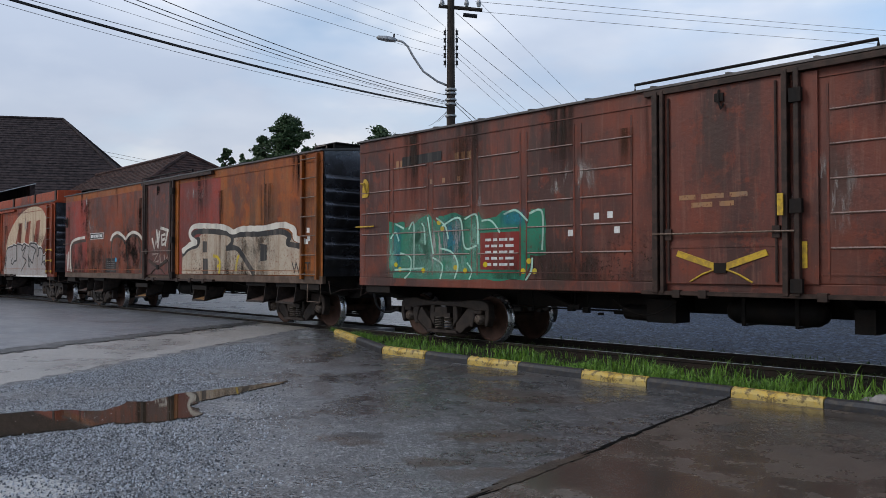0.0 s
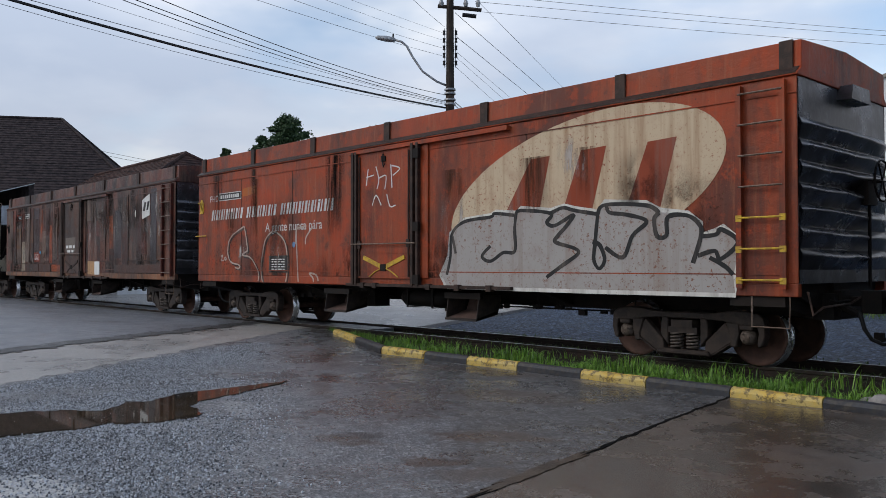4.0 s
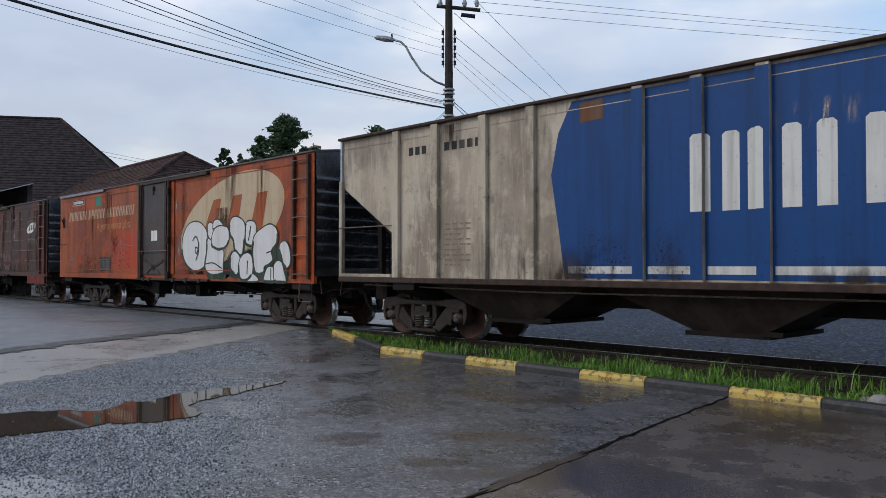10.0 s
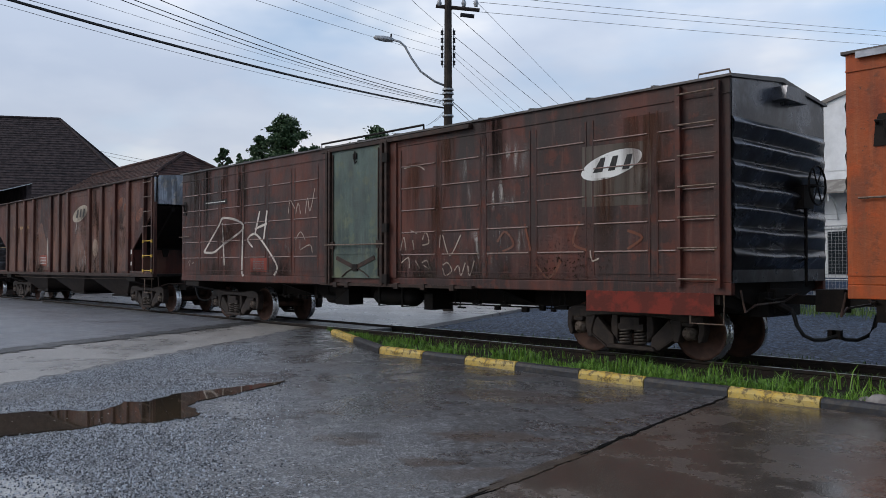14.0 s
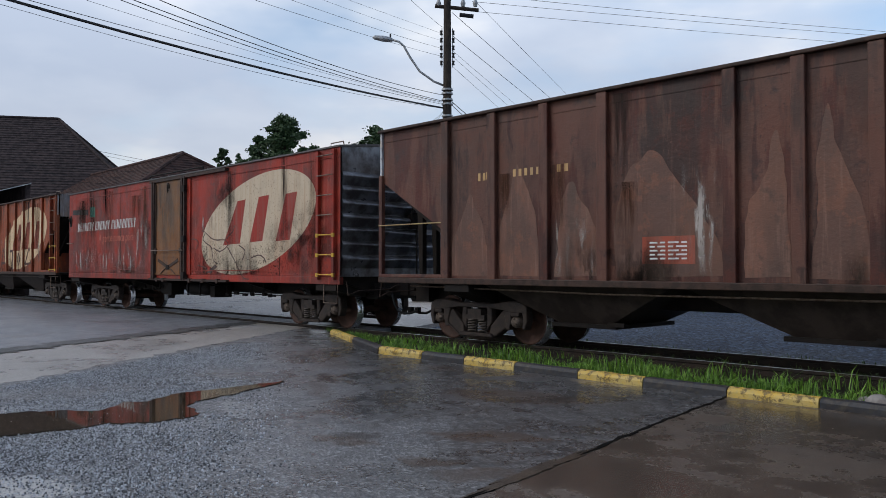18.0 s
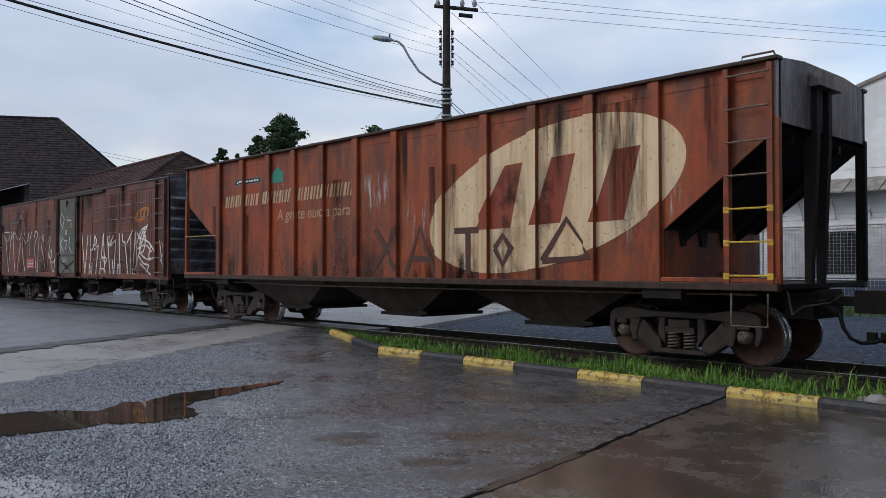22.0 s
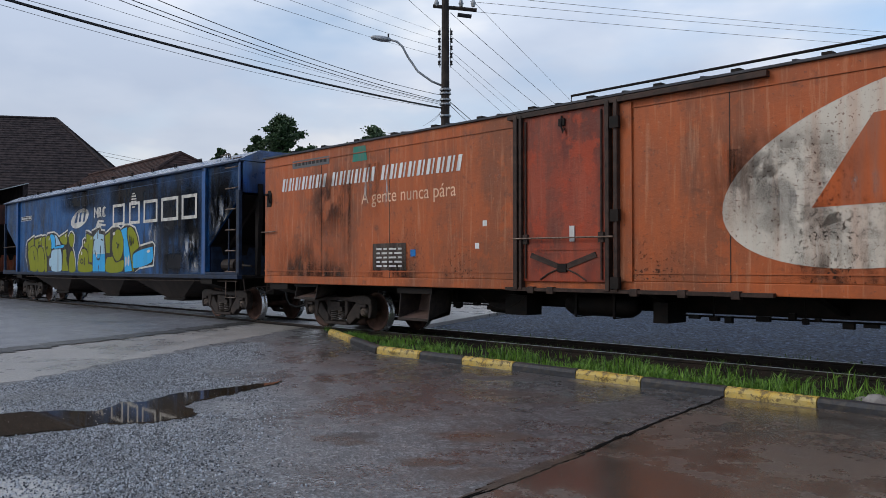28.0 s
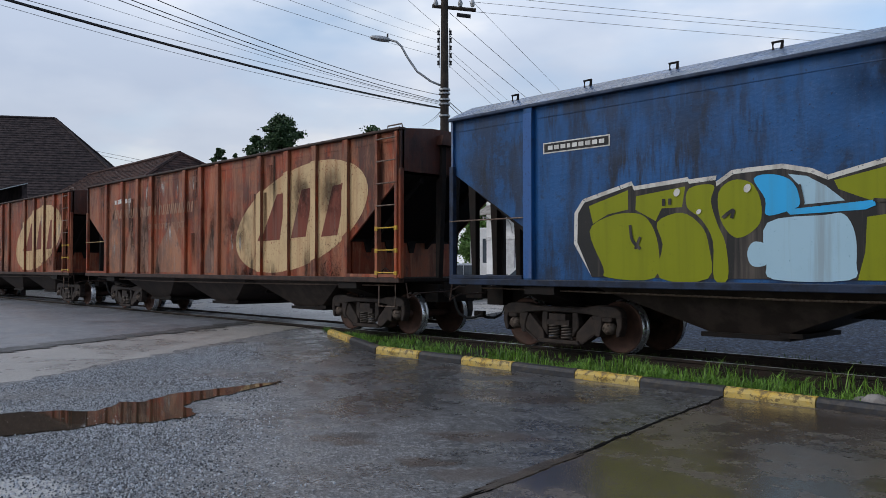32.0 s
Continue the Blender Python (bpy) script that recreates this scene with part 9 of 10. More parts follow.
    olives = [[(2.23, 2.11), (2.80, 2.29), (2.80, 2.03), (2.51, 1.98), (2.29, 1.86)], [(2.24, 1.76), (2.52, 1.95), (2.86, 1.98), (3.07, 1.88), (3.20, 1.55), (3.15, 1.12), (2.50, 1.12), (2.44, 1.26)], [(2.91, 2.20), (3.55, 2.28), (3.51, 2.02), (3.25, 2.02), (3.17, 1.86), (2.90, 2.02)],
              [(3.19, 1.84), (3.50, 1.95), (3.74, 1.78), (3.83, 1.53), (3.82, 1.12), (3.22, 1.12), (3.26, 1.55)], [(3.60, 2.25), (3.89, 2.27), (3.86, 2.07), (3.93, 1.80), (4.03, 1.53), (4.05, 1.12), (3.89, 1.12), (3.88, 1.58), (3.74, 1.86), (3.57, 2.02)],
              [(3.95, 2.17), (4.11, 2.31), (4.32, 2.26), (4.42, 2.04), (4.41, 1.78), (4.24, 1.63), (4.10, 1.64), (3.97, 1.85)], [(5.16, 2.22), (5.78, 2.36), (5.80, 2.07), (5.70, 1.96), (5.56, 1.95), (5.40, 2.02), (5.20, 2.12)], [(5.46, 1.80), (5.69, 1.83), (5.90, 1.2), (5.89, 1.12), (5.37, 1.12), (5.44, 1.42)],
              [(5.93, 2.22), (6.10, 2.33), (6.30, 2.27), (6.33, 2.08), (6.22, 1.90), (6.05, 1.93), (5.95, 2.06)], [(5.97, 1.12), (6.0, 1.58), (6.15, 1.78), (6.33, 1.66), (6.43, 1.41), (6.45, 1.12)], [(6.72, 1.12), (6.73, 1.5), (6.87, 1.72), (7.04, 1.81), (7.30, 1.76), (7.44, 1.58), (7.45, 1.36), (7.72, 1.31), (7.72, 1.12)],
              [(7.08, 2.01), (7.18, 2.06), (7.30, 1.99), (7.31, 2.28), (7.79, 2.17), (7.72, 1.39), (7.50, 1.41), (7.44, 1.66), (7.32, 1.82), (7.10, 1.90)], [(8.63, 2.17), (8.95, 2.28), (8.95, 1.66), (8.73, 1.66), (8.67, 1.89)], [(8.74, 1.50), (9.0, 1.54), (9.14, 1.55), (9.36, 1.38), (9.80, 1.45), (9.87, 1.36), (9.69, 1.12), (8.73, 1.12)],
              [(10.09, 2.29), (10.21, 2.38), (10.38, 2.33), (10.60, 2.15), (10.70, 1.95), (10.75, 1.79), (10.48, 1.68), (10.37, 1.53), (10.48, 1.21), (10.42, 1.16), (10.26, 1.69), (10.11, 2.06)]]
    painted(w, "graffiti", [smooth(p, 4) if i in (1, 3, 4, 5, 8, 9, 10, 13, 14) else p for i, p in enumerate(olives)], olive, "olive sprayed shape", 4, split=True)
    painted(w, "graffiti", [oval(9.47, 1.88, 0.36, 0.45, 0)], olive, "round olive sprayed shape", 5)
    pales = [smooth([(4.49, 1.78), (5.06, 1.84), (5.25, 1.84), (5.35, 1.63), (5.36, 1.31), (5.29, 1.12), (4.55, 1.12), (4.48, 1.33)], 4), smooth([(4.27, 1.43), (4.34, 1.56), (4.49, 1.52), (4.52, 1.38), (4.46, 1.28), (4.32, 1.28)], 4),
             [(4.71, 2.33), (4.90, 2.29), (5.09, 2.16), (5.26, 1.99), (4.87, 1.97), (4.84, 2.17)], [(7.80, 2.16), (8.18, 2.37), (8.23, 2.25), (8.54, 2.21), (8.56, 2.04), (8.63, 1.64), (7.79, 1.64), (7.79, 1.78), (7.86, 1.97)]]
    painted(w, "graffiti", pales, pale, "pale blue sprayed shape", 5, split=True)
    skies = [smooth([(4.35, 2.31), (4.56, 2.34), (4.76, 2.23), (4.83, 1.98), (4.69, 1.90), (4.48, 1.87), (4.47, 2.06)], 4), [(4.68, 1.92), (5.53, 1.98), (5.54, 1.92), (5.45, 1.88), (4.73, 1.86)], [(7.79, 1.64), (8.63, 1.64), (8.66, 1.12), (7.79, 1.12)],
             [(9.69, 2.29), (9.79, 2.34), (10.05, 2.37), (10.04, 2.14), (10.21, 1.69), (10.38, 1.14), (9.93, 1.12), (9.91, 1.43), (9.87, 1.59), (9.85, 2.04)], smooth([(10.42, 1.53), (10.50, 1.62), (10.89, 1.72), (11.50, 1.79), (11.56, 1.74), (11.51, 1.39), (10.54, 1.22), (10.44, 1.35)], 3)]
    painted(w, "graffiti", skies, sky, "light blue sprayed shape", 6, split=True)
    lines = [[(2.83, 1.82), (2.86, 1.62), (2.97, 1.50)], [(2.9, 1.5), (2.97, 1.66)], [(3.28, 2.14), (3.28, 2.05)], [(3.36, 2.14), (3.36, 2.06)], [(4.0, 1.86), (4.12, 1.95), (4.10, 1.85)], [(5.52, 1.98), (5.75, 1.95)], [(5.75, 1.6), (5.86, 1.3)], [(7.46, 1.95), (7.44, 1.7)], [(6.85, 1.42), (6.98, 1.5), (7.1, 1.42), (6.98, 1.36), (6.85, 1.42)],
             [(7.2, 1.55), (7.2, 1.3)], [(7.95, 1.76), (8.06, 1.55), (8.2, 1.47), (8.31, 1.55), (8.35, 1.89)], [(8.08, 1.49), (8.3, 1.49)], [(8.2, 1.3), (8.24, 1.14)], [(8.15, 2.36), (8.13, 2.1)], [(7.8, 2.05), (7.95, 2.08)], [(8.36, 2.08), (8.52, 2.04)], [(9.4, 1.96), (9.52, 1.85), (9.44, 1.80), (9.58, 1.92)],
             [(10.2, 2.15), (10.25, 1.9)], [(10.32, 2.1), (10.3, 1.85), (10.4, 1.98)], [(10.45, 2.05), (10.46, 1.9)], [(4.82, 2.2), (4.86, 1.98)]]
    strokes(w, "graffiti_line", lines, 0.04, M_BLACKP, "", 8, n=5)
    glints = [oval(u, z, a, b, 0.01, 14) for u, z, a, b in ((10.02, 1.41, 0.05, 0.15), (10.18, 1.43, 0.06, 0.15), (11.35, 1.68, 0.10, 0.04), (9.25, 2.22, 0.07, 0.05), (7.68, 2.13, 0.05, 0.04), (7.17, 2.01, 0.04, 0.04), (6.99, 1.68, 0.04, 0.05), (8.08, 1.62, 0.05, 0.08), (3.45, 2.21, 0.04, 0.05), (4.28, 2.2, 0.04, 0.05), (5.7, 2.27, 0.05, 0.05), (3.72, 1.95, 0.03, 0.03))]
    painted(w, "graffiti_glint", glints, white, "", 9, split=True)
    number_plate(w, 1.50, 2.54, 2.92, 3.08, M_WHITE, M_BLACKP, M_WHITE)
    painted(w, "stake_paint", [[(14.13, 1.1), (14.27, 1.1), (14.27, 3.55), (14.13, 3.55)], [(1.21, 1.1), (1.35, 1.1), (1.35, 3.55), (1.21, 3.55)]], worn_paint("faded_stake_blue", rgb(60, 92, 142), rgb(40, 56, 84), 84, 0.5), "", 1)
    return w


def rusty_hopper(seed, left):
    paint = weathered("red_rust_hopper_paint_%s" % "ab"[seed % 2], rgb(134, 68, 46), rgb(112, 58, 44), (0.045, 0.024, 0.018), rgb(168, 124, 98), 14 + seed, 0.55, 0.5, pale=0.5, tongue=0.4)
    end = weathered("dark_rust_end_%s" % "ab"[seed % 2], rgb(72, 42, 34), rgb(52, 36, 32), (0.02, 0.016, 0.015), rgb(100, 70, 60), 24 + seed, 0.4, 0.5)
    w = placed(hopper("rust-red hopper wagon with a stained oval emblem", 12.95, paint, end, [1.15, 2.17, 3.1, 3.88, 5.59, 6.35, 7.09, 8.77, 9.72, 10.61, 11.53]), left)
    emblem(w, 9.95, 2.25, worn_paint("rust_stained_cream_%s" % "ab"[seed % 2], rgb(192, 168, 132), rgb(120, 64, 46), 90 + seed, 0.45, rgb(140, 90, 58)), worn_paint("emblem_brown_%s" % "ab"[seed % 2], rgb(110, 58, 45), rgb(110, 58, 45), 92, 0.2))
    company_name(w, 1.5, 5.9, 2.62, 2.88, worn_paint("dim_lettering_%s" % "ab"[seed % 2], rgb(150, 120, 100), rgb(110, 60, 46), 94, 0.55))
    words(w, "A gente nunca pára", 3.4, 2.25, 0.24, worn_paint("dim_slogan_%s" % "ab"[seed % 2], rgb(145, 112, 92), rgb(110, 60, 46), 95, 0.55), "faded painted slogan", 0.1, 0.9, -1.267)
    washed = weathered("washed_rust_paint_%s" % "ab"[seed % 2], rgb(146, 112, 96), rgb(130, 92, 78), (0.08, 0.05, 0.04), rgb(165, 140, 125), 64 + seed, 0.4, 0.5, pale=0.5)
    tongues(w, [1.15, 2.17, 3.1, 3.88, 5.59, 6.35, 7.09], washed, 8 + seed, 1.9, 3.2, 0.8)
    painted(w, "number_mark", bar_row(1.6, 2.6, 3.05, 3.17, [2, 1, 2, 1, 3, 1, 2, 1, 2], 0), M_WHITE, "", 1, split=True)
    return w


for make in (wagon_one, wagon_two, wagon_three, wagon_four, wagon_five, wagon_six, wagon_seven, wagon_eight, wagon_nine, wagon_ten, wagon_eleven, wagon_twelve, wagon_thirteen):
    make()
rusty_hopper(0, -107.9)
rusty_hopper(1, -122.3)


# dirt and wear, wagon by wagon
for n, (w, _) in enumerate(TRAIN):
    tall = 3.55 if w.name.startswith("boxcar") else 3.62
    if n in (2, 3):
        tall = 3.42
    length = (13.05, 13.15, 13.0, 13.05, 13.1, 13.02, 13.0, 13.05, 13.1, 13.1, 13.02, 14.15, 15.65, 12.95, 12.95)[n]
    heavy = {4: (3, 0, 4, 0, 2, 1), 12: (3, 0, 0, 0, 0, 0), 3: (16, 10, 9, 7, 20, 8), 1: (6, 8, 8, 4, 3, 2), 2: (5, 6, 9, 3, 6, 4), 8: (5, 6, 10, 4, 4, 6), 7: (4, 4, 6, 2, 1, 2), 9: (5, 5, 5, 1, 5, 2), 10: (6, 5, 6, 2, 4, 2), 11: (0, 4, 7, 3, 3, 6), 5: (1, 6, 7, 2, 4, 4), 0: (7, 6, 6, 2, 4, 2), 13: (7, 5, 6, 3, 6, 2), 14: (7, 5, 6, 3, 6, 2)}.get(n, (10, 7, 8, 5, 5, 3))
    weather(w, length, tall, 100 + n, *heavy)


def to_metres(ob, done):
    """Bring a wagon's drawn parts to metres; the running gear is drawn in metres already."""
    for c in ob.children:
        c.location = tuple(a * b for a, b in zip(c.location, UNIT))
        if c.name.startswith("bogie") and not c.name.startswith("bogie_guard"):
            continue
        if c.data not in done:
            done.append(c.data)
            resize(c.data, *UNIT)
        to_metres(c, done)


for wagon, _ in TRAIN:
    to_metres(wagon, [])


# ---- beyond the track ----
def spot(x, y, depth):
    """A place so many metres ahead of the camera's plane, by its direction across and up (tangents)."""
    a = radians(YAW0 - 0.16)
    f, r = Vector((-math.sin(a), math.cos(a), 0)), Vector((math.cos(a), math.sin(a), 0))
    return Vector(EYE) + depth * (f + r * x + Vector((0, 0, y)))


def tan_of(px, py):
    return (px - 784) / 1440.0, (471.8 - py) / 1440.0


M_WALL = grimy("stained_white_plaster", (0.86, 0.87, 0.88), (0.72, 0.73, 0.74), 0.9, 0.8)
M_DADO = grimy("blue_dado_paint", (0.05, 0.08, 0.14), (0.07, 0.09, 0.13), 2, 0.6)
M_SHUTTER = grimy("white_slatted_shutter", (0.62, 0.63, 0.64), (0.50, 0.50, 0.51), 3, 0.5)
M_AWNING = grimy("corrugated_awning", (0.30, 0.28, 0.25), (0.20, 0.18, 0.16), 4, 0.6)
M_TILE = grimy("old_dark_roof_tiles", (0.026, 0.021, 0.022), (0.062, 0.047, 0.047), 3.4, 0.75, 0.0, 0.3, 0.1)
M_TILE2 = grimy("brown_roof_tiles", (0.038, 0.025, 0.024), (0.085, 0.050, 0.044), 2.4, 0.75, 0.0, 0.3, 0.1)
M_GLASS = grimy("dark_window_glass", (0.02, 0.025, 0.03), (0.03, 0.035, 0.04), 2, 0.1)
M_METAL = grimy("galvanised_steel", (0.42, 0.43, 0.44), (0.30, 0.31, 0.32), 10, 0.4, 0.6)


M_BRACKET = grimy("white_bracket_paint", (0.70, 0.71, 0.72), (0.5, 0.5, 0.5), 6, 0.5)


def station():
    """Long low station front with an awning on curved brackets; a taller gabled hall rises behind its line."""
    w = base_empty("building", "white plastered station building with an awning and pale shutters", "building", kind="")
    w.location = (-10.25, 15.4, -0.12)
    part("wall", Geo().box(-14, 26, 0, 9, 0, 4.25), M_WALL, w)
    part("gable_wall", Geo().prism([(0, 4.25), (20, 4.25), (20, 7.6), (10, 9.4), (0, 6.29)], -0.02, 8), M_WALL, w)
    part("gable_coping", Geo().prism([(-0.1, 6.25), (10, 9.38), (10, 9.50), (-0.1, 6.36)], -0.10, 8), M_AWNING, w)
    part("dado", Geo().box(-14, 26, -0.03, -0.0, 0, 1.0), M_DADO, w)
    for i in range(-14, 26):
        part("awning_sheet", Geo().prism_x([(-0.8, 3.50), (-0.8, 3.54), (0.0, 3.98), (0.0, 3.94)], i + 0.02, i + 0.98), M_AWNING, w)
        br = Geo().tube([(i + 0.5, -0.02, 2.75), (i + 0.5, -0.12, 3.10), (i + 0.5, -0.40, 3.38), (i + 0.5, -0.74, 3.44), (i + 0.5, -0.70, 3.28)], 0.028, 6)
        part("bracket", br, M_BRACKET, w, "white curved bracket")
    part("lintel_band", Geo().box(-14, 26, -0.05, 0, 2.48, 2.60), M_BRACKET, w)
    for i in range(13):
        u = -13.6 + i * 3.0
        s = part("shutter", Geo().box(u, u + 1.25, -0.06, -0.01, 1.0, 2.46), M_SHUTTER, w)
        for k in range(9):
            part("shutter_slat", Geo().box(u, u + 1.25, -0.075, -0.06, 1.03 + k * 0.16, 1.15 + k * 0.16), M_SHUTTER, s)
        part("pier", Geo().box(u + 1.45, u + 1.62, -0.10, 0, 0, 2.5), M_DADO, w, "dark painted pier")
        part("window", Geo().box(u + 1.8, u + 2.7, -0.04, 0.0, 1.1, 2.4), M_GLASS, w)
    return w


station()


def yard_fence():
    f = base_empty("fence", "white wire mesh fence with curved post tops", "fence")
    f.location = (-19, 14.25, -0.12)
    post = Geo().tube([(0, 0, 0), (0, 0, 2.55), (0, -0.03, 2.75), (0, -0.16, 2.95), (0, -0.34, 3.0), (0, -0.46, 2.85)], 0.03, 6).mesh("post", M_METAL)
    wire = Geo()
    for i in range(20):
        p = part("post", post, None, f)
        p.location = (i * 1.5, 0, 0)
        part("arm", Geo().tube([(i * 1.5, 0, 2.55), (i * 1.5, 0.1, 2.85), (i * 1.5, 0.3, 2.98), (i * 1.5, 0.44, 2.8)], 0.022, 5), M_METAL, f)
    for k in range(25):
        wire.box(0, 28.5, -0.003, 0.003, 0.1 + k * 0.1, 0.106 + k * 0.1)
    for k in range(286):
        wire.box(k * 0.1, k * 0.1 + 0.006, -0.003, 0.003, 0.1, 2.5)
    part("mesh_panel", wire, M_METAL, f)
    part("top_rail", Geo().tube([(0, 0, 2.52), (28.5, 0, 2.52)], 0.02, 6), M_METAL, f)
    part("mid_rail", Geo().tube([(0, 0, 0.95), (28.5, 0, 0.95)], 0.02, 6), M_METAL, f)
    for z in (2.7, 2.85):
        part("strand", Geo().tube([(0, -0.1, z), (28.5, -0.1, z)], 0.006, 4), M_METAL, f)


yard_fence()


def tiled_roof(name, label, ridge_a, ridge_b, hip, drop, half, mat, rows, wall_mat, step=0.05):
    """A hipped roof of stepped tile courses on a plain building."""
    a, b = Vector(ridge_a), Vector(ridge_b)
    d = (b - a).normalized()
    n = Vector((-d.y, d.x, 0))
    w = base_empty(name, label, "building")
    ends = (-hip, hip)
    lift = Vector((0, 0, step))

    def courses(name, corner):
        g = Geo()
        for i in range(rows):
            p, q = corner(i / rows), corner((i + 1) / rows)
            g.v += [tuple(v) for v in (p[0], p[1], q[0] + lift, q[1] + lift)]
        for i in range(rows):
            k = 4 * i
            g.f.append((k, k + 1, k + 3, k + 2))
            if i < rows - 1:
                g.f.append((k + 2, k + 3, k + 5, k + 4))
        g.k = [0] * len(g.f)
        part(name, g, mat, w)

    for side in (-1, 1):
        courses("roof_slope", lambda t: (a + n * side * half * t - d * hip * t - Vector((0, 0, drop * t)), b + n * side * half * t + d * hip * t - Vector((0, 0, drop * t))))
    for e, s in ((a, -1), (b, 1)):
        courses("hip_slope", lambda t: (e + d * s * hip * t + n * half * t - Vector((0, 0, drop * t)), e + d * s * hip * t - n * half * t - Vector((0, 0, drop * t))))
    cap = Geo().tube([a + Vector((0, 0, 0.04)), b + Vector((0, 0, 0.04))], 0.11, 6)
    for e, s in ((a, -1), (b, 1)):
        for sd in (-1, 1):
            cap.tube([e + Vector((0, 0, 0.04)), e + d * s * hip + n * sd * half - Vector((0, 0, drop - 0.08))], 0.10, 6)
    part("ridge_tiles", cap, mat, w)
    ze = a.z - drop
    c = [a - d * (hip - 0.5) + n * (half - 0.5), b + d * (hip - 0.5) + n * (half - 0.5), b + d * (hip - 0.5) - n * (half - 0.5), a - d * (hip - 0.5) - n * (half - 0.5)]
    part("wall", Geo().prism_z([(p.x, p.y) for p in c][::-1], -0.12, ze + 0.02), wall_mat, w)
    return w


r1 = spot(*tan_of(325, 272), 42)
r2 = r1 + Vector((math.cos(radians(180 - 1.5)), math.sin(radians(180 - 1.5)), 0)) * 26
tiled_roof("station_house", "low house with a brown hipped tile roof", tuple(r2), tuple(r1), 4.0, 3.17, 5.2, M_TILE2, 22, M_WALL)
b1 = spot(*tan_of(104, 211), 56.8)
b2 = spot(*tan_of(-420, 180), 53.1)
tiled_roof("warehouse", "large old building with a tall dark tiled roof", (b2.x, b2.y, b1.z), tuple(b1), 7.2, 6.5, 8.0, M_TILE, 34, grimy("dark_brick_wall", (0.09, 0.05, 0.04), (0.13, 0.07, 0.05), 2, 0.8))
sh = spot(*tan_of(20, 352), 37.1)
g = Geo().prism_x([(-3, -0.5), (-3, -0.46), (0, 0.5), (0, 0.46)], -14, 3)
ob = thing("shed_roof", g, M_METAL, "pale metal roof of a low shed", "shed")
ob.location = sh
part("shed_wall", Geo().box(-14, 2.9, -0.2, 0, -sh.z - 0.1, 0.45), M_TILE, ob)

# ---- pole, street lamp, cables ----
M_POLE = grimy("dark_wooden_pole", (0.035, 0.028, 0.024), (0.06, 0.048, 0.04), 4, 0.8)
M_CABLE = grimy("black_cable", (0.02, 0.02, 0.022), (0.03, 0.03, 0.032), 3, 0.5)
PD = 23.1
foot = spot(*tan_of(794, 600), PD)
foot.z = -0.12


def on_pole(px, py):
    p = spot(*tan_of(px, py), PD)
    return p


pole = base_empty("utility_pole", "dark wooden utility pole with insulators and cable clamps", "pole", at=(foot.x, foot.y, -0.12))
top = on_pole(793, -40).z + 0.12
part("shaft", Geo().tube([(0, 0, 0), (0, 0, top * 0.5), (0, 0, top)], [0.155, 0.13, 0.10], 12), M_POLE, pole, smooth=False)
right = Vector((math.cos(radians(YAW0)), math.sin(radians(YAW0)), 0))
h0 = on_pole(793, 8).z + 0.12
part("cross_arm", Geo().tube([tuple(right * -0.35 + Vector((0, 0, h0))), tuple(right * 0.9 + Vector((0, 0, h0 - 0.12)))], 0.055, 6), M_POLE, pole)
for s in (-0.25, 0.45, 0.8):
    q = right * s + Vector((0, 0, h0 - 0.02))
    part("insulator", Geo().tube([tuple(q), tuple(q + Vector((0, 0, 0.10))), tuple(q + Vector((0, 0, 0.22)))], [0.05, 0.075, 0.03], 8), M_METAL, pole)
part("transformer_fuse", Geo().tube([tuple(right * 0.35 + Vector((0, 0, h0 - 0.25))), tuple(right * 0.75 + Vector((0, 0, h0 - 0.30)))], 0.06, 8), M_CABLE, pole)
for s in (-0.17, 0.17):
    for k in range(5):
        z = on_pole(793, 56 + 13.5 * k).z + 0.12
        part("spool_insulator", Geo().tube([tuple(right * s + Vector((0, 0, z - 0.06))), tuple(right * s + Vector((0, 0, z))), tuple(right * s + Vector((0, 0, z + 0.06)))], [0.045, 0.03, 0.045], 8), M_CABLE, pole)
    z0, z1 = on_pole(793, 118).z + 0.12, on_pole(793, 48).z + 0.12
    part("spool_rack", Geo().tube([tuple(right * s * 0.9 + Vector((0, 0, z0))), tuple(right * s * 0.9 + Vector((0, 0, z1)))], 0.014, 5), M_METAL, pole)
for py in (158, 165, 176, 184, 205):
    z = on_pole(793, py).z + 0.12
    cl = part("clamp", Geo().lathe_y([(0.15, -0.03), (0.165, -0.02), (0.165, 0.02), (0.15, 0.03)], 0, 0, 16), M_METAL, pole)
    cl.location, cl.rotation_euler = (0, 0, z), (radians(90), 0, 0)
lamp = base_empty("street_lamp", "grey LED street lamp on a curved arm fixed to the pole", "street lamp", at=(foot.x, foot.y, 0))
arm = [on_pole(*p) - Vector((foot.x, foot.y, 0)) for p in ((787, 150), (770, 143), (745, 125), (728, 100), (717, 80), (708, 72), (697, 69))]
part("arm", Geo().tube([tuple(v) for v in arm], 0.032, 8), M_METAL, lamp, smooth=True)
h = on_pole(697, 69) - Vector((foot.x, foot.y, 0))
t = on_pole(661, 64) - Vector((foot.x, foot.y, 0))
part("head", Geo().tube([tuple(h), tuple(h.lerp(t, 0.15)), tuple(h.lerp(t, 0.5)), tuple(h.lerp(t, 0.9)), tuple(t)], [0.04, 0.075, 0.085, 0.06, 0.02], 10), M_METAL, lamp, "flat lamp head", smooth=True)
part("sensor", Geo().tube([tuple(h.lerp(t, 0.12) + Vector((0, 0, 0.05))), tuple(h.lerp(t, 0.12) + Vector((0, 0, 0.16)))], 0.025, 8), M_CABLE, lamp)


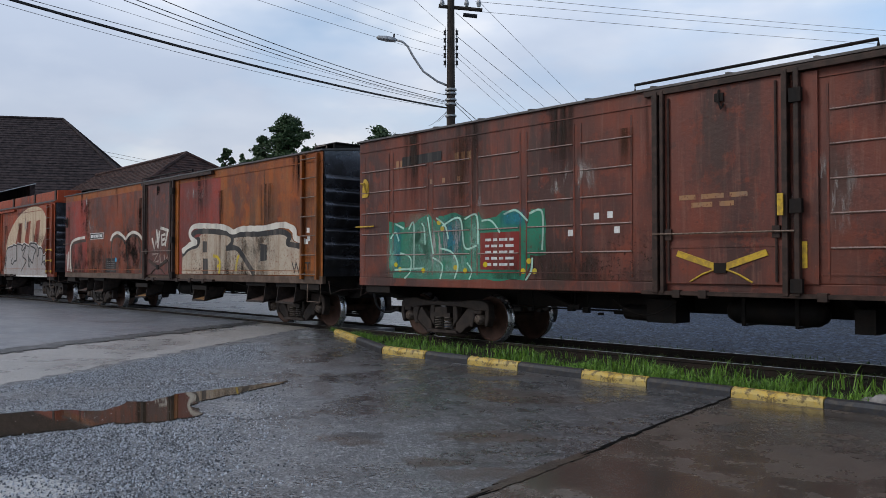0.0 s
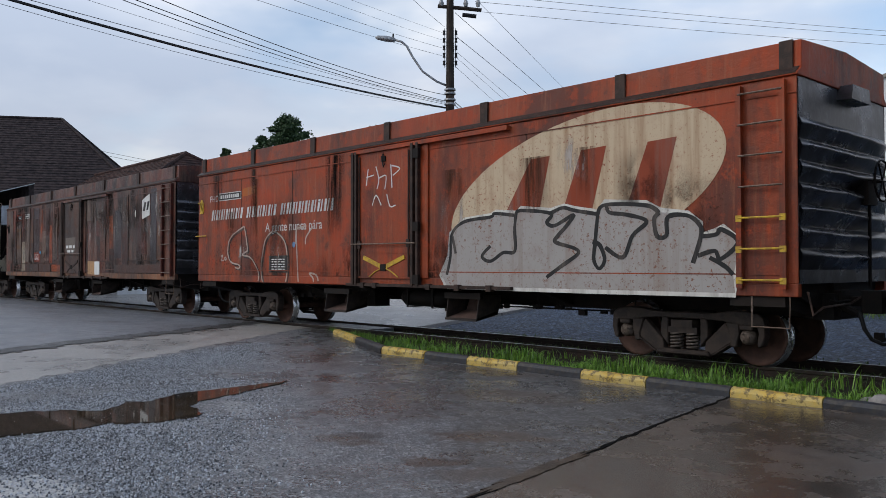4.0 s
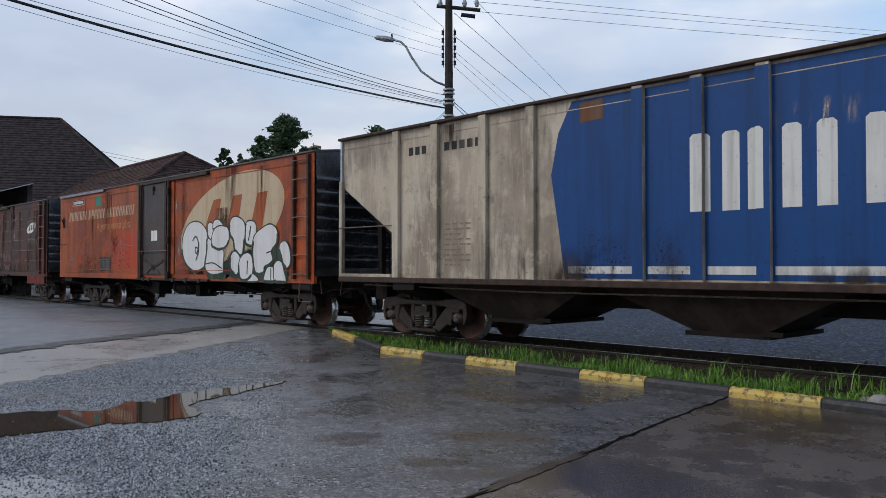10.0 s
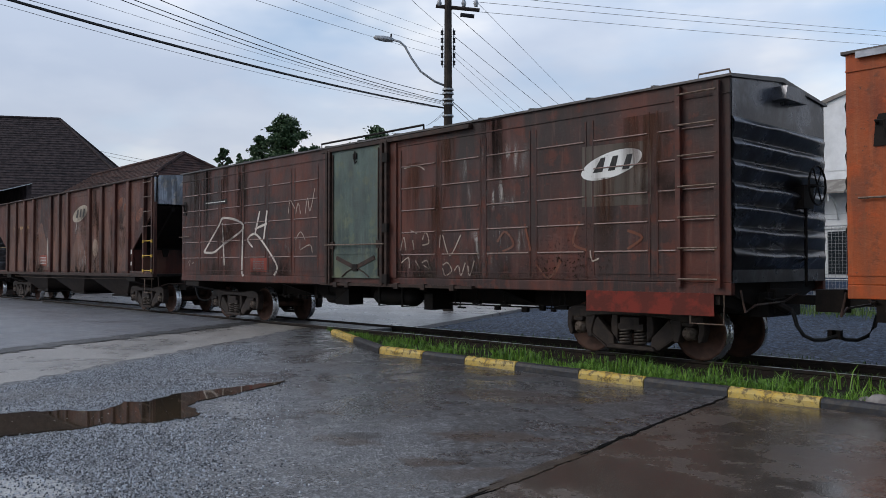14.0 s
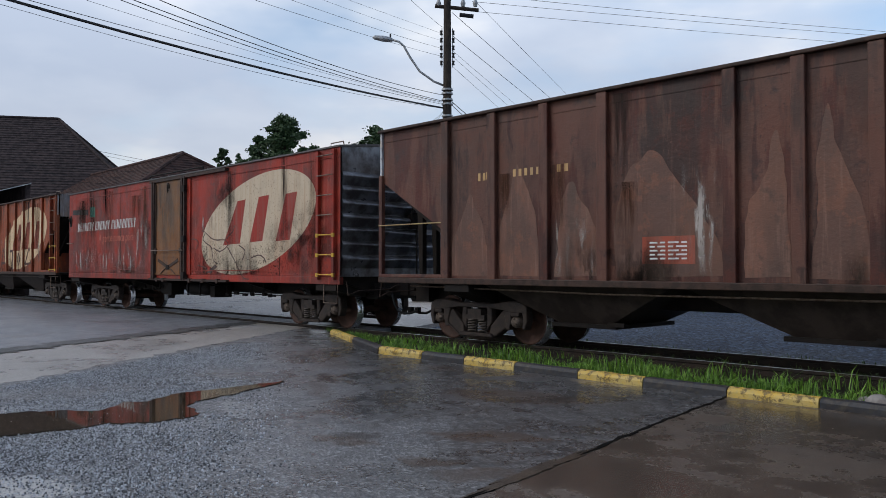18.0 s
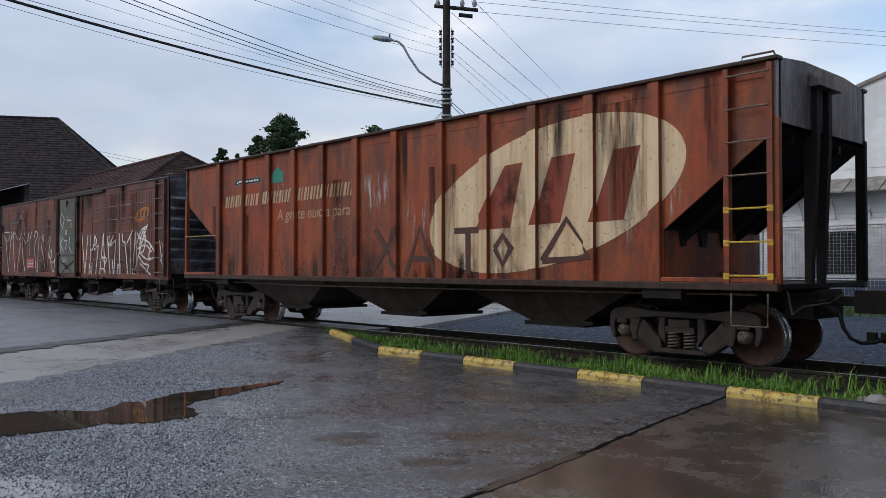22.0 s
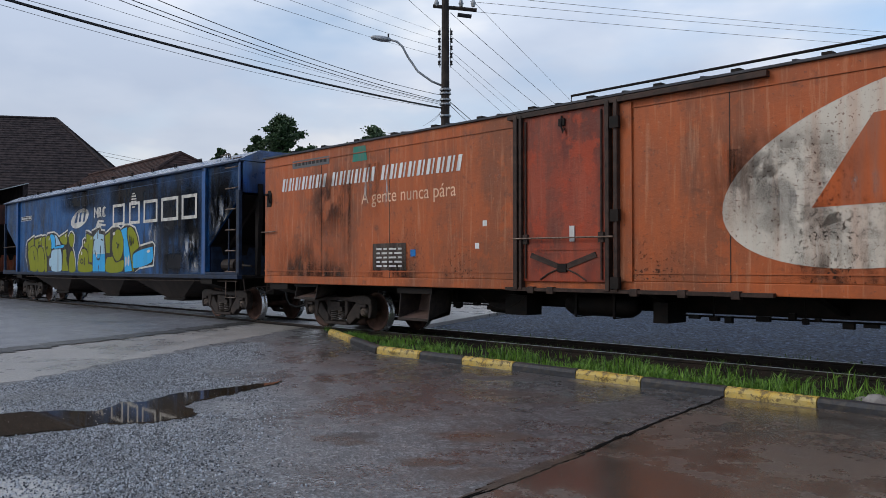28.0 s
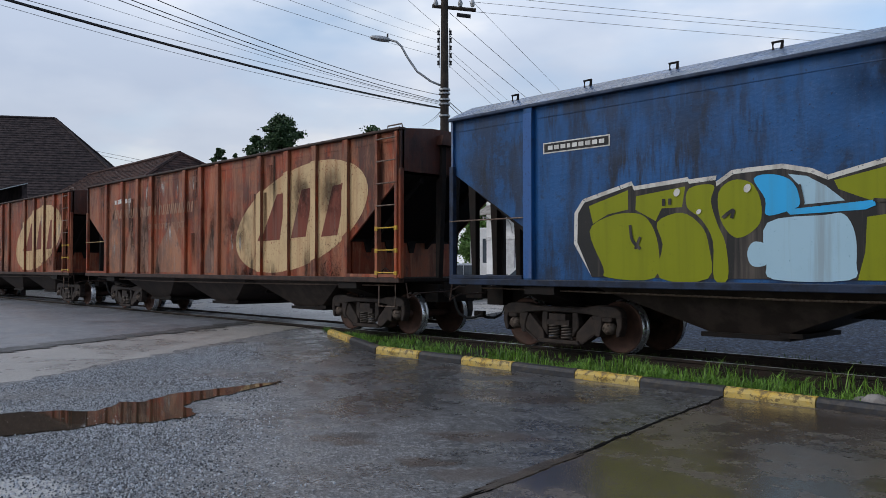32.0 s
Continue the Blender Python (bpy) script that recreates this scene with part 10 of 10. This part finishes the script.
def cable(a, b, r, sag, label="black overhead cable between poles"):
    a, b = Vector(a), Vector(b)
    g = Geo().tube([tuple(a.lerp(b, i / 24) - Vector((0, 0, 4 * sag * (i / 24) * (1 - i / 24)))) for i in range(25)], r, 5)
    return thing("cable", g, M_CABLE, label, "cable", group="overhead cables")


def at(px, py, d):
    return spot(*tan_of(px, py), d)


cable(on_pole(786, 190), at(-180, -60, 11.1), 0.026, 0.15, "thick black overhead cable bundle")
for (px, py), (qx, qy), dq, r, sg in (((786, 191), (-156, -40), 11.1, 0.004, 0.20), ((786, 184), (-300, -100), 11.1, 0.006, 0.10), ((785, 180), (-180, -160), 11.1, 0.008, 0.25), ((785, 178), (-300, -220), 11.1, 0.009, 0.25), ((785, 167), (12, -120), 11.1, 0.008, 0.25),
                                      ((785, 182), (36, -40), 11.1, 0.003, 0.10), ((784, 98), (252, -70), 11.1, 0.004, 0.06), ((784, 84), (156, -140), 11.1, 0.004, 0.10), ((784, 70), (324, -100), 11.1, 0.003, 0.06),
                                      ((784, 57), (36, -220), 11.1, 0.003, 0.02), ((785, 46), (540, -200), 11.1, 0.005, 0.10)):
    cable(on_pole(px, py), at(qx, qy, dq), r, sg)
for (px, py), (qx, qy), dq, r in (((803, 20), (1126, 300), 55.6, 0.008), ((803, 61), (1102, 300), 55.6, 0.008), ((803, 88), (1055, 300), 55.6, 0.005), ((803, 98), (1035, 300), 55.6, 0.005), ((803, 116), (1012, 300), 55.6, 0.005), ((803, 180), (900, 260), 55.6, 0.012),
                                  ((803, 186), (880, 255), 55.6, 0.01)):
    cable(on_pole(px, py), at(qx, qy, dq), r, 0.05)
cable(at(790, -56, 21), at(1140, 300, 55.6), 0.006, 0.05)
for (ax, ay, ad), (qx, qy, dq), r in (((845, 18, PD), (1750, 90, 29.6), 0.006), ((838, 0, PD), (1750, 74, 29.6), 0.006), ((940, -3, PD), (1750, 66, 29.6), 0.006)):
    cable(at(ax, ay, ad), at(qx, qy, dq), r, 0.06)
for y in (298, 286, 310):
    cable(at(-200, y - 14, 37), at(330, y + 22, 44.5), 0.009, 0.1, "thin cable before the dark roofs")
cable(at(150, 262, 74), at(420, 312, 86), 0.015, 0.1)
cable(at(150, 268, 74), at(420, 318, 86), 0.015, 0.1)
for x in ((770, 215), (755, 222)):
    cable(on_pole(788, 195), at(*x, 29.6), 0.006, 0.05)


# ---- trees behind ----
M_LEAF = leaf_green("dark_foliage", (0.018, 0.045, 0.014), (0.045, 0.085, 0.025), 0.6)
M_LEAF2 = leaf_green("bright_foliage", (0.06, 0.13, 0.02), (0.12, 0.22, 0.04), 0.6)
M_BARK = grimy("dark_bark", (0.03, 0.024, 0.018), (0.05, 0.04, 0.03), 5, 0.9)


def tree(base, height, spread, seed, mat, clumps, bottom=0.35, label="dark broad-leaved tree with an open uneven crown"):
    rnd = random.Random(seed)
    t = base_empty("tree", label, "tree", at=tuple(base))
    g = Geo().tube([(0, 0, 0), (0.05, 0.02, height * 0.4), (-0.05, 0.05, height * 0.9)], [0.02 * height, 0.016 * height, 0.004 * height], 8)
    crown = Geo()
    for i in range(clumps * 2):
        z = bottom + (1 - bottom) * (i + 0.5) / (clumps * 2)
        k = (1 - z) / (1 - bottom)
        wide = spread * (0.10 + 0.95 * math.sin(math.pi * min(1, k ** 0.8 * 0.62))) * rnd.uniform(0.15, 1.1)
        a = rnd.uniform(0, 6.283)
        c = Vector((math.cos(a) * wide, math.sin(a) * wide, height * z))
        g.tube([(0, 0, c.z - 0.25 * wide - 0.2), tuple(c)], [0.006 * height, 0.002 * height], 5)
        rr = spread * rnd.uniform(0.10, 0.24)
        for _ in range(150):
            d = Vector((rnd.gauss(0, 1), rnd.gauss(0, 1), rnd.gauss(0, 0.6)))
            p = c + d * rr * 0.55
            s = rnd.uniform(0.05, 0.12) * (1 + height / 25)
            e1 = Vector((rnd.uniform(-1, 1), rnd.uniform(-1, 1), rnd.uniform(-1, 1))).normalized()
            e2 = e1.orthogonal().normalized()
            crown.add([p - e1 * s, p + e2 * s * 0.6, p + e1 * s, p - e2 * s * 0.6], [(0, 1, 2, 3)])
    part("trunk", g, M_BARK, t)
    me = bpy.data.meshes.new("crown")
    me.from_pydata(crown.v, [], crown.f)
    me.materials.append(mat)
    part("crown", me, None, t)
    return t


def tree_at(px, top_py, depth, spread_px, seed, mat=None, clumps=34, bottom=0.45):
    p = spot(*tan_of(px, top_py), depth)
    height = p.z + 0.12
    return tree((p.x, p.y, -0.12), height, spread_px / 1440 * depth, seed, mat or M_LEAF, clumps, bottom)


tree_at(507, 208, 74, 50, 3, None, 44, 0.64)
tree_at(458, 243, 75, 27, 15, None, 20, 0.72)
tree_at(394, 264, 77, 20, 5, None, 18, 0.66)
tree_at(424, 272, 86, 12, 6, None, 14, 0.6)
tree_at(668, 228, 82, 52, 8, None, 34, 0.62)
tree_at(850, 360, 54, 60, 11, M_LEAF2, 30, 0.2)
tree_at(780, 380, 62, 50, 12, M_LEAF2, 26, 0.2)


# ---- parked vehicles across the yard ----
M_CARPAINT = grimy("white_vehicle_paint", (0.68, 0.69, 0.70), (0.60, 0.61, 0.62), 2, 0.25)
M_BLUEGLASS = grimy("vehicle_glass", (0.05, 0.07, 0.09), (0.07, 0.09, 0.11), 2, 0.06)
M_TYRE = grimy("tyre_rubber", (0.015, 0.015, 0.015), (0.02, 0.02, 0.02), 8, 0.8)


def vehicle(name, label, at_place, turn, L, W, H, hood, cab):
    v = base_empty(name, label, name.replace("_", " "), "", "", at_place)
    v.rotation_euler = (0, 0, radians(turn))
    g = Geo().prism(hood, -W / 2, W / 2)
    part("body", g, M_CARPAINT, v, bevel=0.06)
    a, b = min(p[0] for p in cab), max(p[0] for p in cab)
    n = 6 if L > 6 else 2
    for i in range(n):
        pane = clip(cab, a + (b - a) * i / n + 0.03, a + (b - a) * (i + 1) / n - 0.03)
        for s in (-1, 1):
            part("side_window", Geo().prism(pane, *sorted((s * (W / 2 - 0.03), s * (W / 2 + 0.006)))), M_BLUEGLASS, v)
    for x in (L * 0.2, L * 0.8):
        for s in (-1, 1):
            part("wheel", Geo().lathe_y([(0.02, s * (W / 2 - 0.02)), (0.2, s * (W / 2)), (0.31, s * (W / 2 - 0.02)), (0.33, s * (W / 2 - 0.2)), (0.02, s * (W / 2 - 0.2))], x, 0.33, 18), M_TYRE, v)
    for s in (-1, 1):
        part("headlight", Geo().box(-0.03, 0.05, s * W * 0.36 - 0.16, s * W * 0.36 + 0.16, H * 0.42, H * 0.52), M_METAL, v)
    part("windscreen", Geo().prism([(cab[0][0] - 0.12, cab[0][1]), (cab[1][0] - 0.12, cab[1][1]), (cab[1][0] + 0.05, cab[1][1]), (cab[0][0] + 0.05, cab[0][1])], -W * 0.44, W * 0.44), M_BLUEGLASS, v)
    return v


pc = spot(*tan_of(838, 520), 32.1)
vehicle("car", "white parked car beyond the yard", (pc.x, pc.y, -0.12), -70, 4.0, 1.7, 1.45, [(0, 0.25), (0, 0.8), (0.9, 0.92), (1.5, 1.45), (3.2, 1.45), (3.9, 0.95), (4.0, 0.3)], [(1.05, 0.95), (1.6, 1.38), (3.1, 1.38), (3.7, 0.98)])
pc = spot(*tan_of(885, 520), 30.9)
vehicle("car", "white parked car beyond the yard", (pc.x, pc.y, -0.12), 10, 4.0, 1.7, 1.45, [(0, 0.25), (0, 0.8), (0.9, 0.92), (1.5, 1.45), (3.2, 1.45), (3.9, 0.95), (4.0, 0.3)], [(1.05, 0.95), (1.6, 1.38), (3.1, 1.38), (3.7, 0.98)])
pc = spot(*tan_of(858, 520), 38.3)
vehicle("bus", "white parked bus beyond the yard", (pc.x, pc.y, -0.12), 20, 9.0, 2.4, 3.1, [(0, 0.35), (0, 2.6), (0.3, 3.1), (9, 3.1), (9, 0.35)], [(0.6, 1.5), (0.6, 2.6), (8.7, 2.6), (8.7, 1.5)])


# ---- the train's way past the crossing ----
def travel(t):
    """Metres that the train has gone past its place at 16 s."""
    u = (t - 16) / 16
    return 94.6449 * u - 2.2472 * u ** 2 + 2.3674 * u ** 3 + 1.0680 * u ** 4 - 1.3323 * u ** 5


def motions():
    for w, left in TRAIN:
        walk(w, [(t, pose(left + travel(t), 0, 0)) for t in range(33)])
    start = dict((w.name, left) for w, left in TRAIN)
    for w, wagon, u, d in WHEELS:
        x0 = start[wagon.name] + u
        times = [i / 10 for i in range(321) if -58 < x0 + travel(i / 10) < 2.5]
        if not times:
            continue
        spins = [(0.0, times[0])] if times[0] > 0 else []
        rows = [(t, pose(d, 0, R_WHEEL) @ Matrix.Rotation((x0 + travel(s)) / R_WHEEL, 4, "Y")) for t, s in spins + [(t, t) for t in times]]
        if times[-1] < 32:
            rows.append((32.0, rows[-1][1]))
        walk(w, rows)


motions()
